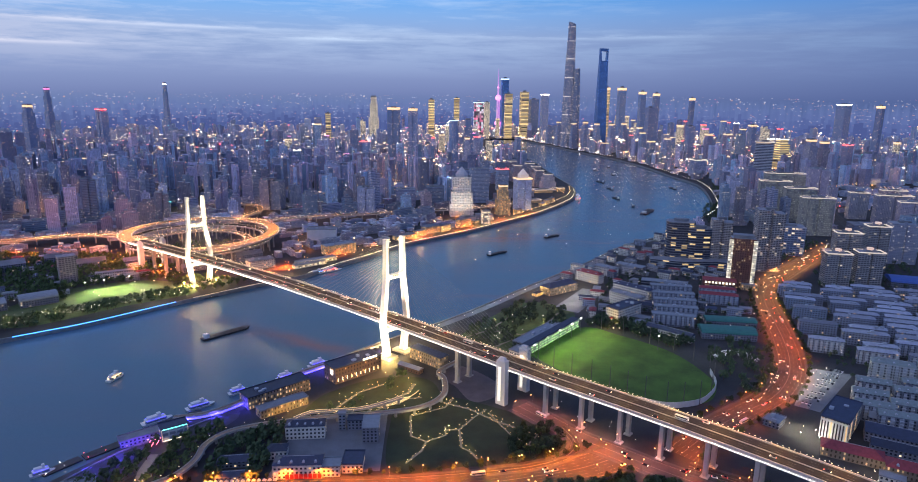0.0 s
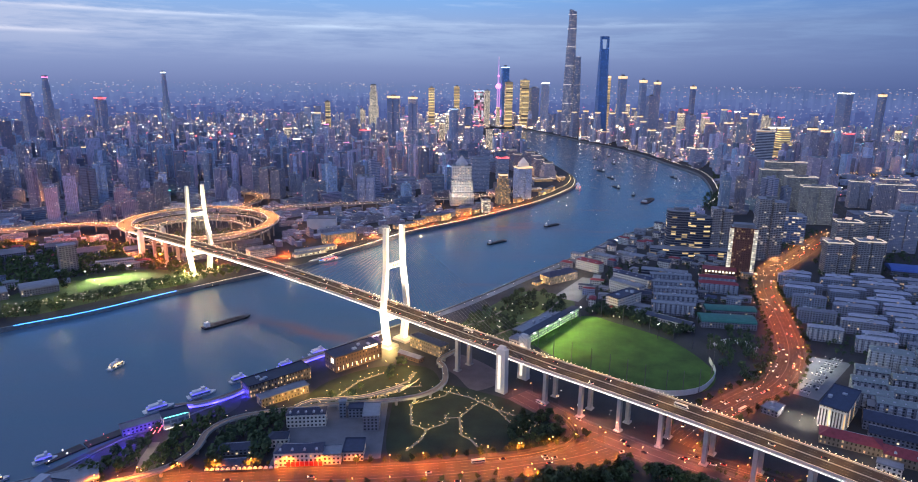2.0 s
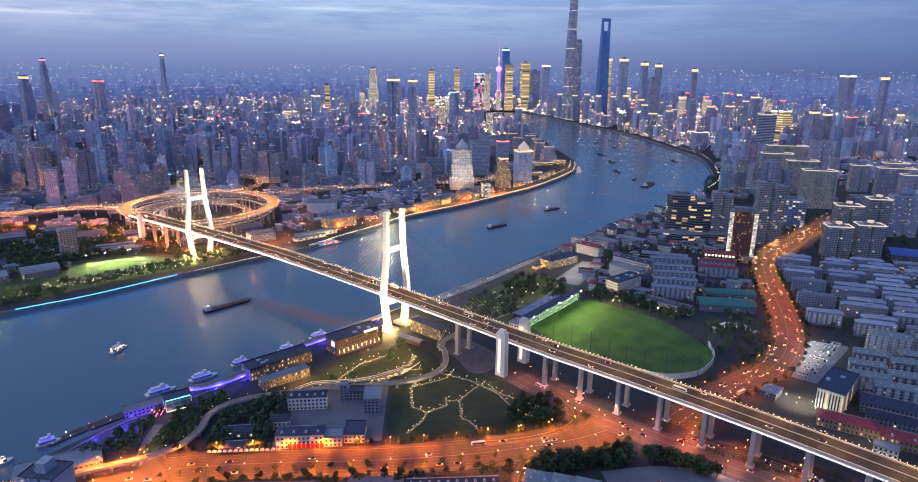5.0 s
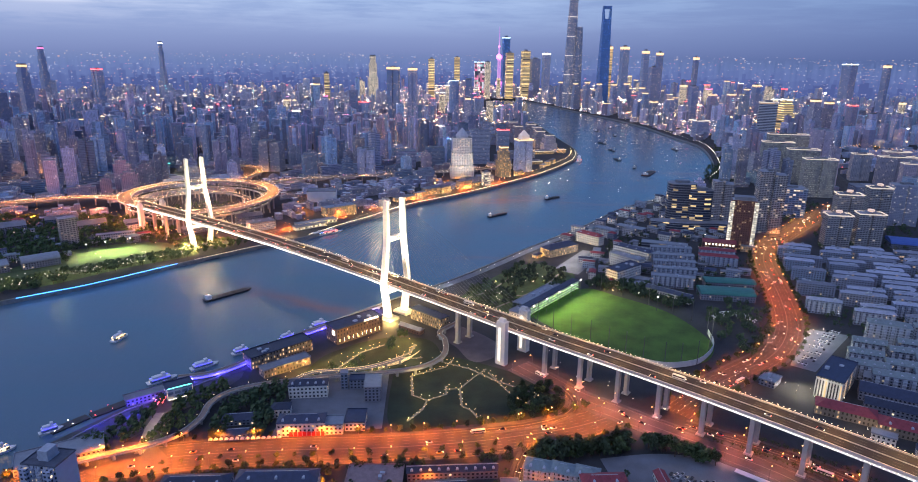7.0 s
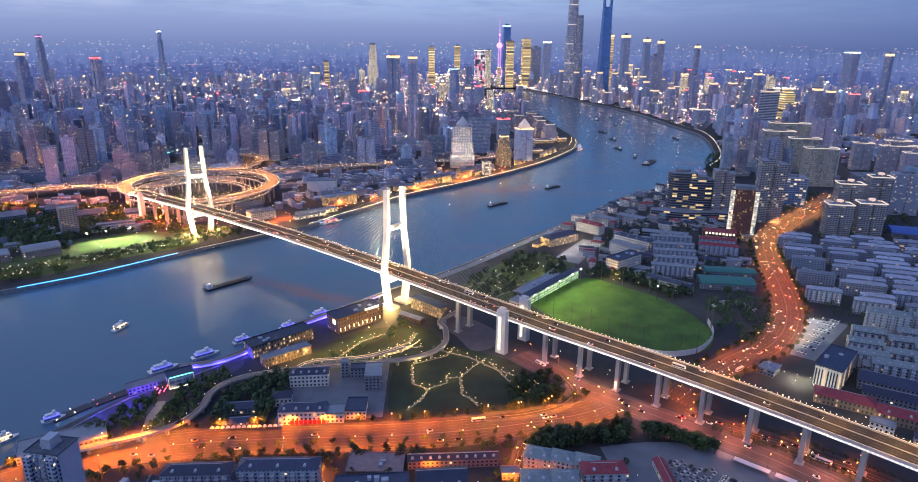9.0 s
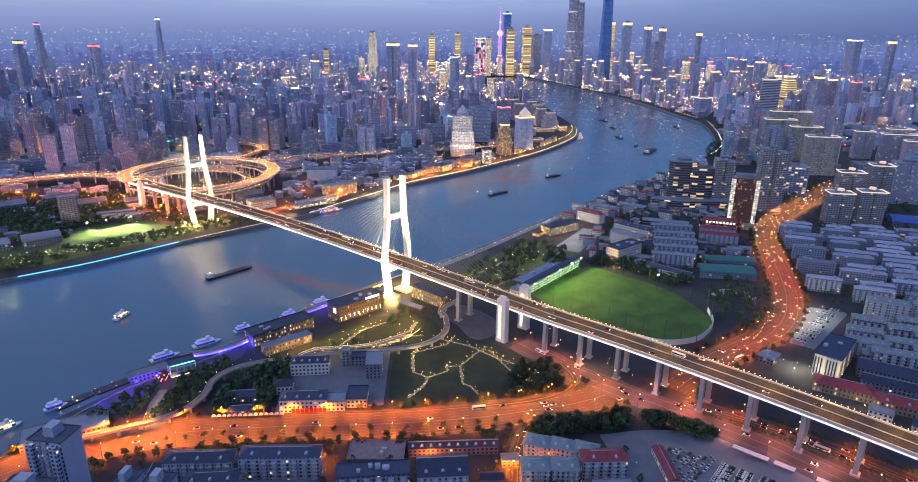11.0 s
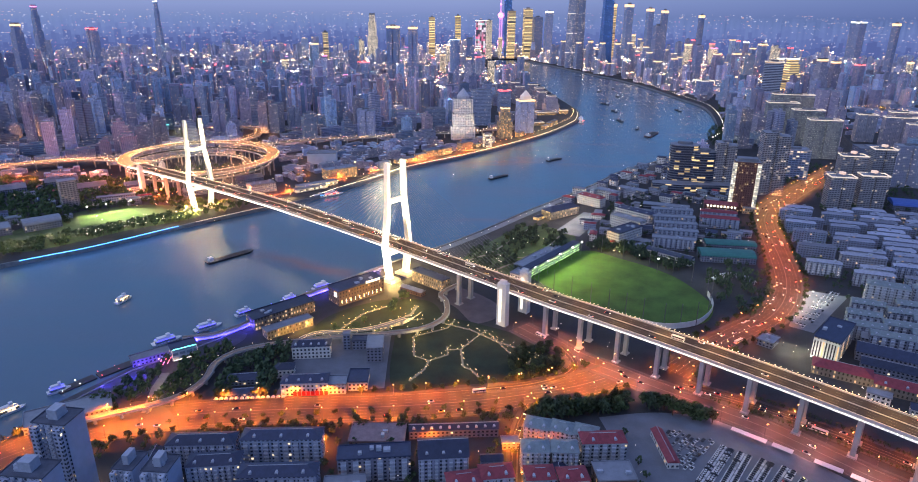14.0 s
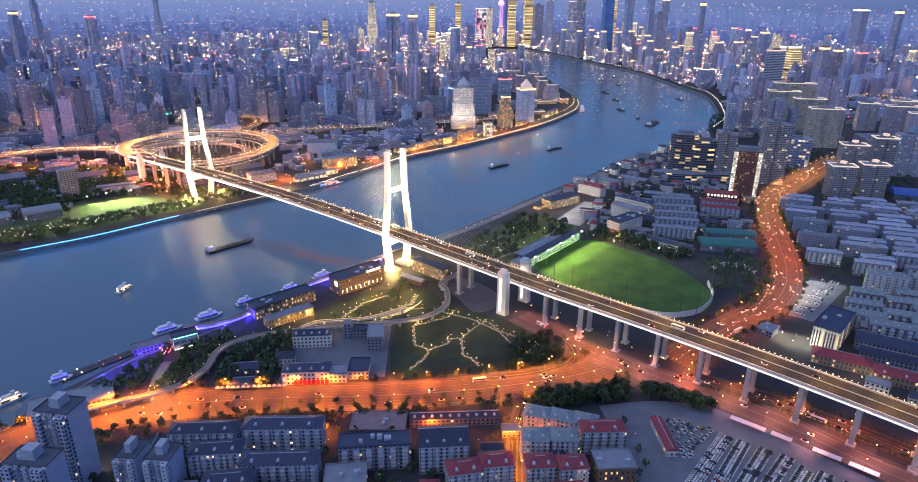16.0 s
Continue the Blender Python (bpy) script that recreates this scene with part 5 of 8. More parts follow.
def red_hotel():
    ob = thing("hotel_tower", "red-brown hotel tower framed by bright white lit corners", "building", pose(451, 990, 0, 0, 0, -18))
    TAKEN.append((451, 990, 36))
    g = Geo()
    g.box((0, 0), (36, 22, 80), 0, 0, 0, 1, False)
    part("body", g, [F_REDDOT, M_ROOF], ob)
    for sx in (-1, 1):
        g = Geo()
        g.box((sx * 17.5, -9.5), (6.0, 5.0, 78), 0, 0, 0, 1, False)
        part("corner_bay", g, [F_BAY, M_ROOF], ob, "white-lit glazed corner bay")
    g = Geo()
    g.box((0, 0), (30, 18, 5), 0, 80, 0, 0, False)
    part("plant_room", g, [M_ROOF], ob)
    g = Geo()
    g.box((14, -16), (24, 12, 9), 0, 0, 0, 1, False)
    part("entrance", g, [F_GOLDBASE, M_ROOF], ob, "gold-lit entrance block")
    ann = thing("annex", "low dark red annex with a row of lit openings", "building", pose(412, 972, 0, 0, 0, -18))
    g = Geo()
    g.box((0, 0), (50, 24, 16), 0, 0, 0, 1, False)
    part("body", g, [F_REDDOT, M_ROOF_RED], ann)
    for k in range(9):
        g = Geo()
        g.box((-20 + k * 5, -12.2), (2.6, 0.4, 2.8), 0, 12)
        part("lit_opening", g, [G_WHITE_SOFT], ann)
    TAKEN.append((412, 972, 30))


G_WHITE_SOFT = glow("soft_white_glow", (1.0, 0.85, 0.6), 1.7)
G_WARM_SOFT = glow("soft_warm_glow", (1.0, 0.62, 0.25), 0.6)
M_ROOF_RED = plain("dull_red_roof", (0.26, 0.045, 0.06), 0.7, 0.3, 0.3)
M_ROOF_BLUE = plain("blue_grey_roof", (0.03, 0.042, 0.085), 0.6, 0.3, 0.3, per_object=0.25)
M_ROOF_PALE = plain("pale_green_roof", (0.2, 0.25, 0.27), 0.7, 0.3, 0.25)
M_ROOF_GREEN = plain("green_sheet_roof", (0.035, 0.17, 0.15), 0.6, 0.15, 0.25)
M_ROOF_STEEL = plain("pale_sheet_roof", (0.22, 0.245, 0.29), 0.5, 0.2, 0.2)
red_hotel()
tower("office_tower", "dark low glass office block", 640, 1215, 56, 50, -12, F_GLASS, None)
for x, y, h, w in ((904, 1775, 92, 104), (812, 1640, 88, 74), (830, 1547, 83, 70), (786, 1390, 84, 66)):
    tower("office_slab", "office slab dotted with lit windows and a lit roof line", x, y, h, w, -10, F_DOTS, G_LINE, "notch", 26, "dotted office slabs")
tower("high_rise", "white tower with dark horizontal stripes", 908, 1925, 167, 50, -22, F_STRIPE, G_LINE, "box", 40)
tower("office_tower", "tower with bright gold floors and a lit top", 1326, 2660, 128, 58, 15, F_GOLD, G_WHITE, "stepped")
tower("office_tower", "brown tower with a gold-lit crown", 1250, 2300, 150, 44, 15, F_TAN, G_GOLD, "stepped")
tower("office_tower", "brown tower with a gold-lit crown", 1320, 2340, 140, 40, 15, F_TAN, G_GOLD, "stepped")
tower("office_tower", "office with a bright lit roof sign", 905, 2440, 62, 50, 10, F_GREY, G_WHITE_SOFT, "box")
G_DRUM = glow("amber_drum_glow", (1.0, 0.55, 0.2), 0.5)
for x, y, h, w in ((610, 1000, 55, 38), (662, 1002, 57, 40), (662, 1066, 75, 40), (734, 1100, 80, 36)):
    apt = tower("high_rise", "brown apartment tower with a warm-lit roof crown", x, y, h, w, -10, F_BALC, G_LINE, "notch", 24, "lit-crown apartment towers")
    g = Geo()
    g.prism(ring_poly(0, 0, 5.0, 12), h + 2, h + 6, 0, 0)
    part("crown_drum", g, [G_DRUM], apt, "small amber-lit roof drum")
for x, y, h, w in ((1000, 1590, 67, 44), (1050, 1532, 69, 80), (1012, 1412, 72, 54), (1120, 1640, 66, 60), (1190, 1600, 70, 60)):
    tower("apartment_slab", "brown apartment slab with white roof lines", x, y, h, w, -12, F_TAN, G_LINE, "notch", 22, "roof-lined apartment slabs")
tower("high_rise", "pale pair of apartment towers", 1100, 1960, 86, 54, -10, F_PALE, None, "notch")
tower("high_rise", "white-grey apartment tower with notched front", 815, 1150, 76, 48, -12, F_PALE, None, "notch", 26)
tower("high_rise", "white-grey apartment tower with notched front", 905, 1250, 70, 44, -12, F_PALE, None, "notch", 24)
tower("office_block", "dark low office block with few lit windows", 905, 1400, 24, 60, -12, F_GREY, None)
tower("office_block", "dark low office block with few lit windows", 720, 1180, 14, 50, -12, F_GREY, None)
tower("office_block", "dark low office block with few lit windows", 850, 1290, 22, 60, -12, F_GREY, None)

# ---- houses, halls and sheds ----
F_SLAB = facade("white_housing_wall", (0.27, 0.305, 0.4), (3.3, 3.0), (0.18, 0.72, 0.3, 0.8), (0.06, 0.065, 0.085), 0.03, strength=1.2, tint=0.15)
F_BLOCK = facade("pale_block_wall", (0.33, 0.38, 0.5), (2.9, 3.0), (0.2, 0.74, 0.3, 0.8), (0.05, 0.058, 0.085), 0.06, strength=1.0, tint=0.12, lit_colour=((1.0, 0.8, 0.5), (0.85, 0.95, 1.0)))
F_BEIGE = facade("beige_housing_wall", (0.4, 0.41, 0.45), (2.9, 3.0), (0.2, 0.74, 0.3, 0.8), (0.05, 0.055, 0.075), 0.06, strength=1.1, tint=0.15, lit_colour=((1.0, 0.8, 0.5), (0.85, 0.95, 1.0)))
F_DARKH = facade("grey_housing_wall", (0.18, 0.2, 0.26), (3.3, 3.0), (0.2, 0.7, 0.3, 0.8), (0.04, 0.045, 0.06), 0.045, strength=1.1, tint=0.15, lit_colour=((1.0, 0.8, 0.5), (0.85, 0.95, 1.0)))
F_BRICK = facade("dark_brick_wall", (0.15, 0.10, 0.085), (3.6, 4.2), (0.35, 0.65, 0.2, 0.65), (0.05, 0.05, 0.06), 0.18, strength=1.0)
F_HALL = facade("lit_hall_wall", (0.2, 0.17, 0.14), (3.2, 4.4), (0.3, 0.7, 0.2, 0.7), (0.08, 0.07, 0.06), 0.36, strength=0.85)
F_WHITEB = facade("white_office_wall", (0.66, 0.65, 0.62), (3.4, 3.6), (0.25, 0.75, 0.25, 0.75), (0.05, 0.055, 0.07), 0.06, strength=1.4)
F_FINS = facade("white_finned_wall", (0.7, 0.68, 0.63), (2.4, 18.0), (0.35, 0.85, 0.05, 0.95), (0.06, 0.06, 0.06), 0.35, strength=0.9)


def roof_geo(kind, L, W, h, over=0.6):
    g = Geo()
    a, b = L / 2 + over, W / 2 + over
    if kind == "flat":
        for cx, cy, sx, sy in ((0, b - 0.2, 2 * a, 0.4), (0, -b + 0.2, 2 * a, 0.4), (a - 0.2, 0, 0.4, 2 * b - 0.8), (-a + 0.2, 0, 0.4, 2 * b - 0.8)):
            g.box((cx, cy), (sx, sy, 1.0), 0, h)
        g.box((0, 0), (2 * a - 0.8, 2 * b - 0.8, 0.25), 0, h)
    elif kind == "arch":
        n = 8
        for k in range(n):
            t0, t1 = math.pi * k / n, math.pi * (k + 1) / n
            y0, z0, y1, z1 = -b * math.cos(t0), h + W * 0.16 * math.sin(t0), -b * math.cos(t1), h + W * 0.16 * math.sin(t1)
            g.face([(-a, y0, z0), (a, y0, z0), (a, y1, z1), (-a, y1, z1)])
        for sx in (-a, a):
            g.face([(sx, -b * math.cos(math.pi * k / n), h + W * 0.16 * math.sin(math.pi * k / n)) for k in range(n + 1)])
    else:
        rise = W * (0.3 if kind == "gable" else 0.26)
        q = a - (b * 0.9 if kind == "hip" else 0.0)
        pts = [(-a, -b, h), (a, -b, h), (a, b, h), (-a, b, h), (-q, 0, h + rise), (q, 0, h + rise)]
        g.solid(pts, [(0, 1, 5, 4), (1, 2, 5), (2, 3, 4, 5), (3, 0, 4), (3, 2, 1, 0)])
    return g


def balcony_comb(bx, y0, w, floors):
    """A bay with one balcony to each floor, as one comb-shaped solid."""
    g = Geo()
    prof = [(0.0, 2.6), (-0.4, 2.6)]
    for f in range(1, floors):
        z = f * 3.0
        prof += [(-0.4, z), (-1.7, z), (-1.7, z + 1.05), (-0.4, z + 1.05)]
    prof += [(-0.4, floors * 3.0), (0.0, floors * 3.0)]
    n = len(prof)
    pts = [(bx + s * w / 2, y0 + y, z) for s in (-1, 1) for y, z in prof]
    g.solid(pts, [(k, (k + 1) % n, n + (k + 1) % n, n + k) for k in range(n)] + [tuple(reversed(range(n))), tuple(range(n, 2 * n))])
    return g


def house(name, label, x, y, L, W, turn, h, wall, roof, kind="hip", balconies=0, dormers=0, chimney=0, group="", boxes=0):
    """A block with walls, a roof, stacks of balconies, dormers and roof boxes, each its own part."""
    ob = thing(name, label, "building", pose(x, y, 0, 0, 0, turn), group)
    TAKEN.append((x, y, L * 0.5))
    g = Geo()
    g.box((0, 0), (L, W, h), 0, 0, 0, 0, False)
    part("body", g, [wall], ob)
    part("roof", roof_geo(kind, L, W, h), [roof], ob)
    floors = max(1, int(h / 3.0))
    for k in range(balconies):
        bx = -L / 2 + (k + 0.5) * L / balconies
        g = balcony_comb(bx, -W / 2, L / balconies * 0.45, floors)
        part("balcony_bay", g, [M_BALC], ob)
    for k in range(dormers):
        bx = -L / 2 + (k + 0.5) * L / dormers
        g = Geo()
        arch = [(-1.0, 0.0), (1.0, 0.0), (1.0, 0.7)] + [(math.cos(t), 0.7 + 0.75 * math.sin(t)) for t in np.linspace(0.35, math.pi - 0.35, 5)] + [(-1.0, 0.7)]
        n, z0 = len(arch), h + W * 0.06
        pts = [(bx + u, yy, z0 + v) for yy in (-W * 0.4, -W * 0.16) for u, v in arch]
        g.solid(pts, [(k2, (k2 + 1) % n, n + (k2 + 1) % n, n + k2) for k2 in range(n)] + [tuple(range(n)), tuple(reversed(range(n, 2 * n)))])
        part("dormer", g, [M_DORMER], ob)
    if kind in ("hip", "gable") and L > 16:
        g = Geo()
        rise = W * (0.3 if kind == "gable" else 0.26)
        half = L / 2 + 0.6 - ((W / 2 + 0.6) * 0.9 if kind == "hip" else 0.0)
        g.tube([(-half, 0, h + rise), (half, 0, h + rise)], 0.22, 5)
        part("ridge_cap", g, [M_DORMER], ob)
    r = random.Random(int(x * 7 + y * 13))
    for k in range(boxes):
        g = Geo()
        g.box((r.uniform(-L * 0.4, L * 0.4), r.uniform(-W * 0.25, W * 0.25)), (r.uniform(2, 5), r.uniform(2, 4), r.uniform(1.2, 3.2)), 0, h + (0.2 if kind == "flat" else W * 0.1))
        part("roof_box", g, [M_BALC], ob)
    return ob


M_DORMER = plain("pale_dormer_render", (0.4, 0.43, 0.5), 0.7, 0.5, 0.25)
M_BALC = plain("pale_render", (0.38, 0.42, 0.5), 0.75, 0.4, 0.2)

# housing near the wide avenue
blocks = ((-176, 368, 46, 14, 3, 19), (-160, 347, 34, 14, 6, 19), (-143, 318, 30, 14, 8, 19), (-122, 373, 55, 14, 2, 20), (-115, 336, 50, 14, 3, 20), (-118, 306, 50, 14, 3, 20))
for b in blocks:
    house("apartment_block", "grey six-storey apartment block with a dark hipped roof", *b, F_BLOCK, M_ROOF_BLUE, "hip", 8, 3, 0, "housing south of the avenue")
house("apartment_block", "dark grey apartment block with flat roof boxes", -56, 355, 48, 14, 6, 20, F_DARKH, M_ROOF_BLUE, "flat", 6, 0, 0, "housing south of the avenue", 4)
house("apartment_block", "pale blue apartment block with balconies and dark roof", -10, 357, 33, 22, 5, 22, F_SLAB, M_ROOF_BLUE, "gable", 7, 3, 0, "housing south of the avenue")
house("apartment_block", "low pale flat-roofed block", -72, 330, 26, 20, 6, 12, F_WHITEB, M_ROOF_STEEL, "flat", 0, 0, 0, "", 4)
for b in ((4, 331, 22, 14, 11, 19), (25, 338, 22, 14, 8, 19), (53, 337, 19, 14, 5, 19), (74, 336, 19, 14, 6, 19), (101, 374, 31, 14, 3, 19), (58, 310, 40, 14, 5, 19)):
    house("apartment_block", "cream apartment block with a red hipped roof", *b, F_BEIGE, M_ROOF_RED, "hip", 5, 2, 0, "red-roofed housing")
for b in ((58, 391, 19, 14, -16, 18), (75, 387, 17, 14, -20, 18), (91, 383, 17, 14, -20, 18), (53, 364, 19, 14, 0, 19), (73, 364, 18, 14, -2, 19)):
    house("apartment_block", "grey apartment block with a pale hipped roof", *b, F_BEIGE, M_ROOF_PALE, "hip", 5, 2, 0, "pale-roofed housing")
house("brick_hall", "brick hall with a flat pale roof", 103, 345, 25, 18, 4, 14, F_BRICK, M_ROOF_STEEL, "flat", 0, 0, 0, "", 2)
house("gatehouse", "long low white building with a red roof", 149, 384, 38, 8, -88, 5, F_WHITEB, M_ROOF_RED, "gable")
house("terrace", "low terrace of two-storey houses beside the avenue", -3, 401, 66, 9, 4, 7, F_DARKH, M_ROOF_BLUE, "gable", 0, 10)
house("building_site", "long low unfinished building with a bare concrete roof", -59, 397, 40, 22, 0, 4, F_BRICK, plain("raw_pink_concrete", (0.27, 0.19, 0.2), 0.85, 0.2, 0.35), "flat", 0, 0, 0, "", 2)
house("shed", "small white-roofed shed beside the avenue", 38, 388, 12, 8, 4, 5, F_DARKH, M_ROOF_STEEL, "flat")


M_WHITEWALL = plain("white_plaster", (0.72, 0.73, 0.75), 0.8, 0.1, 0.12)


def slab_tower(x, y, w, d, turn, h, label, wall=None):
    ob = house("high_rise", label, x, y, w, d, turn, h, wall or F_BLOCK, M_ROOF_DECK, "flat", 5, 0, 0, "", 3)
    g = Geo()
    g.box((w / 2 + 0.15, 0), (0.3, d, h), 0, 0, 0, 0, False)
    part("flank_wall", g, [M_FLANK], ob, "plain white flank wall")
    for sx in (-1, 1):
        g = Geo()
        g.box((sx * w * 0.36, -d * 0.5 - 1.5), (w * 0.22, 5.0, h * 0.98), 0, 0, 0, 0, False)
        part("bay", g, [wall or F_BLOCK], ob)
    g = Geo()
    g.box((0, 0), (w * 0.3, d * 0.5, 7), 0, h, 0, 0, False)
    part("lift_house", g, [M_BALC], ob)


M_FLANK = plain("white_flank_render", (0.38, 0.44, 0.58), 0.8, 0.2, 0.12)
M_ROOF_DECK = plain("dark_roof_deck", (0.09, 0.105, 0.145), 0.85, 0.2, 0.4)
F_PUNCHED = facade("white_wall_with_small_windows", (0.5, 0.55, 0.66), (3.4, 3.0), (0.35, 0.65, 0.35, 0.75), (0.05, 0.055, 0.08), 0.07, strength=1.2)
slab_tower(-250.5, 338.5, 22, 17, -8, 57, "tall pale apartment tower with stacked balconies beside the avenue")
slab_tower(-246, 301, 26, 15, -6, 48, "pale apartment tower with a flat stepped roof")
slab_tower(-207.5, 333, 13, 17, -6, 28, "white-walled narrow apartment tower with a flat roof", F_PUNCHED)
slab_tower(-187, 331, 16, 16, -4, 28, "white-walled narrow apartment tower with small windows", F_PUNCHED)

# beside the park
fire = house("fire_station", "white fire station with a dark roof and red vehicle doors", -126, 457, 38, 15, 4, 12, F_WHITEB, M_ROOF_BLUE, "hip", 0, 4)
for k in range(8):
    g = Geo()
    g.box((-8 + k * 3.6, -7.7), (3.0, 0.3, 4.4), 0, 0)
    part("garage_door", g, [plain("red_door", (0.45, 0.03, 0.03), 0.5) if k == 0 else bpy.data.materials["red_door"]], fire)
house("station_wing", "white lower wing of the fire station", -100, 459, 14, 13, 4, 9, F_WHITEB, M_ROOF_STEEL, "flat")
house("office_building", "white office house with a dark dormered roof", -134, 516, 34, 14, 6, 12, F_WHITEB, M_ROOF_BLUE, "hip", 0, 5)
house("annex", "low grey annex beside the yard", -150, 482, 16, 12, 6, 8, F_WHITEB, M_ROOF_BLUE, "hip")
house("stair_tower", "slim grey stair tower in the yard", -104, 528, 6, 6, 5, 16, F_DARKH, M_ROOF_STEEL, "flat")
house("glass_house", "box-shaped building with a pale glass roof", -76, 516, 14, 24, 4, 14, F_DARKH, M_ROOF_STEEL, "flat")
house("office_building", "dark low building with a flat rim", -92, 531, 14, 10, 4, 9, F_DARKH, M_ROOF_BLUE, "flat")
house("office_building", "white-edged low building with two roofs", -84, 468, 16, 20, 2, 8, F_WHITEB, M_ROOF_BLUE, "flat")
house("house", "low dark-roofed house among trees", -180, 470, 30, 12, 8, 5, F_DARKH, M_ROOF_BLUE, "hip")
house("house", "low dark-roofed house among trees", -175, 448, 26, 10, 8, 5, F_DARKH, M_ROOF_BLUE, "hip")
# riverside halls
house("riverside_hall", "long low hall with glowing windows beside the river", -182, 590, 66, 20, 42, 12, F_HALL, M_ROOF_BLUE, "flat", 0, 0, 0, "", 3)
house("riverside_hall", "low warm-lit hall with a terrace", -168, 563, 48, 12, 40, 8, F_HALL, M_ROOF, "flat")
mus = house("brick_warehouse", "long dark brick warehouse with wall lamps and a lit sign", -113, 645, 58, 22, 42, 17, F_BRICK, M_ROOF_BLUE, "flat", 0, 0, 0, "", 3)
for k in range(10):
    g = Geo()
    g.box((-26 + k * 5.6, -11.2), (0.5, 0.3, 3.6), 0, 2.5)
    part("wall_lamp", g, [G_WARM], mus)
g = Geo()
g.box((14, -11.4), (18, 0.5, 2.2), 0, 17.2)
part("sign", g, [G_WHITE_SOFT], mus, "long white lit sign board without readable letters")
g = Geo()
g.box((-29.2, -4), (0.4, 5, 5), 0, 9)
part("emblem", g, [G_WHITE_SOFT], mus, "round white lit emblem")
house("brick_house", "warm-lit brick house below the bridge", -33, 678, 48, 13, -42, 13, F_HALL, M_ROOF_BLUE, "flat")
house("workshop", "low brown workshop below the bridge", -52, 655, 30, 8, -35, 5, F_BRICK, M_ROOF, "gable")
house("glass_pavilion", "dark glass pavilion framed by white lights on the quay", -250, 512, 22, 12, 35, 12, F_GLASS, M_ROOF_BLUE, "flat")
house("quay_hall", "low quay hall with a red-lit front", -276, 505, 34, 12, 38, 6, F_DARKH, M_ROOF, "flat")
house("quay_hall", "large flat pale-roofed quay shed", -300, 418, 58, 24, 30, 6, F_DARKH, M_ROOF_STEEL, "flat")

# along the river beyond the bridge
hall = house("lit_hall", "stone hall with a dark hipped roof and lit columns", 156, 951, 60, 22, 36, 12, F_HALL, M_ROOF_BLUE, "hip")
house("white_school", "white school wing with a golden-lit end", 226, 830, 20, 52, -50, 20, F_WHITEB, M_ROOF_BLUE, "flat", 0, 0, 0, "", 3)
house("white_school", "long white school building with a flat roof", 244, 885, 50, 16, -48, 18, F_WHITEB, M_ROOF, "flat", 0, 0, 0, "", 3)
house("white_school", "long white building with a red roof", 265, 930, 60, 15, -45, 16, F_WHITEB, M_ROOF_BLUE, "hip", 0, 4)
house("white_school", "white building with a red roof by the river", 215, 1010, 44, 16, -45, 15, F_WHITEB, M_ROOF_RED, "hip", 0, 3)
house("white_school", "white flat-roofed building by the river", 250, 1050, 40, 16, -45, 14, F_WHITEB, M_ROOF_STEEL, "flat", 0, 0, 0, "", 2)
house("low_hall", "long low white building with a dark roof", 269, 766, 60, 12, -42, 8, F_WHITEB, M_ROOF_BLUE, "gable", 0, 0)
house("low_hall", "small white gatehouse wing", 238, 797, 16, 10, 30, 8, F_WHITEB, M_ROOF_STEEL, "flat")
house("low_hall", "low flat grey hall beside trees", 247, 825, 28, 14, -33, 5, F_DARKH, M_ROOF_STEEL, "flat")
for b in ((286, 807, 55, 13, -15, 15), (300, 840, 57, 13, -12, 15), (309, 872, 58, 13, -10, 15), (316, 903, 60, 13, -10, 15), (325, 940, 60, 13, -10, 15)):
    house("apartment_block", "white apartment slab with open galleries", *b, F_SLAB, M_ROOF_STEEL, "flat", 9, 0, 0, "white gallery blocks", 3)
for b in ((382, 898, 54, 13, -16, 15), (392, 928, 52, 12, -16, 15)):
    house("apartment_block", "white apartment slab with a red roof", *b, F_SLAB, M_ROOF_RED, "hip", 8, 0, 0, "white gallery blocks")
house("sports_hall", "long green-roofed sports hall with an arched roof", 342, 768, 66, 28, -8, 8, F_DARKH, M_ROOF_GREEN, "arch")
house("sports_hall", "green-roofed sports hall with an arched roof", 362, 808, 64, 20, -8, 8, F_DARKH, M_ROOF_GREEN, "arch")
house("colonnade_building", "low building with a flat grey roof", 330, 985, 70, 18, -20, 8, F_BAND, M_ROOF_STEEL, "flat", 0, 0, 0, "", 3)
house("low_hall", "low grey hall by the river", 300, 1080, 50, 18, -40, 9, F_DARKH, M_ROOF_STEEL, "flat", 0, 0, 0, "", 3)

# the dense housing east of the curving street
E1, E2 = (math.cos(radians(-20)), math.sin(radians(-20))), (math.sin(radians(20)), math.cos(radians(20)))
made = 0
before = list(TAKEN)


def clear_from(x, y):
    return all((x - a) ** 2 + (y - b) ** 2 > (c + 14) ** 2 for a, b, c in before)


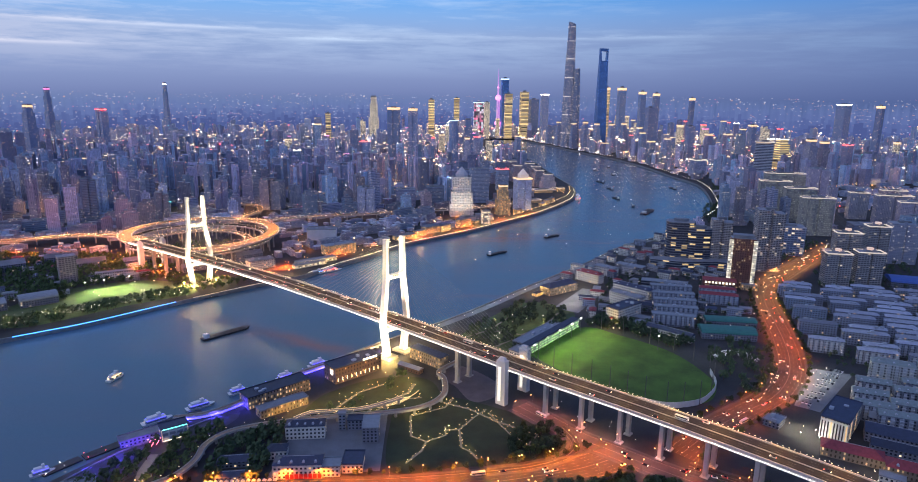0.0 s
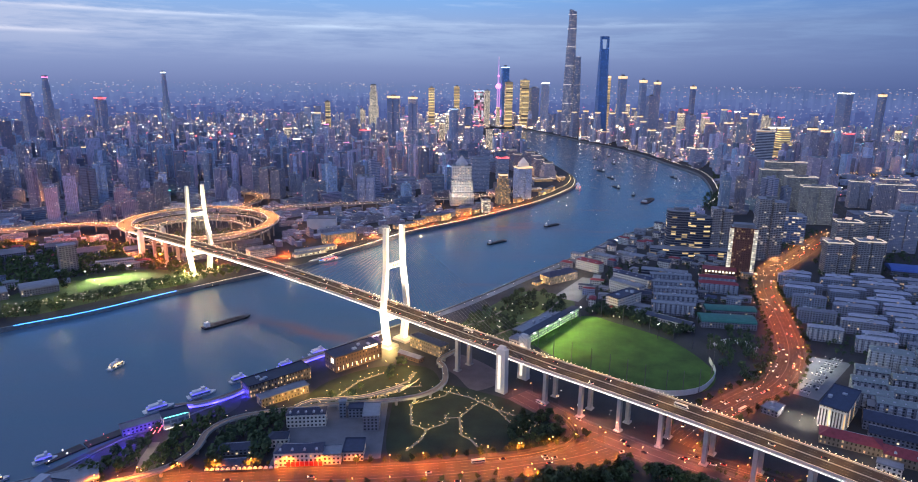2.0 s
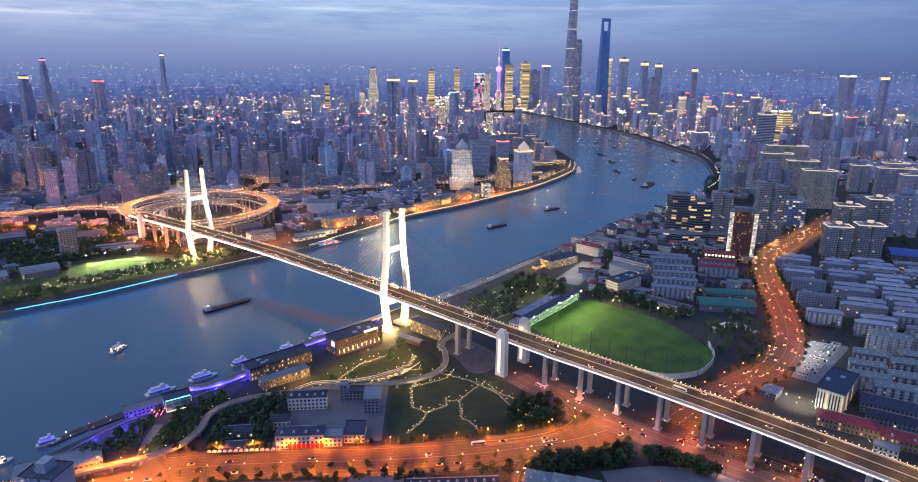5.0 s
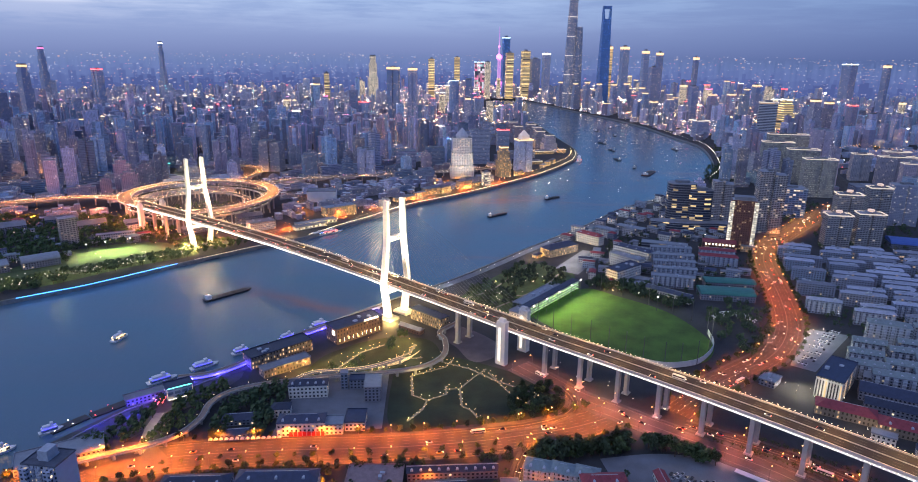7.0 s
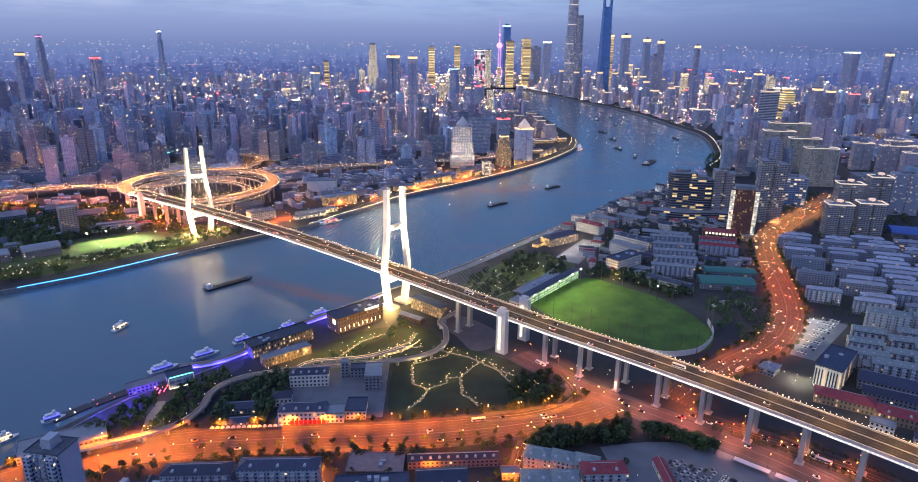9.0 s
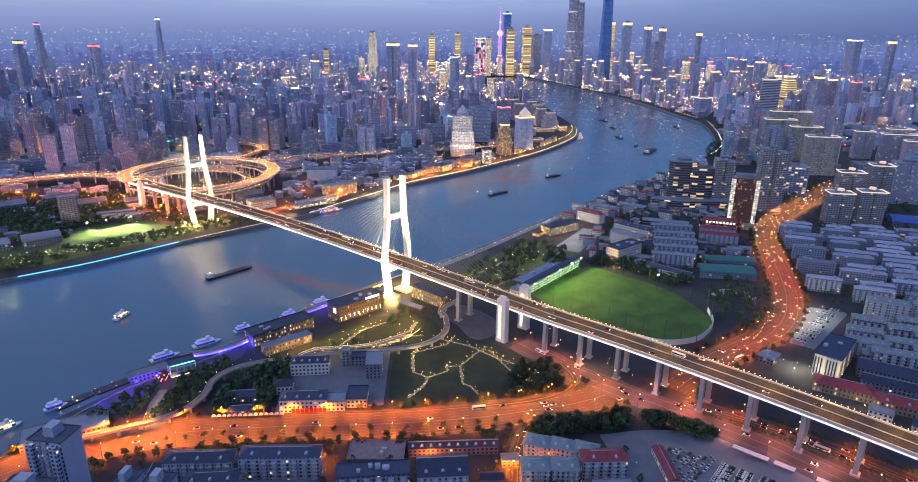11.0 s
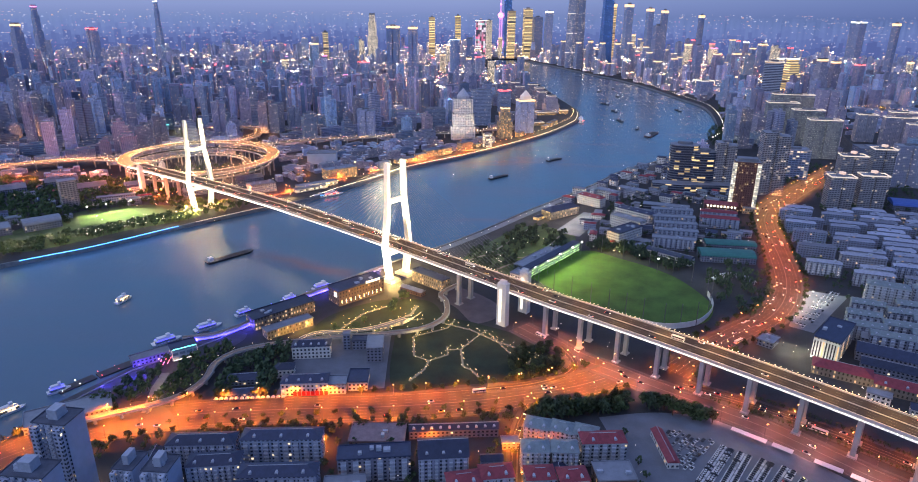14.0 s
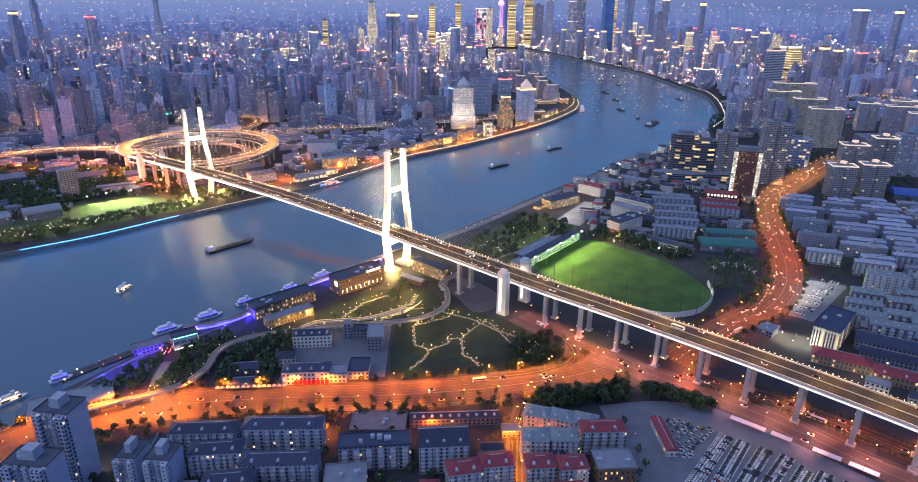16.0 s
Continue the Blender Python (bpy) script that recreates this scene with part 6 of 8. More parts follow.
for row in range(0, 16):
    for col in range(0, 9):
        shift = (row % 3) * 7 - 6
        L = 41 + ((row * 5 + col * 3) % 4) * 3 - (row % 4 == 2) * 9
        x = 419 + E1[0] * (col * 56 + shift) + E2[0] * row * 20.5
        y = 684 + E1[1] * (col * 56 + shift) + E2[1] * row * 20.5
        if x > y * 0.78 + 40 or near_path(x, y, sroad, 20 + L * 0.46) or y > 1000 or not clear_from(x, y) or y < 655:
            continue
        if (row * 3 + col * 5) % 9 == 5:
            continue
        house("apartment_block", "pale grey six-storey apartment slab with a low pitched roof", x, y, L, 10.0, -20 + rng.uniform(-2, 2), 17, F_SLAB,
              M_ROOF_PALEGREY if made else plain("pale_grey_roof", (0.29, 0.32, 0.41), 0.8, 0.3, 0.25, per_object=0.4), "hip", 0 if y > 720 else 7, 0, 0, "housing east of the curving street", 2)
        M_ROOF_PALEGREY = bpy.data.materials["pale_grey_roof"]
        made += 1
for k, b in enumerate(((405, 579, 30, 12, -22, 17), (424, 604, 30, 12, -24, 17), (448, 583, 30, 12, -20, 17), (394, 556, 32, 12, -22, 16), (430, 556, 34, 12, -22, 16), (470, 600, 34, 12, -22, 17), (466, 566, 34, 12, -22, 16), (405, 534, 36, 12, -22, 16), (446, 536, 36, 12, -22, 16))):
    house("apartment_block", "grey apartment block with white gabled dormers", *b, F_DARKH, M_ROOF_PALE, "gable", 5, 4, 0, "gabled housing")
house("apartment_block", "tall beige apartment block with lit windows", 461, 632, 40, 14, -26, 25, F_BEIGE, M_ROOF_PALE, "hip", 6, 3)
house("apartment_block", "tall beige apartment block beside the car park", 505, 622, 40, 14, -26, 24, F_BEIGE, M_ROOF_PALE, "hip", 6, 3)
wb = house("office_building", "white finned office building with a dark blue flat roof", 352, 536, 22, 54, -42, 20, F_FINS, M_ROOF_BLUE, "flat", 0, 0, 0, "", 2)
house("small_office", "low grey office beside the car park", 296, 545, 18, 14, 45, 6, F_DARKH, M_ROOF_STEEL, "flat", 0, 0, 0, "", 2)
house("market_hall", "long hall with a dark red roof and lit windows", 335, 489, 46, 18, -30, 8, F_HALL, M_ROOF_RED, "hip")
house("market_hall", "long hall with a dark red roof and small gables", 372, 460, 46, 18, -30, 8, F_HALL, M_ROOF_RED, "hip", 0, 3)
house("depot_shed", "long blue-grey depot shed with white roof lights", 400, 507, 74, 20, -30, 9, F_DARKH, M_ROOF_BLUE, "gable")
house("depot_shed", "long depot shed with a pale roof", 418, 530, 74, 12, -30, 9, F_DARKH, M_ROOF_STEEL, "gable")
house("depot_shed", "long depot shed with blue-grey roof", 384, 486, 60, 14, -30, 9, F_DARKH, M_ROOF_BLUE, "gable")

# far bank beside the bridge
lt = house("office_tower", "dark office tower with a white ribbed front beside the sports ground", -613, 965, 24, 20, 40, 45, F_BALC, M_ROOF_STEEL, "flat", 0, 0, 0, "", 2)
house("school", "long white school building with a flat roof", -560, 1003, 56, 12, 28, 10, F_WHITEB, M_ROOF_STEEL, "flat")
house("sports_hall", "grey-roofed sports hall on the far bank", -600, 870, 46, 30, 40, 10, F_DARKH, M_ROOF_STEEL, "arch")
house("sports_hall", "grey flat hall on the far bank", -650, 835, 46, 34, 40, 10, F_DARKH, M_ROOF_STEEL, "flat")
house("sports_hall", "dark hall on the far bank", -690, 800, 40, 34, 40, 10, F_DARKH, M_ROOF_BLUE, "flat")
house("low_hall", "low hall behind the sports ground", -640, 1060, 60, 20, 35, 10, F_DARKH, M_ROOF, "gable")
house("low_hall", "low hall behind the sports ground", -560, 1085, 50, 18, 35, 9, F_DARKH, M_ROOF, "gable")
house("golden_building", "curved golden-lit building on the far quay", -228, 1180, 62, 22, 36, 18, F_GOLDBASE, M_ROOF, "flat", 0, 0, 0, "", 3)
house("white_warehouse", "plain white warehouse on the far bank", -285, 1300, 58, 34, 6, 22, M_WHITEWALL, M_ROOF, "flat", 0, 0, 0, "", 3)
house("ferry_terminal", "long low bright-lit terminal on the far quay", -262, 1085, 60, 12, 40, 6, F_WHITELIT, M_ROOF, "flat")
house("office_building", "white stepped building beside the spiral ramp", -345, 1075, 44, 24, 36, 14, F_WHITEB, M_ROOF, "flat", 0, 0, 0, "", 3)
house("villa", "warm-lit riverside villa with hipped roof", -62, 1375, 40, 16, 38, 14, F_GOLDBASE, M_ROOF, "hip")
house("villa", "warm-lit flat-roofed riverside house", 10, 1440, 34, 16, 40, 18, F_GOLDBASE, M_ROOF, "flat")
house("villa", "floodlit low riverside hall", -115, 1310, 50, 14, 40, 8, F_GOLDBASE, M_ROOF, "hip")

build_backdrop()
build_city()
build_lamp_streets()

# ---- grounds: lawns, squares, paths ----
M_PLAINROAD = plain("worn_asphalt", (0.065, 0.06, 0.057), 0.7, 0.08, 0.35)
M_PARK = plain("dark_park_lawn", (0.02, 0.036, 0.02), 0.95, 0.05, 0.4)

TURF_FAR = [(-578, 920), (-519, 962), (-476, 925), (-544, 868)]


def patch(name, poly, mat, label, category, z):
    g = Geo()
    pts = smooth_loop(poly) if len(poly) > 4 else poly
    g.face([(x, y, z) for x, y in pts])
    return single(name, g, [mat], label, category, "structure")


def strip(name, pts, width, mat, label, z=0.3, thick=0.2, step=5.0, category="path"):
    g = Geo()
    path = [Vector((p[0], p[1], z)) for p in pts] if name == "path" else [Vector((p.x, p.y, p.z + z)) for p in smooth(pts, step)]
    g.ribbon(path, width, thick, 0, 0)
    return single(name, g, [mat], label, category, "structure")


patch("lawn", [(-62, 553), (-40, 562), (-14, 592), (30, 575), (81, 540), (95, 510), (92, 485), (60, 474), (0, 468), (-54, 462)], M_PARK, "dark park lawn with lit zigzag paths", "lawn", 0.08)
patch("lawn", [(-150, 548), (-133, 596), (-84, 634), (-35, 634), (-18, 600), (-28, 570), (-80, 556)], M_PARK, "terraced garden lawn below the bridge tower", "lawn", 0.08)
patch("square", [(-150, 450), (-62, 462), (-66, 556), (-146, 545)], M_YARD, "grey paved yard between low buildings", "yard", 0.05)
patch("square", [(136, 872), (196, 968), (226, 952), (168, 850)], M_YARD, "wide pale paved square", "square", 0.08)
patch("lawn", [(-10, 740), (92, 890), (160, 860), (140, 790), (70, 715), (20, 700)], M_GRASS, "dark wooded riverside park", "park", 0.06)
patch("square", [(-24, 640), (-3, 617), (17, 581), (47, 608), (27, 647), (-8, 672)], plain("dull_red_paving", (0.13, 0.105, 0.115), 0.85, 0.06, 0.3), "dull paved yard below the bridge", "yard", 0.07)
patch("car_park_surface", [(110, 424), (155, 431), (195, 425), (228, 408), (272, 366), (310, 310), (128, 310), (118, 372)], M_YARD, "grey open car park surface", "car park", 0.07)
patch("car_park_surface", [(396, 672), (436, 655), (352, 568), (334, 582)], M_YARD, "pale lit car park beside the curving street", "car park", 0.07)
patch("square", [(-330, 420), (-300, 470), (-262, 528), (-222, 560), (-205, 545), (-240, 480), (-290, 400)], M_PAVE, "paved riverside quay", "quay", 0.09)
patch("lawn", [(-640, 800), (-560, 770), (-470, 860), (-400, 920), (-420, 960), (-500, 985), (-600, 930)], M_GRASS, "dark planted park on the far bank", "park", 0.06)
patch("sports_field", TURF_FAR, M_TURF, "small floodlit green sports ground", "sports field", 0.12)

patch("road_junction", [(-250, 396), (-218, 405), (-222, 422), (-250, 440), (-289, 426), (-274, 402)], M_PLAINROAD, "wide worn asphalt junction beside the avenue", "road", 0.075)
# garden and park paths with small lamps
PATHS = (([(-5, 586), (-12, 570), (-44, 552)], 1.8), ([(-44, 552), (-41, 516), (-27, 507), (-30, 492), (-42, 473)], 1.8),
         ([(-27, 507), (-10, 518), (-11, 533)], 1.6), ([(-10, 527), (2, 528), (4, 498), (12, 491), (19, 477)], 1.8),
         ([(2, 528), (16, 551), (28, 567)], 1.4), ([(-14, 580), (12, 567), (35, 545), (72, 520), (61, 502)], 2.0),
         ([(-151, 542), (-120, 557), (-77, 573), (-50, 600), (-45, 621)], 3.0), ([(-120, 560), (-100, 600), (-70, 625)], 2.2),
         ([(30, 560), (48, 520), (66, 500)], 1.4), ([(-80, 558), (-62, 585), (-36, 590)], 2.0))
# yellow lamplight on the stall roofs is put into this colour
M_STALL = plain("yellow_lit_canvas", (0.5, 0.36, 0.1), 0.7, 0.5, 0.2)
M_PATH = plain("pale_path_paving", (0.2, 0.185, 0.165), 0.8, 0.3, 0.2)
for pts, w in PATHS:
    strip("path", pts, w, M_PATH, "pale paved park path lit by low lamps")
G_STEP = glow("path_edge_glow", (1.0, 0.62, 0.22), 1.3)
PATH_DOTS = Geo()
for pts, w in PATHS:
    for a, b in zip(pts[:-1], pts[1:]):
        a, b = Vector((*a, 0)), Vector((*b, 0))
        n = int((b - a).length / 4.2)
        side = Vector((-(b - a).y, (b - a).x, 0)).normalized() * (w / 2 + 0.3)
        for k in range(n):
            p = a + (b - a) * ((k + 0.5) / n) + side * (1 if k % 2 else -1)
            PATH_DOTS.box((p.x, p.y), (0.27, 0.27, 0.34), 0, 0.5)
single("path_lights", PATH_DOTS, [glow("bollard_glow", (1.0, 0.56, 0.16), 4.0)], "rows of low warm bollard lights along the park paths", "lights", "stuff")
for k in range(5):
    strip("path", [(-77 + k * 3, 568 + k * 3.2), (-55 + k * 2.2, 580 + k * 2.6), (-44 + k * 1.2, 596 + k * 1.8)], 1.2, M_PATH, "curved pale garden step lit from below", 0.3 + 0.4 * k, 0.5)
    strip("step_light", [(-78 + k * 3, 567.2 + k * 3.2), (-55.6 + k * 2.2, 579 + k * 2.6), (-44.6 + k * 1.2, 595 + k * 1.8)], 0.3, G_STEP, "thin warm light line under a garden step", 0.36 + 0.4 * k, 0.2, 5.0, "light strip")

# raised curving walkway
G_HANDRAIL = glow("golden_rail_glow", (1.0, 0.58, 0.14), 0.9)
M_WALK = plain("brown_boardwalk", (0.27, 0.2, 0.16), 0.75, 0.4, 0.3)
walkway = smooth([(-300, 398, 5), (-262, 415, 6), (-236, 428, 6), (-219, 444, 6), (-212, 466, 6), (-213, 488, 6), (-203, 508, 6), (-179, 522, 6), (-119, 539, 6), (-72, 547, 6), (-34, 560, 6), (-14, 586, 6), (-14, 622, 6), (-20, 640, 6), (0, 668, 6)], 6)
build_elevated("walkway", walkway, 5.0, "raised curving pedestrian walkway with brown decking", M_WALK, 0, 18, 0.7)
GOLD_WALK = smooth([(-149, 534, 6), (-137, 546, 6), (-115, 550, 6), (-90, 555, 6), (-71, 566, 6), (-54, 579, 6)], 6)
gold_walk = build_elevated("footbridge", GOLD_WALK, 3.2, "slim raised footbridge with golden lit railings", M_WALK, 0, 16, 0.6)
for off in (-1.7, 1.7):
    g = Geo()
    g.ribbon([p + Vector((0, 0, 1.15)) for p in GOLD_WALK], 0.14, 0.45, 0, 0, off)
    part("lit_railing", g, [G_HANDRAIL], gold_walk, "golden light line under the handrail")
prom = smooth([(-262, 538, 4), (-236, 546, 4), (-214, 566, 4), (-196, 596, 4), (-172, 634, 4), (-140, 668, 4), (-92, 722, 4)], 6)
build_elevated("promenade_bridge", prom, 5.0, "raised riverside promenade with violet lights below", M_WALK, 0, 20, 0.7)
g = Geo()
g.ribbon([p - Vector((0, 0, 1.0)) for p in prom if p.y < 690], 0.5, 1.6, 0, 0, -3.2)
single("violet_light_strip", g, [G_VIOLET], "violet light strip below the promenade edge", "light strip", "structure")
g = Geo()
g.ribbon([p + Vector((0, 0, -3.6)) for p in prom if p.y < 600], 6.0, 0.1, 0, 0, -7.0)
single("violet_light_strip", g, [M_PAVE], "quay deck below the promenade washed violet", "deck", "structure")
for p, h in along(prom, 26, 8):
    lamp("POINT", (p.x + 5, p.y - 4, 3.2), 6500, (0.06, 0.04, 1.0), 0.5)

# ---- the practice field ----
FIELD = [(85, 700), (160, 792), (206, 766), (255, 712), (274, 640), (262, 600), (240, 582), (205, 578), (160, 606), (120, 650)]
patch("sports_field", FIELD, M_TURF, "large green floodlit practice field", "sports field", 0.12)
M_SCREEN = plain("white_screen_wall", (0.62, 0.63, 0.64), 0.7, 0.4, 0.15)
wall = smooth([(278, 655), (272, 622), (255, 596), (236, 580), (205, 574), (180, 586)], 8)
for a, b in zip(wall[:-1], wall[1:]):
    g = Geo()
    g.ribbon([Vector((a.x, a.y, 6.0)), Vector((b.x, b.y, 6.0))], 0.4, 6.0)
    single("screen_panel", g, [M_SCREEN], "white screen panel round the practice field", "panel", "", "field screen")


def net_post(x, y, h):
    ob = thing("net_post", "tall dark steel net post beside the field", "post", pose(x, y, 0), "net posts")
    g = Geo()
    g.tube([(0, 0, 0), (0, 0, h)], [0.45, 0.25], 6)
    part("pole", g, [M_STEEL], ob)
    g = Geo()
    g.tube([(0, -1.5, h - 1), (0, 1.5, h - 1)], 0.15, 4)
    part("crossbar", g, [M_STEEL], ob)


for x, y in ((92, 684), (107, 664), (124, 646), (142, 630), (158, 614), (173, 602), (188, 590), (206, 578), (222, 577), (240, 582), (258, 600), (270, 625), (277, 655), (272, 690), (258, 716), (236, 740), (210, 768), (186, 785)):
    net_post(x, y, 26)


def grandstand():
    ob = thing("practice_stand", "long green-lit practice stand with an open tiered front", "building")
    a, b = Vector((79, 690, 0)), Vector((158, 790, 0))
    u = (b - a).normalized()
    n = Vector((-u.y, u.x, 0))
    for lvl in range(3):
        g = Geo()
        g.ribbon([a + n * 5 + Vector((0, 0, 3.4 * lvl + 3.4)), b + n * 5 + Vector((0, 0, 3.4 * lvl + 3.4))], 9.0, 0.4)
        part("floor_slab", g, [M_BALC], ob)
        g = Geo()
        g.ribbon([a + n * 0.8 + Vector((0, 0, 3.4 * lvl + 3.0)), b + n * 0.8 + Vector((0, 0, 3.4 * lvl + 3.0))], 0.3, 0.35)
        part("light_line", g, [G_GREENLINE], ob, "green-white light line")
    g = Geo()
    g.ribbon([a + n * 9.6 + Vector((0, 0, 11.5)), b + n * 9.6 + Vector((0, 0, 11.5))], 0.5, 11.5)
    part("back_wall", g, [M_BALC], ob)
    g = Geo()
    g.ribbon([a + n * 5 + Vector((0, 0, 14.0)), b + n * 5 + Vector((0, 0, 14.0))], 11.0, 0.5)
    part("roof", g, [M_ROOF_BLUE], ob)
    for k in range(13):
        p = a + (b - a) * (k / 12) + n * 1.2
        g = Geo()
        g.tube([(p.x, p.y, 0), (p.x, p.y, 13.6)], 0.3, 5)
        part("column", g, [M_BALC], ob)


G_GREENLINE = glow("green_white_glow", (0.55, 1.0, 0.3), 3.2)
grandstand()
house("club_house", "white club house at the end of the practice stand", 70, 690, 18, 14, 52, 12, F_WHITEB, M_ROOF_STEEL, "flat", 0, 0, 0, "", 2)
house("club_house", "long low hall behind the practice stand", 100, 752, 90, 16, 52, 9, F_DARKH, M_ROOF_STEEL, "flat", 0, 0, 0, "", 4)


def floodlight(x, y, h, tx, ty, power, colour, cone=90, label="tall floodlight mast with a bright white lamp"):
    ob = thing("floodlight", label, "lamp", pose(x, y, 0), "floodlights")
    g = Geo()
    g.tube([(0, 0, 0), (0, 0, h)], [0.35, 0.2], 6)
    part("mast", g, [M_STEEL], ob)
    g = Geo()
    g.box((0, 0), (1.3, 0.5, 0.8), 0, h)
    part("lamp_head", g, [G_FLOOD], ob)
    lamp("SPOT", (x, y, h + 0.5), power, colour, 0.5, (tx, ty, 0), cone, 0.6)


G_FLOOD = glow("floodlight_glow", (1.0, 1.0, 0.86), 40.0)
for k, (x, y) in enumerate(((88, 690), (106, 713), (124, 736), (143, 760), (158, 780))):
    floodlight(x, y, 17, x + 36, y - 27, 470000, (0.95, 1.0, 0.4), 105)
floodlight(240, 720, 18, 215, 690, 20000, (0.9, 1.0, 0.75), 110)
for x, y, tx, ty in ((-567, 930, -540, 905), (-546, 945, -520, 915), (-518, 966, -505, 935)):
    floodlight(x, y, 12, tx, ty, 1300000, (0.95, 1.0, 0.45), 140)

# ---- trees ----
def tree_meshes(seed, height, spread):
    r = random.Random(seed)
    g = Geo()
    g.tube([(0, 0, 0), (0.2, 0.1, height * 0.35), (0.1, -0.1, height * 0.6)], [0.32, 0.24, 0.1], 5)
    for k in range(4):
        a = r.uniform(0, 6.28)
        g.tube([(0.1, 0, height * 0.35), (math.cos(a) * spread * 0.5, math.sin(a) * spread * 0.5, height * 0.62)], [0.16, 0.05], 4, 0, False)
    trunk = g.mesh("trunk", [M_BARK])
    g = Geo()
    lumps = [(r.gauss(0, spread * 0.4), r.gauss(0, spread * 0.4), height * r.uniform(0.42, 0.86), spread * r.uniform(0.32, 0.52)) for _ in range(12)]
    for lx, ly, lz, lr in lumps:
        for _ in range(20):
            d = Vector((r.gauss(0, 1), r.gauss(0, 1), r.gauss(0, 0.8))).normalized() * lr * r.uniform(0.6, 1.05)
            c = Vector((lx, ly, lz)) + d
            a = Vector((r.gauss(0, 1), r.gauss(0, 1), r.gauss(0, 1))).normalized()
            b = a.orthogonal().normalized()
            s = r.uniform(0.55, 1.05)
            g.face([c - a * s - b * s * 0.6, c + a * s * 0.4 - b * s, c + a * s + b * s * 0.5, c - a * s * 0.3 + b * s])
    return trunk, g


TREES = []
for k in range(6):
    t, g = tree_meshes(40 + k, 8.5 + k * 0.7, 3.4 + 0.25 * k)
    TREES.append((t, g.mesh("crown", [M_LEAF if k % 2 else M_LEAF_DARK])))


def tree(x, y, scale=1.0, group="park trees"):
    k = rng.randrange(6)
    ob = thing("tree", "broad-leaved tree with a dense dark green crown", "tree", pose(x, y, 0, 0, 0, rng.uniform(0, 360)) @ Matrix.Diagonal((scale, scale, scale, 1)), group)
    part("trunk", TREES[k][0], None, ob)
    part("crown", TREES[k][1], None, ob)


def scatter(poly, gap, jitter, keep=1.0):
    xs, ys = [p[0] for p in poly], [p[1] for p in poly]
    out = []
    y = min(ys)
    while y < max(ys):
        x = min(xs)
        while x < max(xs):
            px, py = x + rng.uniform(-jitter, jitter), y + rng.uniform(-jitter, jitter)
            if inside_poly(px, py, list(poly)) and rng.random() < keep:
                out.append((px, py))
            x += gap
        y += gap
    return out


SITES = list(TAKEN)


def off_buildings(x, y, r):
    return all((x - a) ** 2 + (y - b) ** 2 > (c * 0.55 + r) ** 2 for a, b, c in SITES)


# street trees along the avenue
for off in (-21, 21):
    for p, h in along(avenue, 11.5, 4):
        a = radians(h)
        x, y = p.x - math.sin(a) * off, p.y + math.cos(a) * off
        if not near_path(x, y, pink, 16) and rng.random() < 0.9:
            tree(x, y, rng.uniform(0.5, 0.8), "avenue trees")
for p, h in along(avenue, 14, 2):
    if p.x > -230 and p.x < 40:
        a = radians(h)
        tree(p.x + math.sin(a) * 9.5, p.y - math.cos(a) * 9.5, rng.uniform(0.4, 0.6), "avenue trees")
for off in (-19.5, 19.5):
    for p, h in along(sroad, 17, 6):
        if p.y < 1000:
            a = radians(h)
            tree(p.x - math.sin(a) * off, p.y + math.cos(a) * off, rng.uniform(0.6, 0.9), "street trees")
# the belt between avenue and housing, and the wooded corner
for x, y in scatter([(50, 416), (138, 430), (140, 448), (60, 432)], 6.0, 1.8):
    tree(x, y, rng.uniform(1.0, 1.45), "tree belt")
for x, y in scatter([(146, 436), (196, 416), (198, 426), (150, 446)], 6.0, 1.8):
    tree(x, y, rng.uniform(1.0, 1.45), "tree belt")
for x, y in scatter([(40, 480), (78, 482), (94, 502), (86, 528), (60, 530), (44, 505)], 7.0, 2, 0.85):
    tree(x, y, rng.uniform(0.7, 1.05), "wooded corner")


def woods(name, label, places, size=(0.85, 1.3), dense=44):
    """Many trees that nobody could count, joined."""
    g = Geo()
    for x, y in places:
        s = rng.uniform(*size)
        g.tube([(x, y, 0), (x, y, 4 * s)], 0.3, 4, 1, False)
        for _ in range(dense):
            d = Vector((rng.gauss(0, 1), rng.gauss(0, 1), rng.gauss(0, 0.8))).normalized() * rng.uniform(1.6, 3.9) * s
            c = Vector((x, y, 6 * s)) + d
            a = Vector((rng.gauss(0, 1), rng.gauss(0, 1), rng.gauss(0, 1))).normalized()
            b = a.orthogonal().normalized()
            q = rng.uniform(0.8, 1.5) * s
            g.face([c - a * q - b * q * 0.6, c + a * q * 0.4 - b * q, c + a * q + b * q * 0.5, c - a * q * 0.3 + b * q])
    single(name, g, [M_LEAF if name in ("bank_trees", "quay_trees") else M_LEAF_DARK, M_BARK], label, "trees", "stuff")


woods("park_trees", "dark trees of the riverside park", [p for p in scatter([(-10, 740), (92, 890), (160, 860), (140, 790), (70, 715), (20, 700)], 9.5, 4, 0.55) if off_buildings(*p, 3)])
woods("garden_trees", "trees round the low houses and garden", [p for p in scatter([(-205, 440), (-150, 446), (-152, 540), (-200, 500)], 8, 3, 0.75) if off_buildings(*p, 2)] + [p for p in scatter([(-140, 560), (-60, 640), (-30, 630), (-110, 552)], 12, 5, 0.5)])
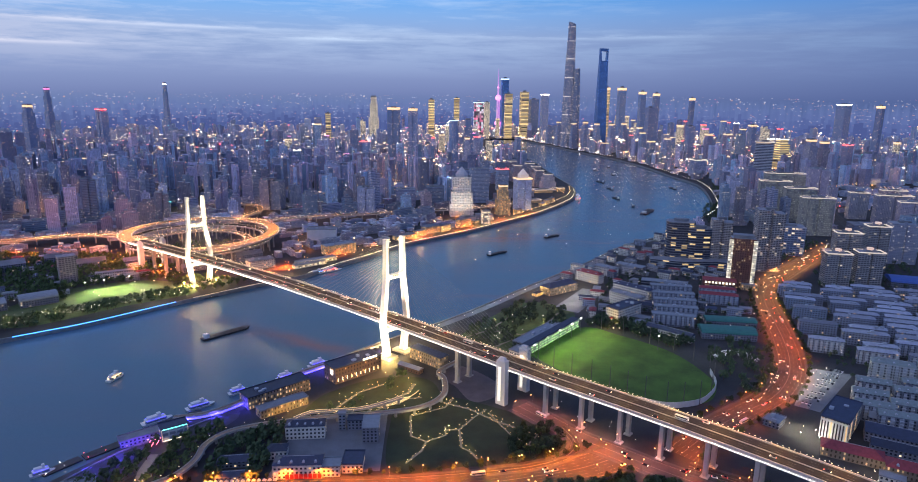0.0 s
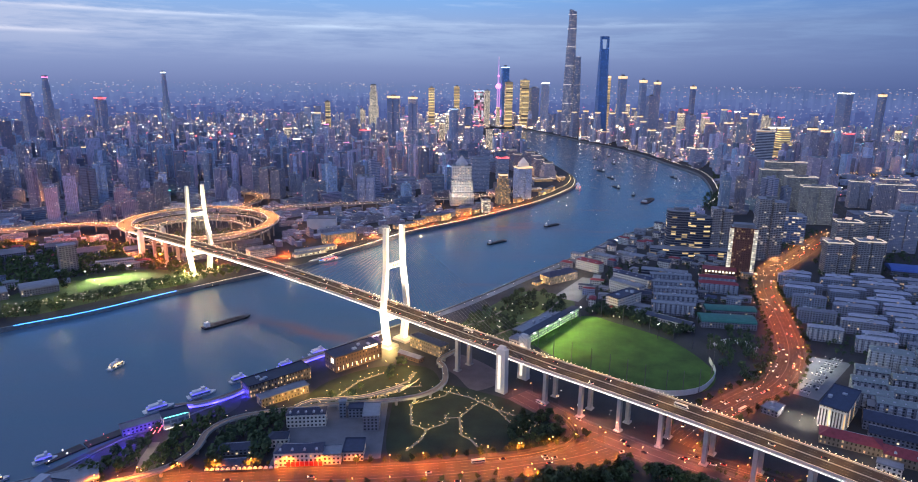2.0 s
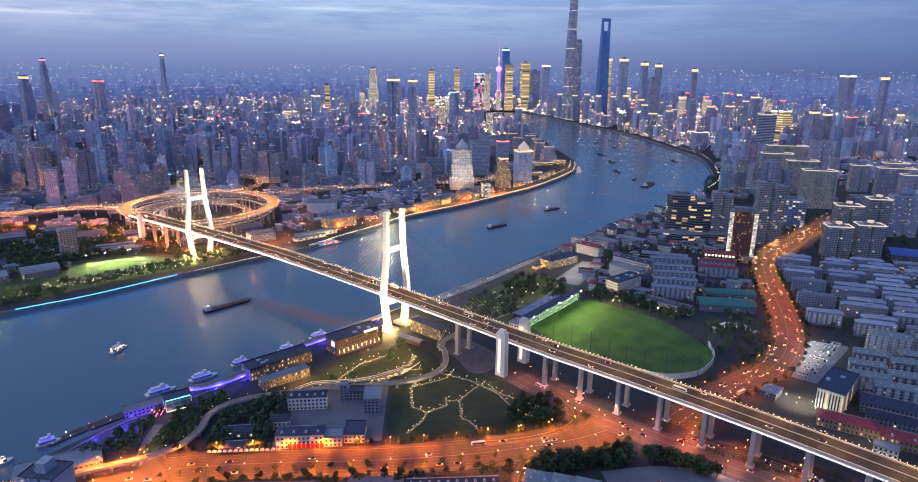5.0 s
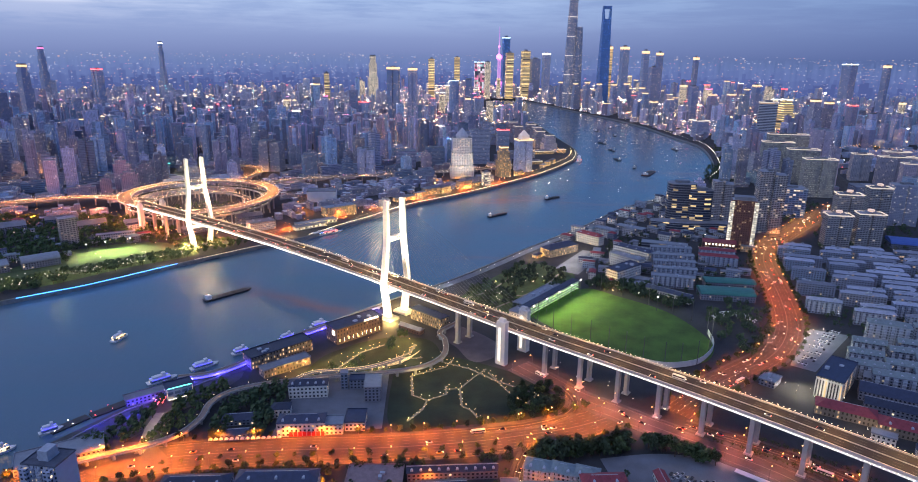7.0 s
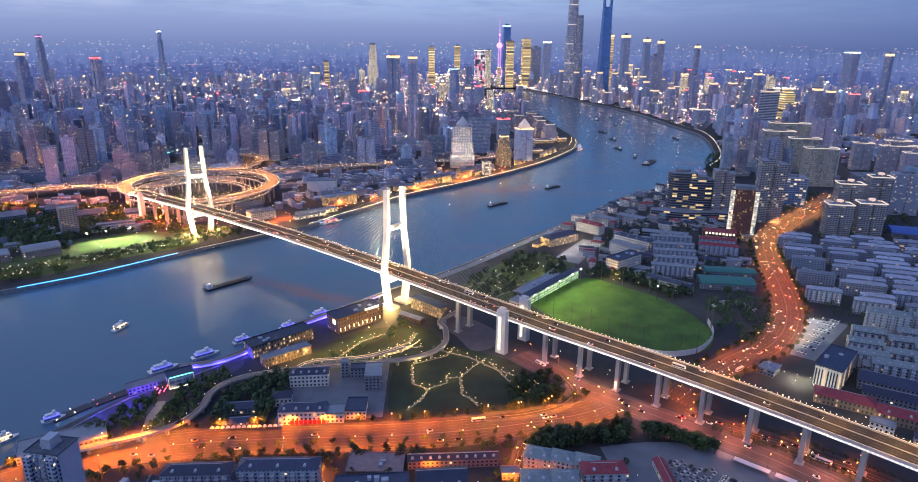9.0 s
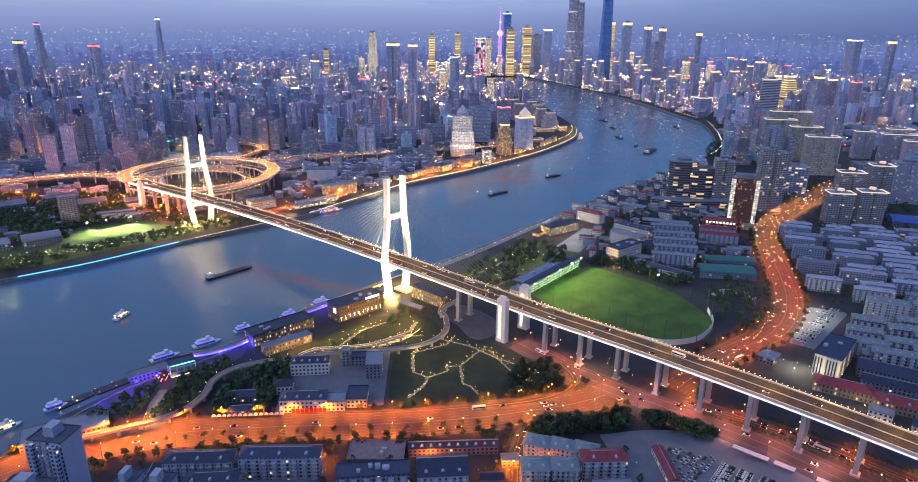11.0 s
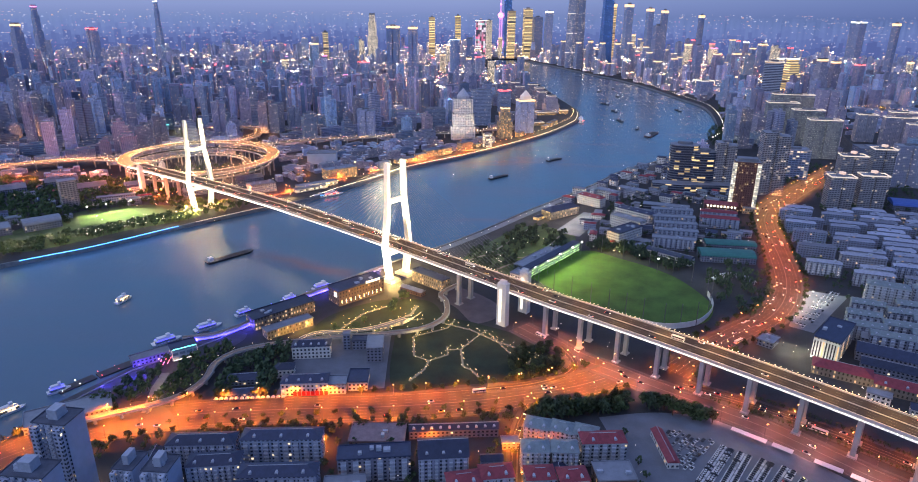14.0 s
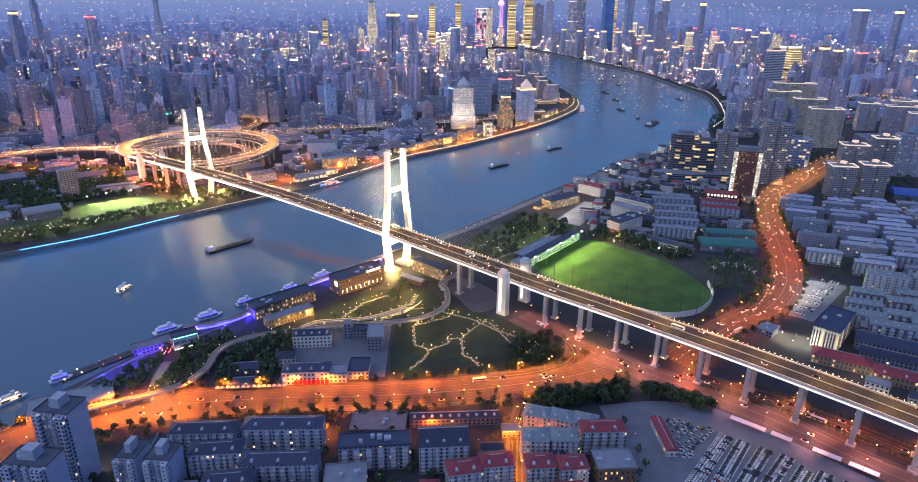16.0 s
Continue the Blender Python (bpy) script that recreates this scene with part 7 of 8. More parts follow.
woods("field_trees", "dark trees between the field and the school", [p for p in scatter([(165, 800), (215, 775), (262, 722), (290, 740), (250, 800), (200, 830)], 7, 2.5, 0.92) if off_buildings(*p, 2)])
woods("field_trees", "dark trees and shrubs beside the curving street", [p for p in scatter([(282, 640), (300, 590), (345, 650), (372, 720), (330, 745), (290, 710)], 9, 4, 0.4) if off_buildings(*p, 2)])
woods("bank_trees", "trees with small lights on the far bank", [p for p in scatter([(-720, 690), (-560, 760), (-470, 850), (-400, 905), (-440, 930), (-520, 850), (-600, 790), (-740, 730)], 9, 3, 0.8) if off_buildings(*p, 2)])
woods("quarter_trees", "dark trees between the houses", [p for p in scatter([(420, 640), (760, 560), (900, 900), (620, 980), (470, 900)], 14, 6, 0.6) if off_buildings(*p, 0)], (0.6, 0.9), 26)
woods("quarter_trees", "dark trees between the low blocks by the river", [p for p in scatter([(180, 830), (420, 700), (440, 900), (430, 1050), (260, 1080)], 13, 5, 0.55) if off_buildings(*p, 2) and not near_path(*p, sroad, 24)], (0.6, 0.95), 26)
woods("quarter_trees", "dark trees between the apartment blocks", [p for p in scatter([(-260, 300), (140, 300), (130, 410), (-260, 395)], 11, 4, 0.6) if off_buildings(*p, 1) and not near_path(*p, avenue, 26) and not near_path(*p, lane_a, 9)], (0.6, 0.9), 30)
woods("bank_trees", "dark trees inside the spiral ramp", [p for p in scatter(ring_poly(SC[0], SC[1], 70, 12), 12, 5, 0.7)], (0.7, 1.0), 26)
woods("bank_trees", "dark trees along the far river bend", [p for p in scatter([(640, 1640), (740, 1800), (850, 2160), (900, 2140), (800, 1760), (700, 1600)], 15, 6, 0.7)], (0.9, 1.3), 24)

woods("quay_trees", "dense dark trees between the quay and the raised walkway", [p for p in scatter([(-258, 500), (-233, 512), (-214, 530), (-204, 516), (-221, 495), (-219, 460), (-238, 440), (-275, 436), (-300, 424), (-290, 440), (-276, 470)], 6.5, 2.5, 0.9) if off_buildings(*p, 2) and not near_path(*p, walkway, 6) and abs(p[0] + 250) > 5], (0.7, 1.1), 36)
woods("garden_trees", "hedge and trees along the south side of the avenue", [p for p in scatter([(-190, 399), (-106, 408), (-31, 413), (45, 425), (45, 419), (-31, 406), (-106, 401), (-190, 392)], 5.0, 1.5, 0.85) if off_buildings(*p, 2) and not near_path(*p, lane_a, 8)], (0.5, 0.8), 34)
woods("quarter_trees", "dark trees between the towers by the curving street", [p for p in scatter([(634, 1336), (753, 1304), (800, 1250), (732, 1180), (600, 1100), (560, 1060), (602, 1196)], 11, 4, 0.8) if off_buildings(*p, 3) and not near_path(*p, sroad, 24)], (0.7, 1.1), 26)
woods("quarter_trees", "dark trees below the apartment towers", [p for p in scatter([(560, 980), (760, 980), (900, 1250), (780, 1250), (640, 1110)], 13, 5, 0.7) if off_buildings(*p, 3) and not near_path(*p, sroad, 24)], (0.7, 1.1), 26)
woods("quarter_trees", "dark trees round the riverside court", [p for p in scatter([(600, 1450), (700, 1560), (780, 1760), (690, 1780), (600, 1560)], 13, 5, 0.8) if off_buildings(*p, 3)], (0.8, 1.2), 26)
under_side = [(p.x - math.sin(radians(h)) * sg * 10.5 + rng.uniform(-1.5, 1.5), p.y + math.cos(radians(h)) * sg * 10.5 + rng.uniform(-1.5, 1.5)) for sg in (-1, 1) for p, h in along(under, 3.2)]
woods("median_shrubs", "dark shrubs between the two streets below the bridge", [p for p in under_side if not near_path(*p, pink, 12.5) and p[1] < 452], (0.3, 0.5), 24)
strip("path", [(-254, 482), (-252, 459), (-244, 424)], 7.0, M_PATH, "wide pale path between trees lit by warm lamps")
for x, y in ((-247, 478), (-246, 462), (-243, 448), (-239, 432)):
    lamp("POINT", (x, y, 5), 2600, (1.0, 0.72, 0.4), 0.5)

# ---- street lamps ----
g = Geo()
g.tube([(0, 0, 0), (0, 0, 10.0), (1.2, 0, 10.6), (3.0, 0, 10.7)], [0.16, 0.1, 0.09, 0.08], 5)
LAMP_POLE = g.mesh("pole", [M_STEEL])


def head_mesh(mat):
    g = Geo()
    g.box((3.2, 0), (1.3, 0.6, 0.35), 0, 10.5)
    return g.mesh("lamp_head", [mat])


HEAD_SODIUM, HEAD_WHITE, HEAD_WARM = head_mesh(G_SODIUM), head_mesh(G_WHITE), head_mesh(G_WARM)


def street_lamp(x, y, turn, head=None, scale=1.0, power=0, colour=SODIUM, label="tall street lamp with an orange light", group="street lamps"):
    ob = thing("street_lamp", label, "lamp", pose(x, y, 0, 0, 0, turn) @ Matrix.Diagonal((scale, scale, scale, 1)), group)
    part("pole", LAMP_POLE, None, ob)
    part("lamp_head", head or HEAD_SODIUM, None, ob)
    if power:
        a = radians(turn)
        lamp("SPOT", (x + 3.2 * scale * math.cos(a), y + 3.2 * scale * math.sin(a), 10.3 * scale), power, colour, 0.4, None, 142, 0.5)


def line_lamps(path, off, step, power, head=None, colour=SODIUM, limit=9999, every=1, start=0):
    k = 0
    for p, h in along(path, step, 6):
        for sg in (-1, 1):
            if p.y > limit or p.y < start:
                continue
            a = radians(h)
            street_lamp(p.x - math.sin(a) * sg * off, p.y + math.cos(a) * sg * off, h - sg * 90, head, 1.0, power if k % every == 0 else 0, colour)
            k += 1


line_lamps(avenue, 18, 27, 45000)
line_lamps(pink, 14, 34, 16000, None, (1.0, 0.3, 0.24))
line_lamps(sroad, 16, 33, 29000, None, (1.0, 0.16, 0.018), 860)
line_lamps(sroad, 16, 33, 35000, None, (1.0, 0.36, 0.08), 1300, 1, 860)
line_lamps(under, 9, 40, 18000, None, (1.0, 0.16, 0.03))
line_lamps(lane_a, 6, 30, 22000)
for p, h in along(bend, 28, 5):
    street_lamp(p.x, p.y + 5, h - 90, None, 1.0, 28000)


# small lamps: park, quay and yards, each a post with a globe
g = Geo()
g.tube([(0, 0, 0), (0, 0, 3.2)], 0.1, 5)
POST = g.mesh("post", [M_STEEL])


def globe(mat, r=0.42):
    bm = bmesh.new()
    bmesh.ops.create_icosphere(bm, subdivisions=1, radius=r)
    me = bpy.data.meshes.new("globe")
    bm.to_mesh(me)
    bm.free()
    me.materials.append(mat)
    return me


GLOBE_WARM, GLOBE_WHITE = globe(G_WARM, 0.27), globe(G_DOT, 0.24)


def garden_lamp(x, y, gl=None, power=0, colour=WARM, z=0.0, label="small post lamp with a glowing globe", group="garden lamps"):
    ob = thing("post_lamp", label, "lamp", pose(x, y, z), group)
    part("post", POST, None, ob)
    part("globe", gl or GLOBE_WARM, None, ob).location = (0, 0, 3.5)
    if power:
        lamp("POINT", (x, y, z + 4.4), power, colour, 0.4)


for i, (pts, w) in enumerate(PATHS):
    for k, (p, h) in enumerate(along(smooth(pts, 5), 11, 3)):
        a = radians(h)
        garden_lamp(p.x - math.sin(a) * (w / 2 + 0.5), p.y + math.cos(a) * (w / 2 + 0.5), None, (5200 if i in (6, 7, 9) else 1600) if k % 4 == 0 else 0, (1.0, 0.68, 0.2))
for x, y in ((-140, 555), (-128, 572), (-118, 590), (-100, 565), (-88, 612), (-62, 608), (-52, 628), (-78, 640), (-96, 628), (-160, 552), (-150, 570)):
    garden_lamp(x, y, None, 4600, (1.0, 0.5, 0.1))
for k, (p, h) in enumerate(along(walkway, 16, 4)):
    a = radians(h)
    garden_lamp(p.x - math.sin(a) * 2.3, p.y + math.cos(a) * 2.3, None, 500 if k % 3 == 0 else 0, WARM, 5.7)
# the dotted line of lamps along the field road
for p, h in along(smooth([(191, 489), (225, 520), (264, 551), (299, 584), (330, 625), (350, 660)], 6), 11):
    garden_lamp(p.x, p.y, GLOBE_WHITE, 0, WHITE, 0, "small white post lamp beside the street", "kerb lamps")
for x, y in scatter([(345, 585), (430, 660), (400, 672), (335, 590)], 13, 3):
    garden_lamp(x, y, GLOBE_WHITE, 2000, (0.95, 0.95, 0.85), 0, "white car park lamp on a post", "car park lamps")
for x, y in ((318, 535), (326, 528), (310, 524), (322, 515), (308, 540)):
    garden_lamp(x, y, GLOBE_WHITE, 3800, (1.0, 0.9, 0.7), 0, "bright white lamp in front of the office", "office lamps")
# lamps along both river banks
inner_near = [Vector((x + 8, y - 8, 0)) for x, y in near_line if 770 < y < 1330]
for k, (p, h) in enumerate(along(inner_near, 17)):
    garden_lamp(p.x, p.y, GLOBE_WHITE, 4200 if k % 3 == 0 else 0, (0.9, 0.95, 1.0), 0, "white promenade lamp by the river", "promenade lamps")
prom_strip = Geo()
prom_strip.ribbon([Vector((x + 6.5, y - 6.0, 0.2)) for x, y in near_line if 770 < y < 1330], 11.0, 0.18)
single("pavement", prom_strip, [M_YARD], "pale paved promenade along the river wall", "pavement", "structure")
bend_lamps = Geo()
for p, h in along([Vector((x + 14, y, 0)) for x, y in near_line if y > 1560], 24):
    bend_lamps.box((p.x, p.y), (1.0, 1.0, 0.9), 0, 8.0)
single("promenade_lights", bend_lamps, [G_DOT], "string of small white lights along the far river bend", "lights", "stuff")

for x, y in ((671, 1581), (715, 1562), (691, 1605)):
    floodlight(x, y, 14, x + 10, y - 20, 160000, (0.3, 1.0, 0.7), 130, "court floodlight with a green-white lamp")

# ---- light strips on the far quay ----
quay = [Vector((x - 4, y + 4, 1.6)) for x, y in far_line if 1030 < y < 2060]
g = Geo()
g.ribbon(quay, 0.9, 0.6)
single("quay_light_strip", g, [glow("quay_strip_glow", (1.0, 0.86, 0.58), 1.0)], "continuous warm white light strip along the far quay", "light strip", "structure")
g = Geo()
g.ribbon([Vector((x + 1.2, y - 1.2, 1.4)) for x, y in far_line if 735 < y < 885], 0.55, 0.8)
single("blue_light_strip", g, [G_BLUE], "bright blue light strip along the far flood wall", "light strip", "structure")
g = Geo()
g.ribbon([Vector((x + 1.0, y - 1.0, 1.5)) for x, y in far_line if 885 < y < 1010], 0.5, 0.5)
single("quay_light_strip", g, [G_LINE], "thin pale light line along the far quay wall below the bridge", "light strip", "structure")
quay_lamps = Geo()
for k, (p, h) in enumerate(along([Vector((x - 16, y + 14, 0)) for x, y in far_line if 1000 < y < 2080], 22)):
    if k % 4 == 0:
        lamp("POINT", (p.x, p.y, 7), 18000, (1.0, 0.62, 0.22), 0.8)
    quay_lamps.box((p.x, p.y), (1.1, 1.1, 0.9), 0, 7.5)
single("quay_lights", quay_lamps, [G_WARM], "string of small warm lights along the far quay", "lights", "stuff")
far_lamps = Geo()
for x, y in scatter([(-720, 690), (-560, 765), (-470, 850), (-400, 905), (-420, 930), (-520, 850), (-600, 790), (-740, 730)], 9.5, 5, 0.85):
    far_lamps.box((x, y), (0.42, 0.42, 0.42), 0, 8.5)
    if rng.random() < 0.14:
        lamp("POINT", (x, y, 11), 4200, (1.0, 0.75, 0.35), 0.5)
single("park_lights", far_lamps, [G_DOT], "countless small warm lights among the far bank trees", "lights", "stuff")

# low blocks, trees and lamp-lit streets behind the far bank
for x, y, L, W, t, h in ((-760, 1030, 60, 22, 38, 12), (-820, 960, 50, 24, 38, 10), (-700, 1090, 50, 18, 30, 12), (-900, 1040, 70, 24, 30, 16), (-760, 900, 56, 24, 38, 10), (-860, 860, 60, 26, 38, 12), (-450, 1050, 40, 16, 38, 8), (-380, 1120, 46, 18, 36, 12)):
    house("low_block", "low dark block between trees on the far bank", x, y, L, W, t, h, F_DARKH, M_ROOF, "gable", 0, 0, 0, "low blocks on the far bank", 2)
woods("bank_trees", "dark trees between low blocks on the far bank", [p for p in scatter([(-960, 800), (-700, 720), (-560, 1010), (-480, 1060), (-600, 1130), (-900, 1130)], 11, 5, 0.85) if off_buildings(*p, 2)], (0.9, 1.4), 30)
woods("bank_trees", "dark trees round the small sports ground", [p for p in scatter([(-640, 900), (-560, 880), (-515, 985), (-440, 960), (-430, 920), (-380, 930), (-330, 990), (-420, 1010), (-520, 1030), (-610, 970)], 9, 4, 0.8) if off_buildings(*p, 3) and not inside_poly(*p, [(-592, 921), (-519, 977), (-462, 925), (-544, 853)])], (0.7, 1.1), 28)
bank_street = smooth([(-980, 1085), (-860, 1130), (-740, 1165), (-650, 1150), (-560, 1075), (-470, 1020), (-400, 1005), (-330, 1040), (-270, 1105), (-180, 1215), (-60, 1345), (60, 1465), (180, 1610)], 12)
build_road("road", bank_street, 14.0, M_LANE, "street lit orange along the far bank", 0.1)
line_lamps(bank_street, 8, 40, 260000, None, (1.0, 0.15, 0.02), 9999, 3)
side_street = smooth([(-300, 1180), (-330, 1270), (-300, 1360), (-200, 1450), (-60, 1520), (60, 1560)], 12)
build_road("road", side_street, 12.0, M_LANE, "street lit orange between the far buildings", 0.12)
line_lamps(side_street, 7, 55, 170000, None, SODIUM, 9999, 3)
# gold-lit houses in a row behind the far quay
row_line = [Vector((x - 30, y + 26, 0)) for x, y in far_line if 1215 < y < 1790]
for k, (p, h) in enumerate(along(row_line, 36, 10)):
    if k % 5 == 3 or not clear_of(p.x, p.y, 6):
        continue
    house("quay_house", "low gold-lit house in the row behind the far quay", p.x, p.y, rng.uniform(18, 30), rng.uniform(10, 14), h + 180, rng.uniform(7, 15), F_GOLDBASE, M_ROOF, rng.choice(("flat", "hip", "gable")), 0, 0, 0, "quay houses")

# ---- small houses and sheds that fill the gaps ----
def blocked(x, y):
    if inside_poly(x, y, RIVER) or inside_poly(x, y, FIELD):
        return True
    for path, w in ((avenue, 27), (pink, 22), (sroad, 25), (under, 17), (walkway, 9), (prom, 10), (bend, 12), (lane_a, 12), (bank_street, 15), (side_street, 13), (via_west, 18)):
        if near_path(x, y, path, w):
            return True
    s, n = (x - BA[0]) * BD[0] + (y - BA[1]) * BD[1], (x - BA[0]) * BN[0] + (y - BA[1]) * BN[1]
    if -620 < s < 650 and abs(n + (((s + 230) ** 2) / 5000 if s < -230 else 0)) < 24:
        return True
    return min((x - p[0]) ** 2 + (y - p[1]) ** 2 for p in near_line[::2] + far_line[::2]) < 20 ** 2


def small_house(x, y, turn, group):
    k = rng.random()
    L, W, h = rng.uniform(11, 22), rng.uniform(7, 11), rng.choice((4, 4, 7, 7, 10, 13))
    wall = rng.choice((F_DARKH, F_WHITEB, F_BEIGE, F_BLOCK))
    roof, kind, word = rng.choice(((M_ROOF_BLUE, "gable", "dark pitched"), (M_ROOF, "flat", "flat grey"), (M_ROOF_STEEL, "flat", "pale flat"), (M_ROOF_PALE, "hip", "pale hipped"), (M_ROOF_RED, "hip", "dull red")))
    house("small_house", "small plain house with a " + word + " roof", x, y, L, W, turn, h, wall, roof, kind, 0, 0, 0, group, 0)


FILL = (([(95, 985), (230, 1130), (330, 1260), (440, 1370), (560, 1300), (480, 1080), (430, 1010), (300, 1000), (260, 970), (190, 1000)], 27, -40, 0.85, "houses by the river"),
        ([(165, 830), (220, 800), (300, 790), (420, 850), (430, 960), (330, 1000), (200, 960)], 24, -20, 0.9, "houses by the school"),
        ([(-20, 700), (40, 640), (70, 610), (60, 580), (20, 600), (-30, 640)], 20, -42, 0.6, "sheds below the bridge"),
        ([(300, 455), (430, 380), (560, 470), (480, 520), (350, 470)], 23, -30, 0.7, "sheds by the depot"),
        ([(-60, 300), (140, 300), (130, 400), (40, 395), (-200, 395), (-260, 330)], 22, 5, 0.7, "houses near the avenue"),
        ([(480, 560), (640, 480), (820, 640), (900, 860), (760, 900), (560, 640)], 30, -20, 0.8, "houses in the east quarter"),
        ([(-1000, 1000), (-700, 760), (-480, 1030), (-420, 1100), (-620, 1130), (-800, 1120)], 32, 36, 0.3, "houses on the far bank"))
for poly, gap, turn, keep, group in FILL:
    for x, y in scatter(poly, gap, gap * 0.18, keep):
        if not blocked(x, y) and clear_of(x, y, 3):
            small_house(x, y, turn + rng.uniform(-6, 6) + (90 if rng.random() < 0.25 else 0), group)

for x, y in ((-276, 476), (-272, 480), (-280, 472), (-297, 460), (-268, 486)):
    lamp("POINT", (x, y, 3.0), 5200, (0.05, 0.04, 1.0), 0.5)
house("blue_hall", "large hall with a bright blue sheet roof", 735, 1000, 64, 40, -20, 9, F_DARKH, plain("blue_sheet_roof", (0.05, 0.12, 0.42), 0.5, 0.2, 0.2), "arch")

for x, y in ((-95, 386), (-20, 392), (20, 400), (35, 380), (0, 372), (-130, 384), (-170, 380), (60, 372)):
    lamp("POINT", (x, y, 6), 9000, SODIUM, 0.5)

for x, y in ((160, 890), (178, 915), (196, 945)):
    lamp("POINT", (x, y, 9), 14000, (1.0, 0.86, 0.66), 0.6)
for x, y in ((20, 760), (50, 800), (85, 850), (110, 800), (70, 760), (130, 840), (10, 725)):
    lamp("POINT", (x, y, 8), 6500, (1.0, 0.72, 0.36), 0.6)
for pts in ([(-5, 742), (40, 780), (70, 830), (100, 880)], [(25, 705), (70, 750), (110, 790), (140, 850)], [(40, 780), (80, 765), (110, 790)]):
    strip("path", pts, 2.4, M_PATH, "pale path through the riverside park")
for x, y in ((-250, 418), (-269, 411), (-220, 414)):
    lamp("SPOT", (x, y, 14), 70000, SODIUM, 0.5, None, 140, 0.5)
house("pier_hall", "low bright-lit glass hall on the far quay", -256, 1107, 76, 14, 40, 7, F_WHITELIT, M_ROOF_STEEL, "flat")
for k in (-14, 0, 14):
    lamp("POINT", (-256 + k * 0.755 + 8, 1107 + k * 0.655 - 14, 6), 9000, (1.0, 0.72, 0.36), 0.6)
for x, y in ((-25, 1525), (40, 1535), (5, 1515)):
    lamp("SPOT", (x, y, 14), 42000, WHITE, 0.8, (5, 1575, 62), 80, 0.6)
# scattered yard and window lights between the houses
yard = {0: Geo(), 1: Geo()}
for poly, count in (([(95, 985), (330, 1260), (560, 1300), (430, 900), (420, 720), (180, 820)], 130), ([(350, 560), (430, 640), (760, 560), (900, 900), (640, 980), (480, 800)], 120), ([(-250, 300), (140, 300), (130, 410), (-250, 395)], 60), ([(300, 470), (430, 380), (560, 470), (400, 560)], 50), ([(-1000, 1000), (-700, 720), (-420, 900), (-300, 1150), (-600, 1140)], 130), ([(60, 560), (180, 470), (200, 500), (90, 600)], 30), ([(0, 720), (90, 870), (150, 850), (120, 780), (40, 700)], 60), ([(160, 800), (250, 720), (300, 760), (220, 830)], 26)):
    xs, ys = [p[0] for p in poly], [p[1] for p in poly]
    for k in range(count):
        x, y = rng.uniform(min(xs), max(xs)), rng.uniform(min(ys), max(ys))
        if inside_poly(x, y, list(poly)) and off_buildings(x, y, 0) and not inside_poly(x, y, RIVER):
            yard[int(rng.random() < 0.4)].box((x, y), (0.12 + y / 2600,) * 3, 0, rng.uniform(4, 8))
            if k % 18 == 0:
                lamp("POINT", (x, y, 9), 3200, (1.0, 0.72, 0.4), 0.5)
single("yard_lights", yard[0], [G_DOT], "scattered small warm lights between houses and trees", "lights", "stuff")
single("yard_lights", yard[1], [G_DOT], "scattered small white lights between houses and trees", "lights", "stuff")

# sodium light in the streets behind the far bank; deeper in the city, lamps added at random to brighten it
for x, y in ((-700, 1120), (-760, 1100), (-640, 1090), (-590, 1060), (-540, 1030), (-680, 1160), (-820, 1110), (-900, 1090), (-480, 1000), (-440, 980), (-600, 1130), (-360, 1050), (-500, 1120), (-430, 1180)):
    lamp("POINT", (x, y, 13), 50000, (1.0, 0.2, 0.06), 1.0)
for k in range(26):
    a, r = radians(rng.uniform(-36, 34)), rng.uniform(1450, 3000)
    x, y = r * math.sin(a), r * math.cos(a)
    if free(x, y):
        lamp("POINT", (x, y, 6), 60000, rng.choice(((1.0, 0.4, 0.1), (1.0, 0.5, 0.16), (1.0, 0.32, 0.07))), 2.0)

# glowing pavilion and lit hall on the river square
pav = house("pavilion", "small glowing amber pavilion by the river", 120, 930, 16, 9, 50, 5, F_GOLDBASE, M_ROOF_BLUE, "hip")
for x, y, pw in ((112, 928, 9000), (128, 938, 9000), (120, 920, 7000), (176, 962, 12000), (186, 970, 9000), (140, 935, 6000), (204, 806, 9000), (212, 800, 7000)):
    lamp("POINT", (x, y, 6), pw, (1.0, 0.55, 0.14), 0.6)
for k in range(4):
    house("market_stall", "low market stall by the pavilion with yellow lamplight in its roof colour", 132 + k * 5, 936 + k * 3.6, 9, 3.4, -40, 3, M_BALC, M_STALL, "gable", 0, 0, 0, "market stalls")


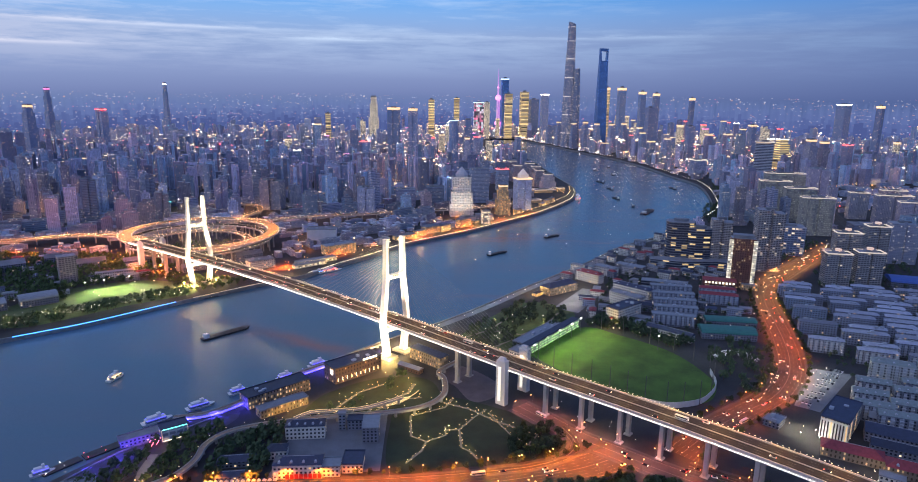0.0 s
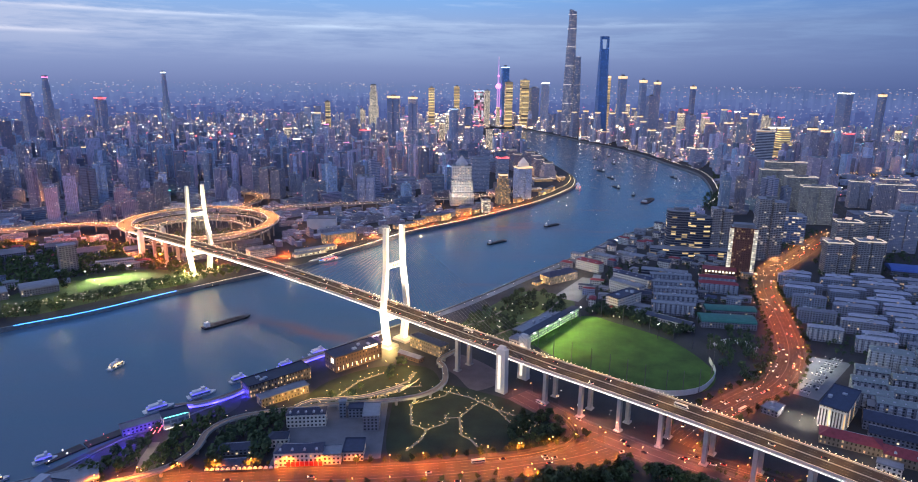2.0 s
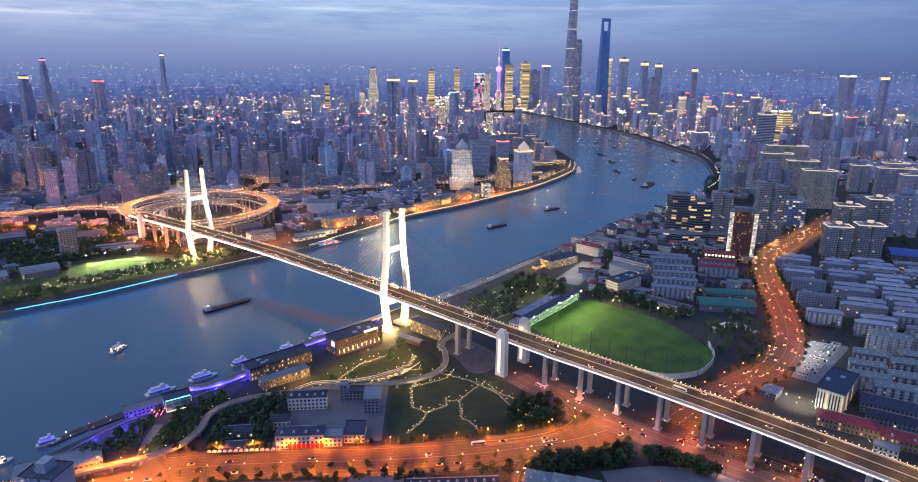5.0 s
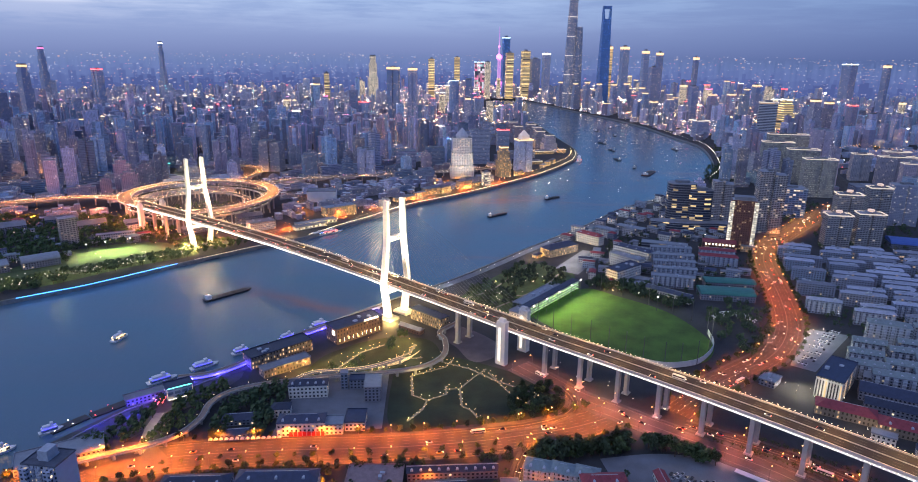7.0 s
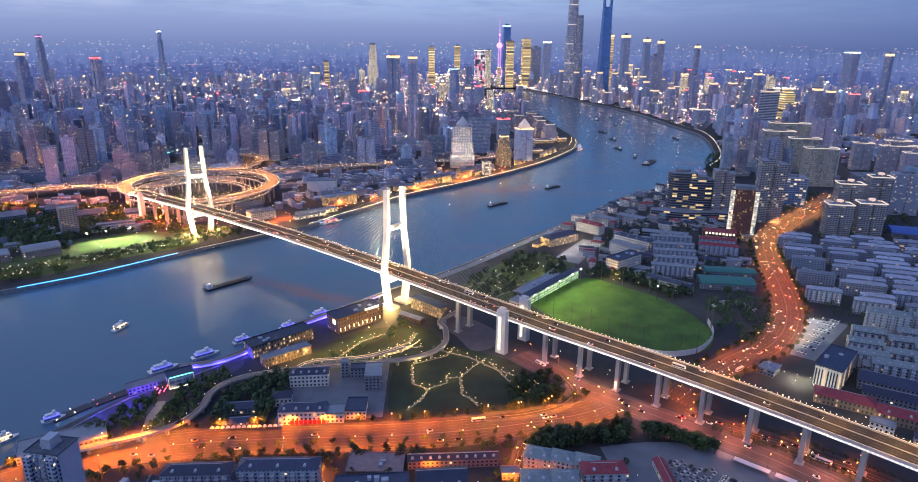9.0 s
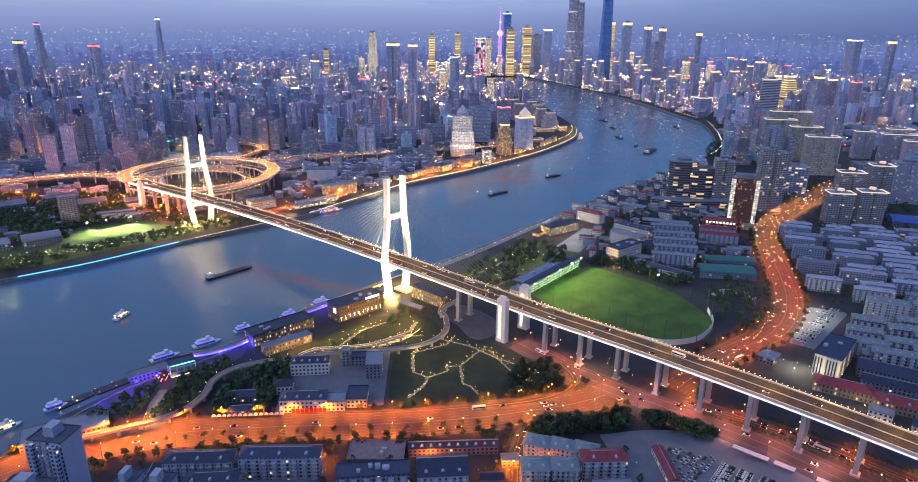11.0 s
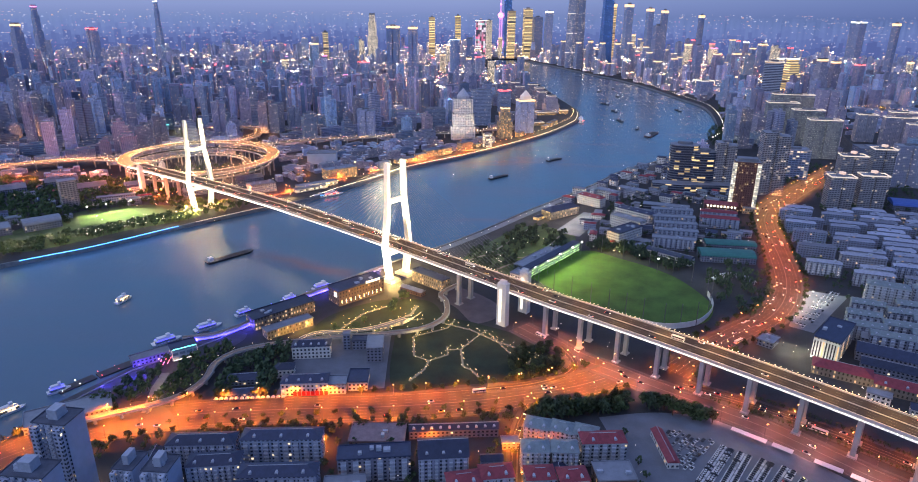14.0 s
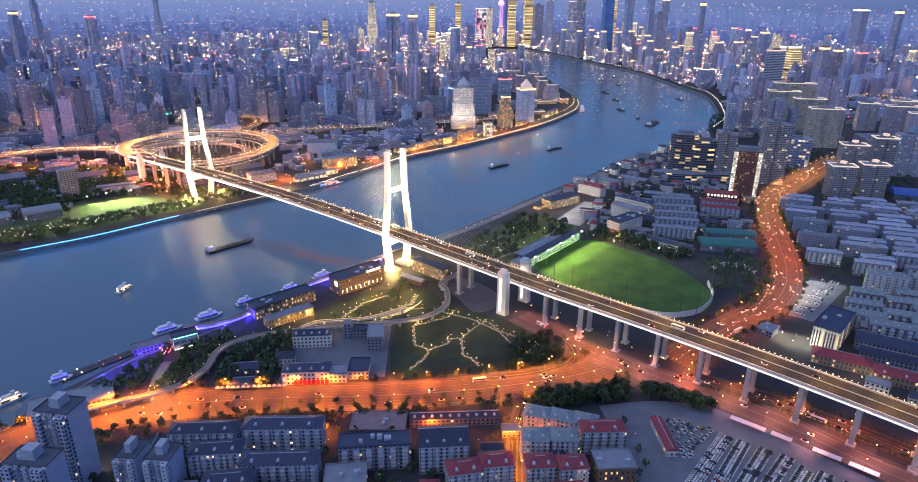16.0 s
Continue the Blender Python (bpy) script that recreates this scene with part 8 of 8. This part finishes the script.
def colonnade():
    """A curved white pergola on columns beside the curving street."""
    ob = thing("pergola", "curved white pergola on slim columns, lit from inside", "pergola")
    arc = smooth([(299, 694), (312, 706), (327, 709), (339, 702), (343, 684)], 4)
    for off in (-2.0, 2.0):
        g = Geo()
        g.ribbon([Vector((p.x, p.y, 4.6)) for p in arc], 0.6, 0.6, 0, 0, off)
        part("beam", g, [M_SCREEN], ob)
    for p, h in along(arc, 4.2):
        a = radians(h)
        g = Geo()
        g.ribbon([Vector((p.x - math.sin(a) * 2.6, p.y + math.cos(a) * 2.6, 4.9)), Vector((p.x + math.sin(a) * 2.6, p.y - math.cos(a) * 2.6, 4.9))], 0.5, 0.3)
        part("rafter", g, [M_SCREEN], ob)
        for off in (-2.0, 2.0):
            g = Geo()
            g.tube([(p.x - math.sin(a) * off, p.y + math.cos(a) * off, 0), (p.x - math.sin(a) * off, p.y + math.cos(a) * off, 4.1)], 0.28, 6)
            part("column", g, [M_SCREEN], ob)
    for p, h in along(arc, 14, 4):
        lamp("POINT", (p.x, p.y, 3.4), 1500, (0.9, 0.92, 1.0), 0.3)


colonnade()

# a row of small white awnings on the north pavement of the avenue
for k in range(14):
    ob = thing("awning", "small white pointed awning beside the avenue", "awning", pose(-195 + k * 4.1, 440.2 + k * 0.34, 0, 0, 0, 5), "awnings")
    g = Geo()
    g.solid([(-1.6, -1.3, 2.3), (1.6, -1.3, 2.3), (1.6, 1.3, 2.3), (-1.6, 1.3, 2.3), (0, 0, 4.2)], [(0, 1, 4), (1, 2, 4), (2, 3, 4), (3, 0, 4), (3, 2, 1, 0)])
    part("canvas", g, [M_SCREEN], ob)
    for sx in (-1.5, 1.5):
        for sy in (-1.2, 1.2):
            g = Geo()
            g.tube([(sx, sy, 0), (sx, sy, 2.3)], 0.06, 4)
            part("post", g, [M_STEEL], ob)

# ---- vehicles ----
M_CAR = [plain("white_car_paint", (0.7, 0.7, 0.7), 0.3, 1.0, 0.05), plain("silver_car_paint", (0.42, 0.43, 0.45), 0.3, 1.0, 0.05, 0.4), plain("dark_car_paint", (0.04, 0.04, 0.05), 0.25, 1.0, 0.1),
         plain("red_car_paint", (0.35, 0.03, 0.03), 0.3, 1.0, 0.1), plain("yellow_taxi_paint", (0.6, 0.36, 0.05), 0.35, 1.0, 0.08)]
M_CARGLASS = plain("car_glass", (0.02, 0.022, 0.028), 0.12, 1.0, 0.1)
M_TYRE = plain("tyre_rubber", (0.02, 0.02, 0.02), 0.85, 1.0, 0.2)


def extrude_x(profile_pts, half):
    """A solid from a side profile in (x, z), extruded across y."""
    g = Geo()
    n = len(profile_pts)
    pts = [(x, s * half, z) for s in (-1, 1) for x, z in profile_pts]
    g.solid(pts, [(k, (k + 1) % n, n + (k + 1) % n, n + k) for k in range(n)] + [tuple(reversed(range(n))), tuple(range(n, 2 * n))])
    return g


BODY_PROFILE = ((-2.3, 0.3), (2.3, 0.3), (2.35, 0.65), (2.2, 0.85), (1.1, 0.98), (-1.7, 1.02), (-2.3, 0.95), (-2.38, 0.6))
CABIN_PROFILE = ((1.05, 0.97), (0.35, 1.46), (-1.1, 1.5), (-1.75, 1.02))
CAR_BODY = [extrude_x(BODY_PROFILE, 0.9).mesh("body", [m]) for m in M_CAR]
CAR_CABIN = extrude_x(CABIN_PROFILE, 0.78).mesh("cabin", [M_CARGLASS])
g = Geo()
g.box((-0.4, 0), (1.4, 1.45, 0.06), 0, 1.48)
CAR_ROOF = [g.mesh("roof_panel", [m]) for m in M_CAR]


def lens_mesh(name, x, mat, w=0.42, h=0.3):
    g = Geo()
    g.box((x, 0), (0.12, w, h), 0, 0.58)
    return g.mesh(name, [mat])


HEADLIGHT, TAIL = lens_mesh("headlight", 2.36, G_HEAD, 0.44, 0.28), lens_mesh("tail_light", -2.38, G_TAIL, 0.5, 0.32)
g = Geo()
g.tube([(0, -0.1, 0), (0, 0.1, 0)], 0.33, 10)
WHEEL = g.mesh("wheel", [M_TYRE])


def car(x, y, z, turn, lit=True, colour=None, group="cars on the road"):
    k = rng.choices(range(5), (4, 3, 4, 0.7, 0.8))[0] if colour is None else colour
    word = ("white", "silver", "dark", "red", "yellow")[k]
    ob = thing("car", word + (" car driving with its lights on" if lit else " parked car in a row"), "car", pose(x, y, z, 0, 0, turn), group)
    part("body", CAR_BODY[k], None, ob)
    part("cabin", CAR_CABIN, None, ob)
    if lit:
        for sy in (-0.6, 0.6):
            part("headlight", HEADLIGHT, None, ob).location = (0, sy, 0)
        tail = part("tail_light", TAIL, None, ob)
        tail.scale = (1, 3.2, 1)
    else:
        part("roof_panel", CAR_ROOF[k], None, ob)
    return ob


M_BUS = plain("white_bus_paint", (0.62, 0.62, 0.6), 0.4, 0.6, 0.08)


def bus(x, y, z, turn):
    ob = thing("bus", "long white city bus with dark windows", "bus", pose(x, y, z, 0, 0, turn), "buses")
    g = extrude_x(((-5.6, 0.4), (5.6, 0.4), (5.7, 1.2), (5.5, 3.0), (-5.6, 3.05), (-5.7, 1.2)), 1.25)
    part("body", g, [M_BUS], ob)
    for sy in (-1.27, 1.27):
        g = Geo()
        g.box((0, sy), (10.2, 0.06, 1.0), 0, 1.5)
        part("window_band", g, [M_CARGLASS], ob)
    for sy in (-0.85, 0.85):
        q = part("headlight", HEADLIGHT, None, ob)
        q.location = (3.35, sy, 0.2)
        q = part("tail_light", TAIL, None, ob)
        q.location = (-3.3, sy, 0.2)
    for sx in (-3.4, 3.4):
        for sy in (-1.12, 1.12):
            q = part("wheel", WHEEL, None, ob)
            q.location, q.scale = (sx, sy, 0.48), (1.45, 1.4, 1.45)


# traffic on the bridge: three lanes each way
for k in range(84):
    s = rng.uniform(-600, 600)
    lane = rng.choice((-9.6, -6.0, -2.6, 2.6, 6.0, 9.6))
    p, q = at_bridge(s, lane), at_bridge(s + 1, lane)
    h = math.degrees(math.atan2(q.y - p.y, q.x - p.x))
    if k % 16 == 5:
        bus(p.x, p.y, p.z + 0.02, h + (0 if lane < 0 else 180))
    else:
        car(p.x, p.y, p.z + 0.02, h + (0 if lane < 0 else 180), True, None, "cars on the bridge")


def traffic(path, width, z, count, group, limit=9999):
    pts = [q for q in along(path, 7.0) if q[0].y < limit]
    for k in range(count):
        p, h = rng.choice(pts)
        a = radians(h)
        off = rng.choice((-0.36, -0.22, -0.09, 0.09, 0.22, 0.36)) * width
        x, y = p.x - math.sin(a) * off, p.y + math.cos(a) * off
        if k % 14 == 9:
            bus(x, y, z, h + (180 if off > 0 else 0))
        else:
            car(x, y, z, h + (180 if off > 0 else 0), True, None, group)


traffic(avenue, 32, 0.08, 26, "cars on the avenue")
traffic(pink, 24, 0.11, 14, "cars on the street below the bridge")
traffic(sroad, 28, 0.14, 46, "cars on the curving street", 860)
traffic(smooth([(437, 847), (463, 926), (497, 987), (560, 1062), (653, 1162), (773, 1285)], 10), 28, 0.14, 70, "cars on the curving street")
traffic(under, 14, 0.16, 24, "cars beside the piers")
traffic(lane_a, 8, 0.16, 5, "cars in the lane")
for p, h in along(upper, 70, 5):
    a = radians(h)
    o = rng.choice((-7, -3, 3, 7))
    car(p.x - math.sin(a) * o, p.y + math.cos(a) * o, p.z + 0.03, h + (180 if o > 0 else 0), True, None, "cars on the spiral ramp")
for p, h in along(via_west, 60, 5):
    a = radians(h)
    o = rng.choice((-8, -4, 4, 8))
    car(p.x - math.sin(a) * o, p.y + math.cos(a) * o, p.z + 0.03, h + (180 if o > 0 else 0), True, None, "cars on the viaduct")

# a queue with brake lights on the viaduct
for p, h in along([q for q in via_west if -800 < q.x < -690], 8.5, 2):
    a = radians(h)
    for o in (-8.5, -4.5):
        if rng.random() < 0.85:
            car(p.x - math.sin(a) * o, p.y + math.cos(a) * o, p.z + 0.03, h + 180, True, None, "cars queueing on the viaduct")

# parked cars in double rows: the nearest rows one by one, the rest joined
PARK_ROWS = (((152, 334), (198, 390)), ((163, 326), (208, 383)), ((178, 326), (221, 376)), ((193, 325), (232, 367)), ((212, 326), (240, 356)), ((228, 326), (250, 350)), ((244, 322), (262, 341)))
parked = Geo()


def parked_car(x, y, turn, k):
    m = pose(x, y, 0.08, 0, 0, turn)
    for prof, half, slot in ((BODY_PROFILE, 0.9, k), (CABIN_PROFILE, 0.78, 5)):
        n = len(prof)
        pts = [m @ Vector((px, s * half, pz)) for s in (-1, 1) for px, pz in prof]
        parked.solid(pts, [(i, (i + 1) % n, n + (i + 1) % n, n + i) for i in range(n)] + [tuple(reversed(range(n))), tuple(range(n, 2 * n))], slot)


singles = 0
for (x0, y0), (x1, y1) in PARK_ROWS:
    a, b = Vector((x0, y0, 0)), Vector((x1, y1, 0))
    u = (b - a).normalized()
    n = Vector((-u.y, u.x, 0))
    h = math.degrees(math.atan2(n.y, n.x))
    for k in range(int((b - a).length / 2.45)):
        for sd in (-1, 1):
            if rng.random() < 0.04:
                continue
            p = a + u * (k * 2.45) + n * (sd * 2.6)
            paint = rng.choices(range(4), (8, 4, 1.6, 0.2))[0]
            singles += 1
            if singles <= 80:
                car(p.x, p.y, 0.08, h + (180 if sd > 0 else 0), False, paint, "parked cars")
            else:
                parked_car(p.x, p.y, h + (180 if sd > 0 else 0), paint)
for x, y in scatter([(154, 410), (194, 400), (176, 378), (158, 360), (156, 385)], 4.6, 0.8, 0.85):
    parked_car(x, y, 45 + rng.uniform(-8, 8), rng.choice((0, 0, 1, 2)))
# the lit lot beside the curving street: short rows of cars
LOT = [(389, 682), (436, 668), (354, 576), (333, 583)]
for row in range(7):
    for k in range(5):
        for sd in (0, 1):
            x, y = 342 + row * 12.5 + k * 2.6 + sd * 3.6, 584 + row * 13.5 - k * 2.3 + sd * 4.2
            if inside_poly(x, y, LOT) and rng.random() < 0.8:
                parked_car(x, y, 50 + 180 * sd, rng.choices(range(3), (5, 3, 2))[0])
single("parked_cars", parked, M_CAR + [M_CARGLASS], "packed rows of parked white, silver and dark cars", "cars", "stuff")
# car park canopies
for x, y, L, t in ((216, 399, 25, -40), (234, 384, 14, -40), (257, 365, 18, -40), (274, 350, 18, -42)):
    ob = thing("canopy", "long white-roofed open car park canopy", "canopy", pose(x, y, 0, 0, 0, t))
    g = Geo()
    g.box((0, 0), (L, 5, 0.3), 0, 3.4)
    part("roof", g, [M_SCREEN], ob)
    for k in range(5):
        g = Geo()
        g.tube([(-L / 2 + 1 + k * (L - 2) / 4, 1.8, 0), (-L / 2 + 1 + k * (L - 2) / 4, 1.8, 3.4)], 0.12, 5)
        part("post", g, [M_STEEL], ob)

# ---- boats ----
M_HULL = plain("dark_hull_paint", (0.04, 0.042, 0.05), 0.5, 0.3, 0.3)
M_HULLRED = plain("red_brown_hull", (0.16, 0.06, 0.05), 0.55, 0.3, 0.3)
M_CARGO = plain("dark_cargo", (0.07, 0.065, 0.06), 0.9, 0.2, 0.4)
M_BOATWHITE = plain("white_boat_paint", (0.7, 0.71, 0.72), 0.4, 0.4, 0.08)


def hull(L, W, H, bow=0.22):
    """A boat's hull: pointed bow, flared sides, flat stern."""
    g = Geo()
    deck = [(-L / 2, -W / 2), (L * (0.5 - bow), -W / 2), (L * 0.45, -W * 0.22), (L / 2, 0), (L * 0.45, W * 0.22), (L * (0.5 - bow), W / 2), (-L / 2, W / 2)]
    keel = [(x * 0.94, y * 0.8) for x, y in deck]
    g.prism(keel, -0.6, H, 0, 0, True, deck)
    return g


def barge(x, y, turn, L=60.0, W=10.0, red=False):
    ob = thing("barge", "long dark cargo barge on the river", "boat", pose(x, y, WATER, 0, 0, turn), "barges")
    part("hull", hull(L, W, 2.6, 0.1), [M_HULLRED if red else M_HULL], ob)
    g = Geo()
    n = 10
    for k in range(n):
        x0, x1 = -L * 0.28 + k * L * 0.066, -L * 0.28 + (k + 1) * L * 0.066
        z0, z1 = 2.6 + 1.6 * math.sin(math.pi * k / n), 2.6 + 1.6 * math.sin(math.pi * (k + 1) / n)
        g.face([(x0, -W * 0.4, 2.62), (x1, -W * 0.4, 2.62), (x1, 0, z1 + 0.1), (x0, 0, z0 + 0.1)])
        g.face([(x0, 0, z0 + 0.1), (x1, 0, z1 + 0.1), (x1, W * 0.4, 2.62), (x0, W * 0.4, 2.62)])
    part("cargo", g, [M_CARGO], ob)
    g = Geo()
    g.box((-L * 0.41, 0), (L * 0.09, W * 0.6, 5.0), 0, 2.6)
    part("wheelhouse", g, [M_BOATWHITE], ob)
    g = Geo()
    g.box((-L * 0.40, 0), (0.6, 0.6, 0.6), 0, 8.2)
    part("mast_light", g, [G_DOT], ob)


def ferry(x, y, turn, L=26.0, W=7.0, trim=None, label="white lit passenger boat"):
    ob = thing("passenger_boat", label, "boat", pose(x, y, WATER, 0, 0, turn), "passenger boats")
    part("hull", hull(L, W, 2.0), [M_BOATWHITE], ob)
    g = Geo()
    g.box((-L * 0.06, 0), (L * 0.66, W * 0.8, 2.6), 0, 2.0, 0, 1)
    part("cabin", g, [F_GLASS if trim in (G_VIOLET, G_PINK) else F_WHITELIT, M_BOATWHITE], ob)
    g = Geo()
    g.box((-L * 0.1, 0), (L * 0.42, W * 0.62, 2.3), 0, 4.6)
    part("upper_deck", g, [M_BOATWHITE], ob)
    g = Geo()
    g.box((L * 0.06, 0), (L * 0.12, W * 0.5, 1.8), 0, 6.9)
    part("wheelhouse", g, [M_BOATWHITE], ob)
    if trim:
        for sy in (-1, 1):
            g = Geo()
            g.box((-L * 0.06, sy * (W * 0.4 + 0.15)), (L * 0.6, 0.25, 0.5), 0, 4.4)
            part("light_line", g, [trim], ob)
    return ob


ferry(-368, 637, 75, 22, 7, G_AMBER, "white passenger boat with yellow lights on the river")
barge(-296, 770, 48, 66, 11)
barge(75, 1205, 42, 52, 9)
barge(203, 1363, 40, 46, 9)
barge(501, 1678, 60, 84, 20, True)
barge(487, 1768, 70, 34, 9)
barge(469, 1900, 100, 42, 10)
barge(496, 2095, 100, 44, 9)
barge(500, 2267, 110, 46, 10)
barge(712, 2124, 95, 44, 10)
barge(560, 2650, 70, 50, 12)
barge(600, 2500, 80, 60, 14)
barge(640, 2760, 80, 50, 12)
ferry(352, 1875, 70, 46, 12, G_RED, "passenger ship with red lights at the far quay")
ferry(360, 1930, 75, 46, 12, G_BLUE, "passenger ship with blue lights at the far quay")
ferry(-240, 1052, 40, 34, 8, G_BLUE, "passenger boat moored by the terminal")
ferry(-222, 1068, 40, 46, 9, G_RED, "red-lit restaurant boat by the terminal")
ferry(-334, 460, 42, 18, 5.5, G_VIOLET, "white motor yacht moored at the quay")
ferry(-355, 430, 52, 22, 6, G_AMBER, "golden-lit passenger boat moored at the quay")
ferry(-281, 546, 42, 28, 8, G_VIOLET, "white motor yacht with dim violet lights")
ferry(-252, 575, 40, 28, 8, G_VIOLET, "white motor yacht with violet lights")
ferry(-225, 607, 42, 22, 7, G_VIOLET, "small motor yacht with violet lights")
ferry(-158, 677, 42, 26, 8, G_VIOLET, "motor yacht with blue-violet lights at the quay")
ferry(-186, 642, 42, 22, 7, G_VIOLET, "small moored yacht with violet lights")


def pontoon(x, y, turn, L, W, light=None):
    ob = thing("pontoon", "floating landing pontoon with small lights at the quay", "pontoon", pose(x, y, WATER, 0, 0, turn), "pontoons")
    g = Geo()
    g.box((0, 0), (L, W, 1.6), 0, -0.4)
    part("deck", g, [M_PAVE], ob)
    for k in range(int(L / 7)):
        for sy in (-1, 1):
            g = Geo()
            g.tube([(-L / 2 + 2 + k * 7, sy * W * 0.46, 1.2), (-L / 2 + 2 + k * 7, sy * W * 0.46, 2.3)], 0.08, 4)
            part("rail_post", g, [M_STEEL], ob)
            if light and k % 2 == 0:
                g = Geo()
                g.box((-L / 2 + 2 + k * 7, sy * W * 0.46), (0.45, 0.45, 0.45), 0, 2.3)
                part("rail_light", g, [light], ob)


pontoon(-300, 500, 50, 44, 10, G_RED)
pontoon(-325, 470, 55, 30, 9, G_WHITE)
pontoon(-262, 552, 42, 40, 7, G_VIOLET)
pontoon(-205, 622, 46, 50, 6, G_VIOLET)
pontoon(-168, 662, 46, 40, 6, G_VIOLET)
pontoon(-380, 912, 40, 40, 8, G_WARM)
# lit frame of the quay pavilion and the red light stripes beside it
ob = thing("lit_portal", "white and cyan lit portal on the glass pavilion", "sign", pose(-250, 512, 0, 0, 0, 35))
for c, s, z, m in (((0, -6.3), (20, 0.3, 0.6), 11.2, G_CYAN), ((0, -6.3), (20, 0.3, 0.5), 0.6, G_WHITE_SOFT), ((-10.6, -6.3), (0.25, 0.3, 10), 1.2, G_WARM_SOFT), ((10.6, -6.3), (0.25, 0.3, 10), 1.2, G_WARM_SOFT)):
    g = Geo()
    g.box(c, s, 0, z)
    part("light_tube", g, [m], ob)
ob = thing("light_stripes", "slanted red light stripes on the quay hall", "light", pose(-264, 500, 0, 0, 0, 38))
for k in range(3):
    g = Geo()
    g.tube([(-6 + k * 4, -6.6, 1.0), (-2 + k * 4, -6.6, 6.4)], 0.3, 4)
    part("light_tube", g, [G_RED], ob)
for x, y in ((-262, 495), (-275, 490), (-290, 478)):
    lamp("POINT", (x, y, 8), 3000, (0.3, 0.1, 1.0), 0.5)
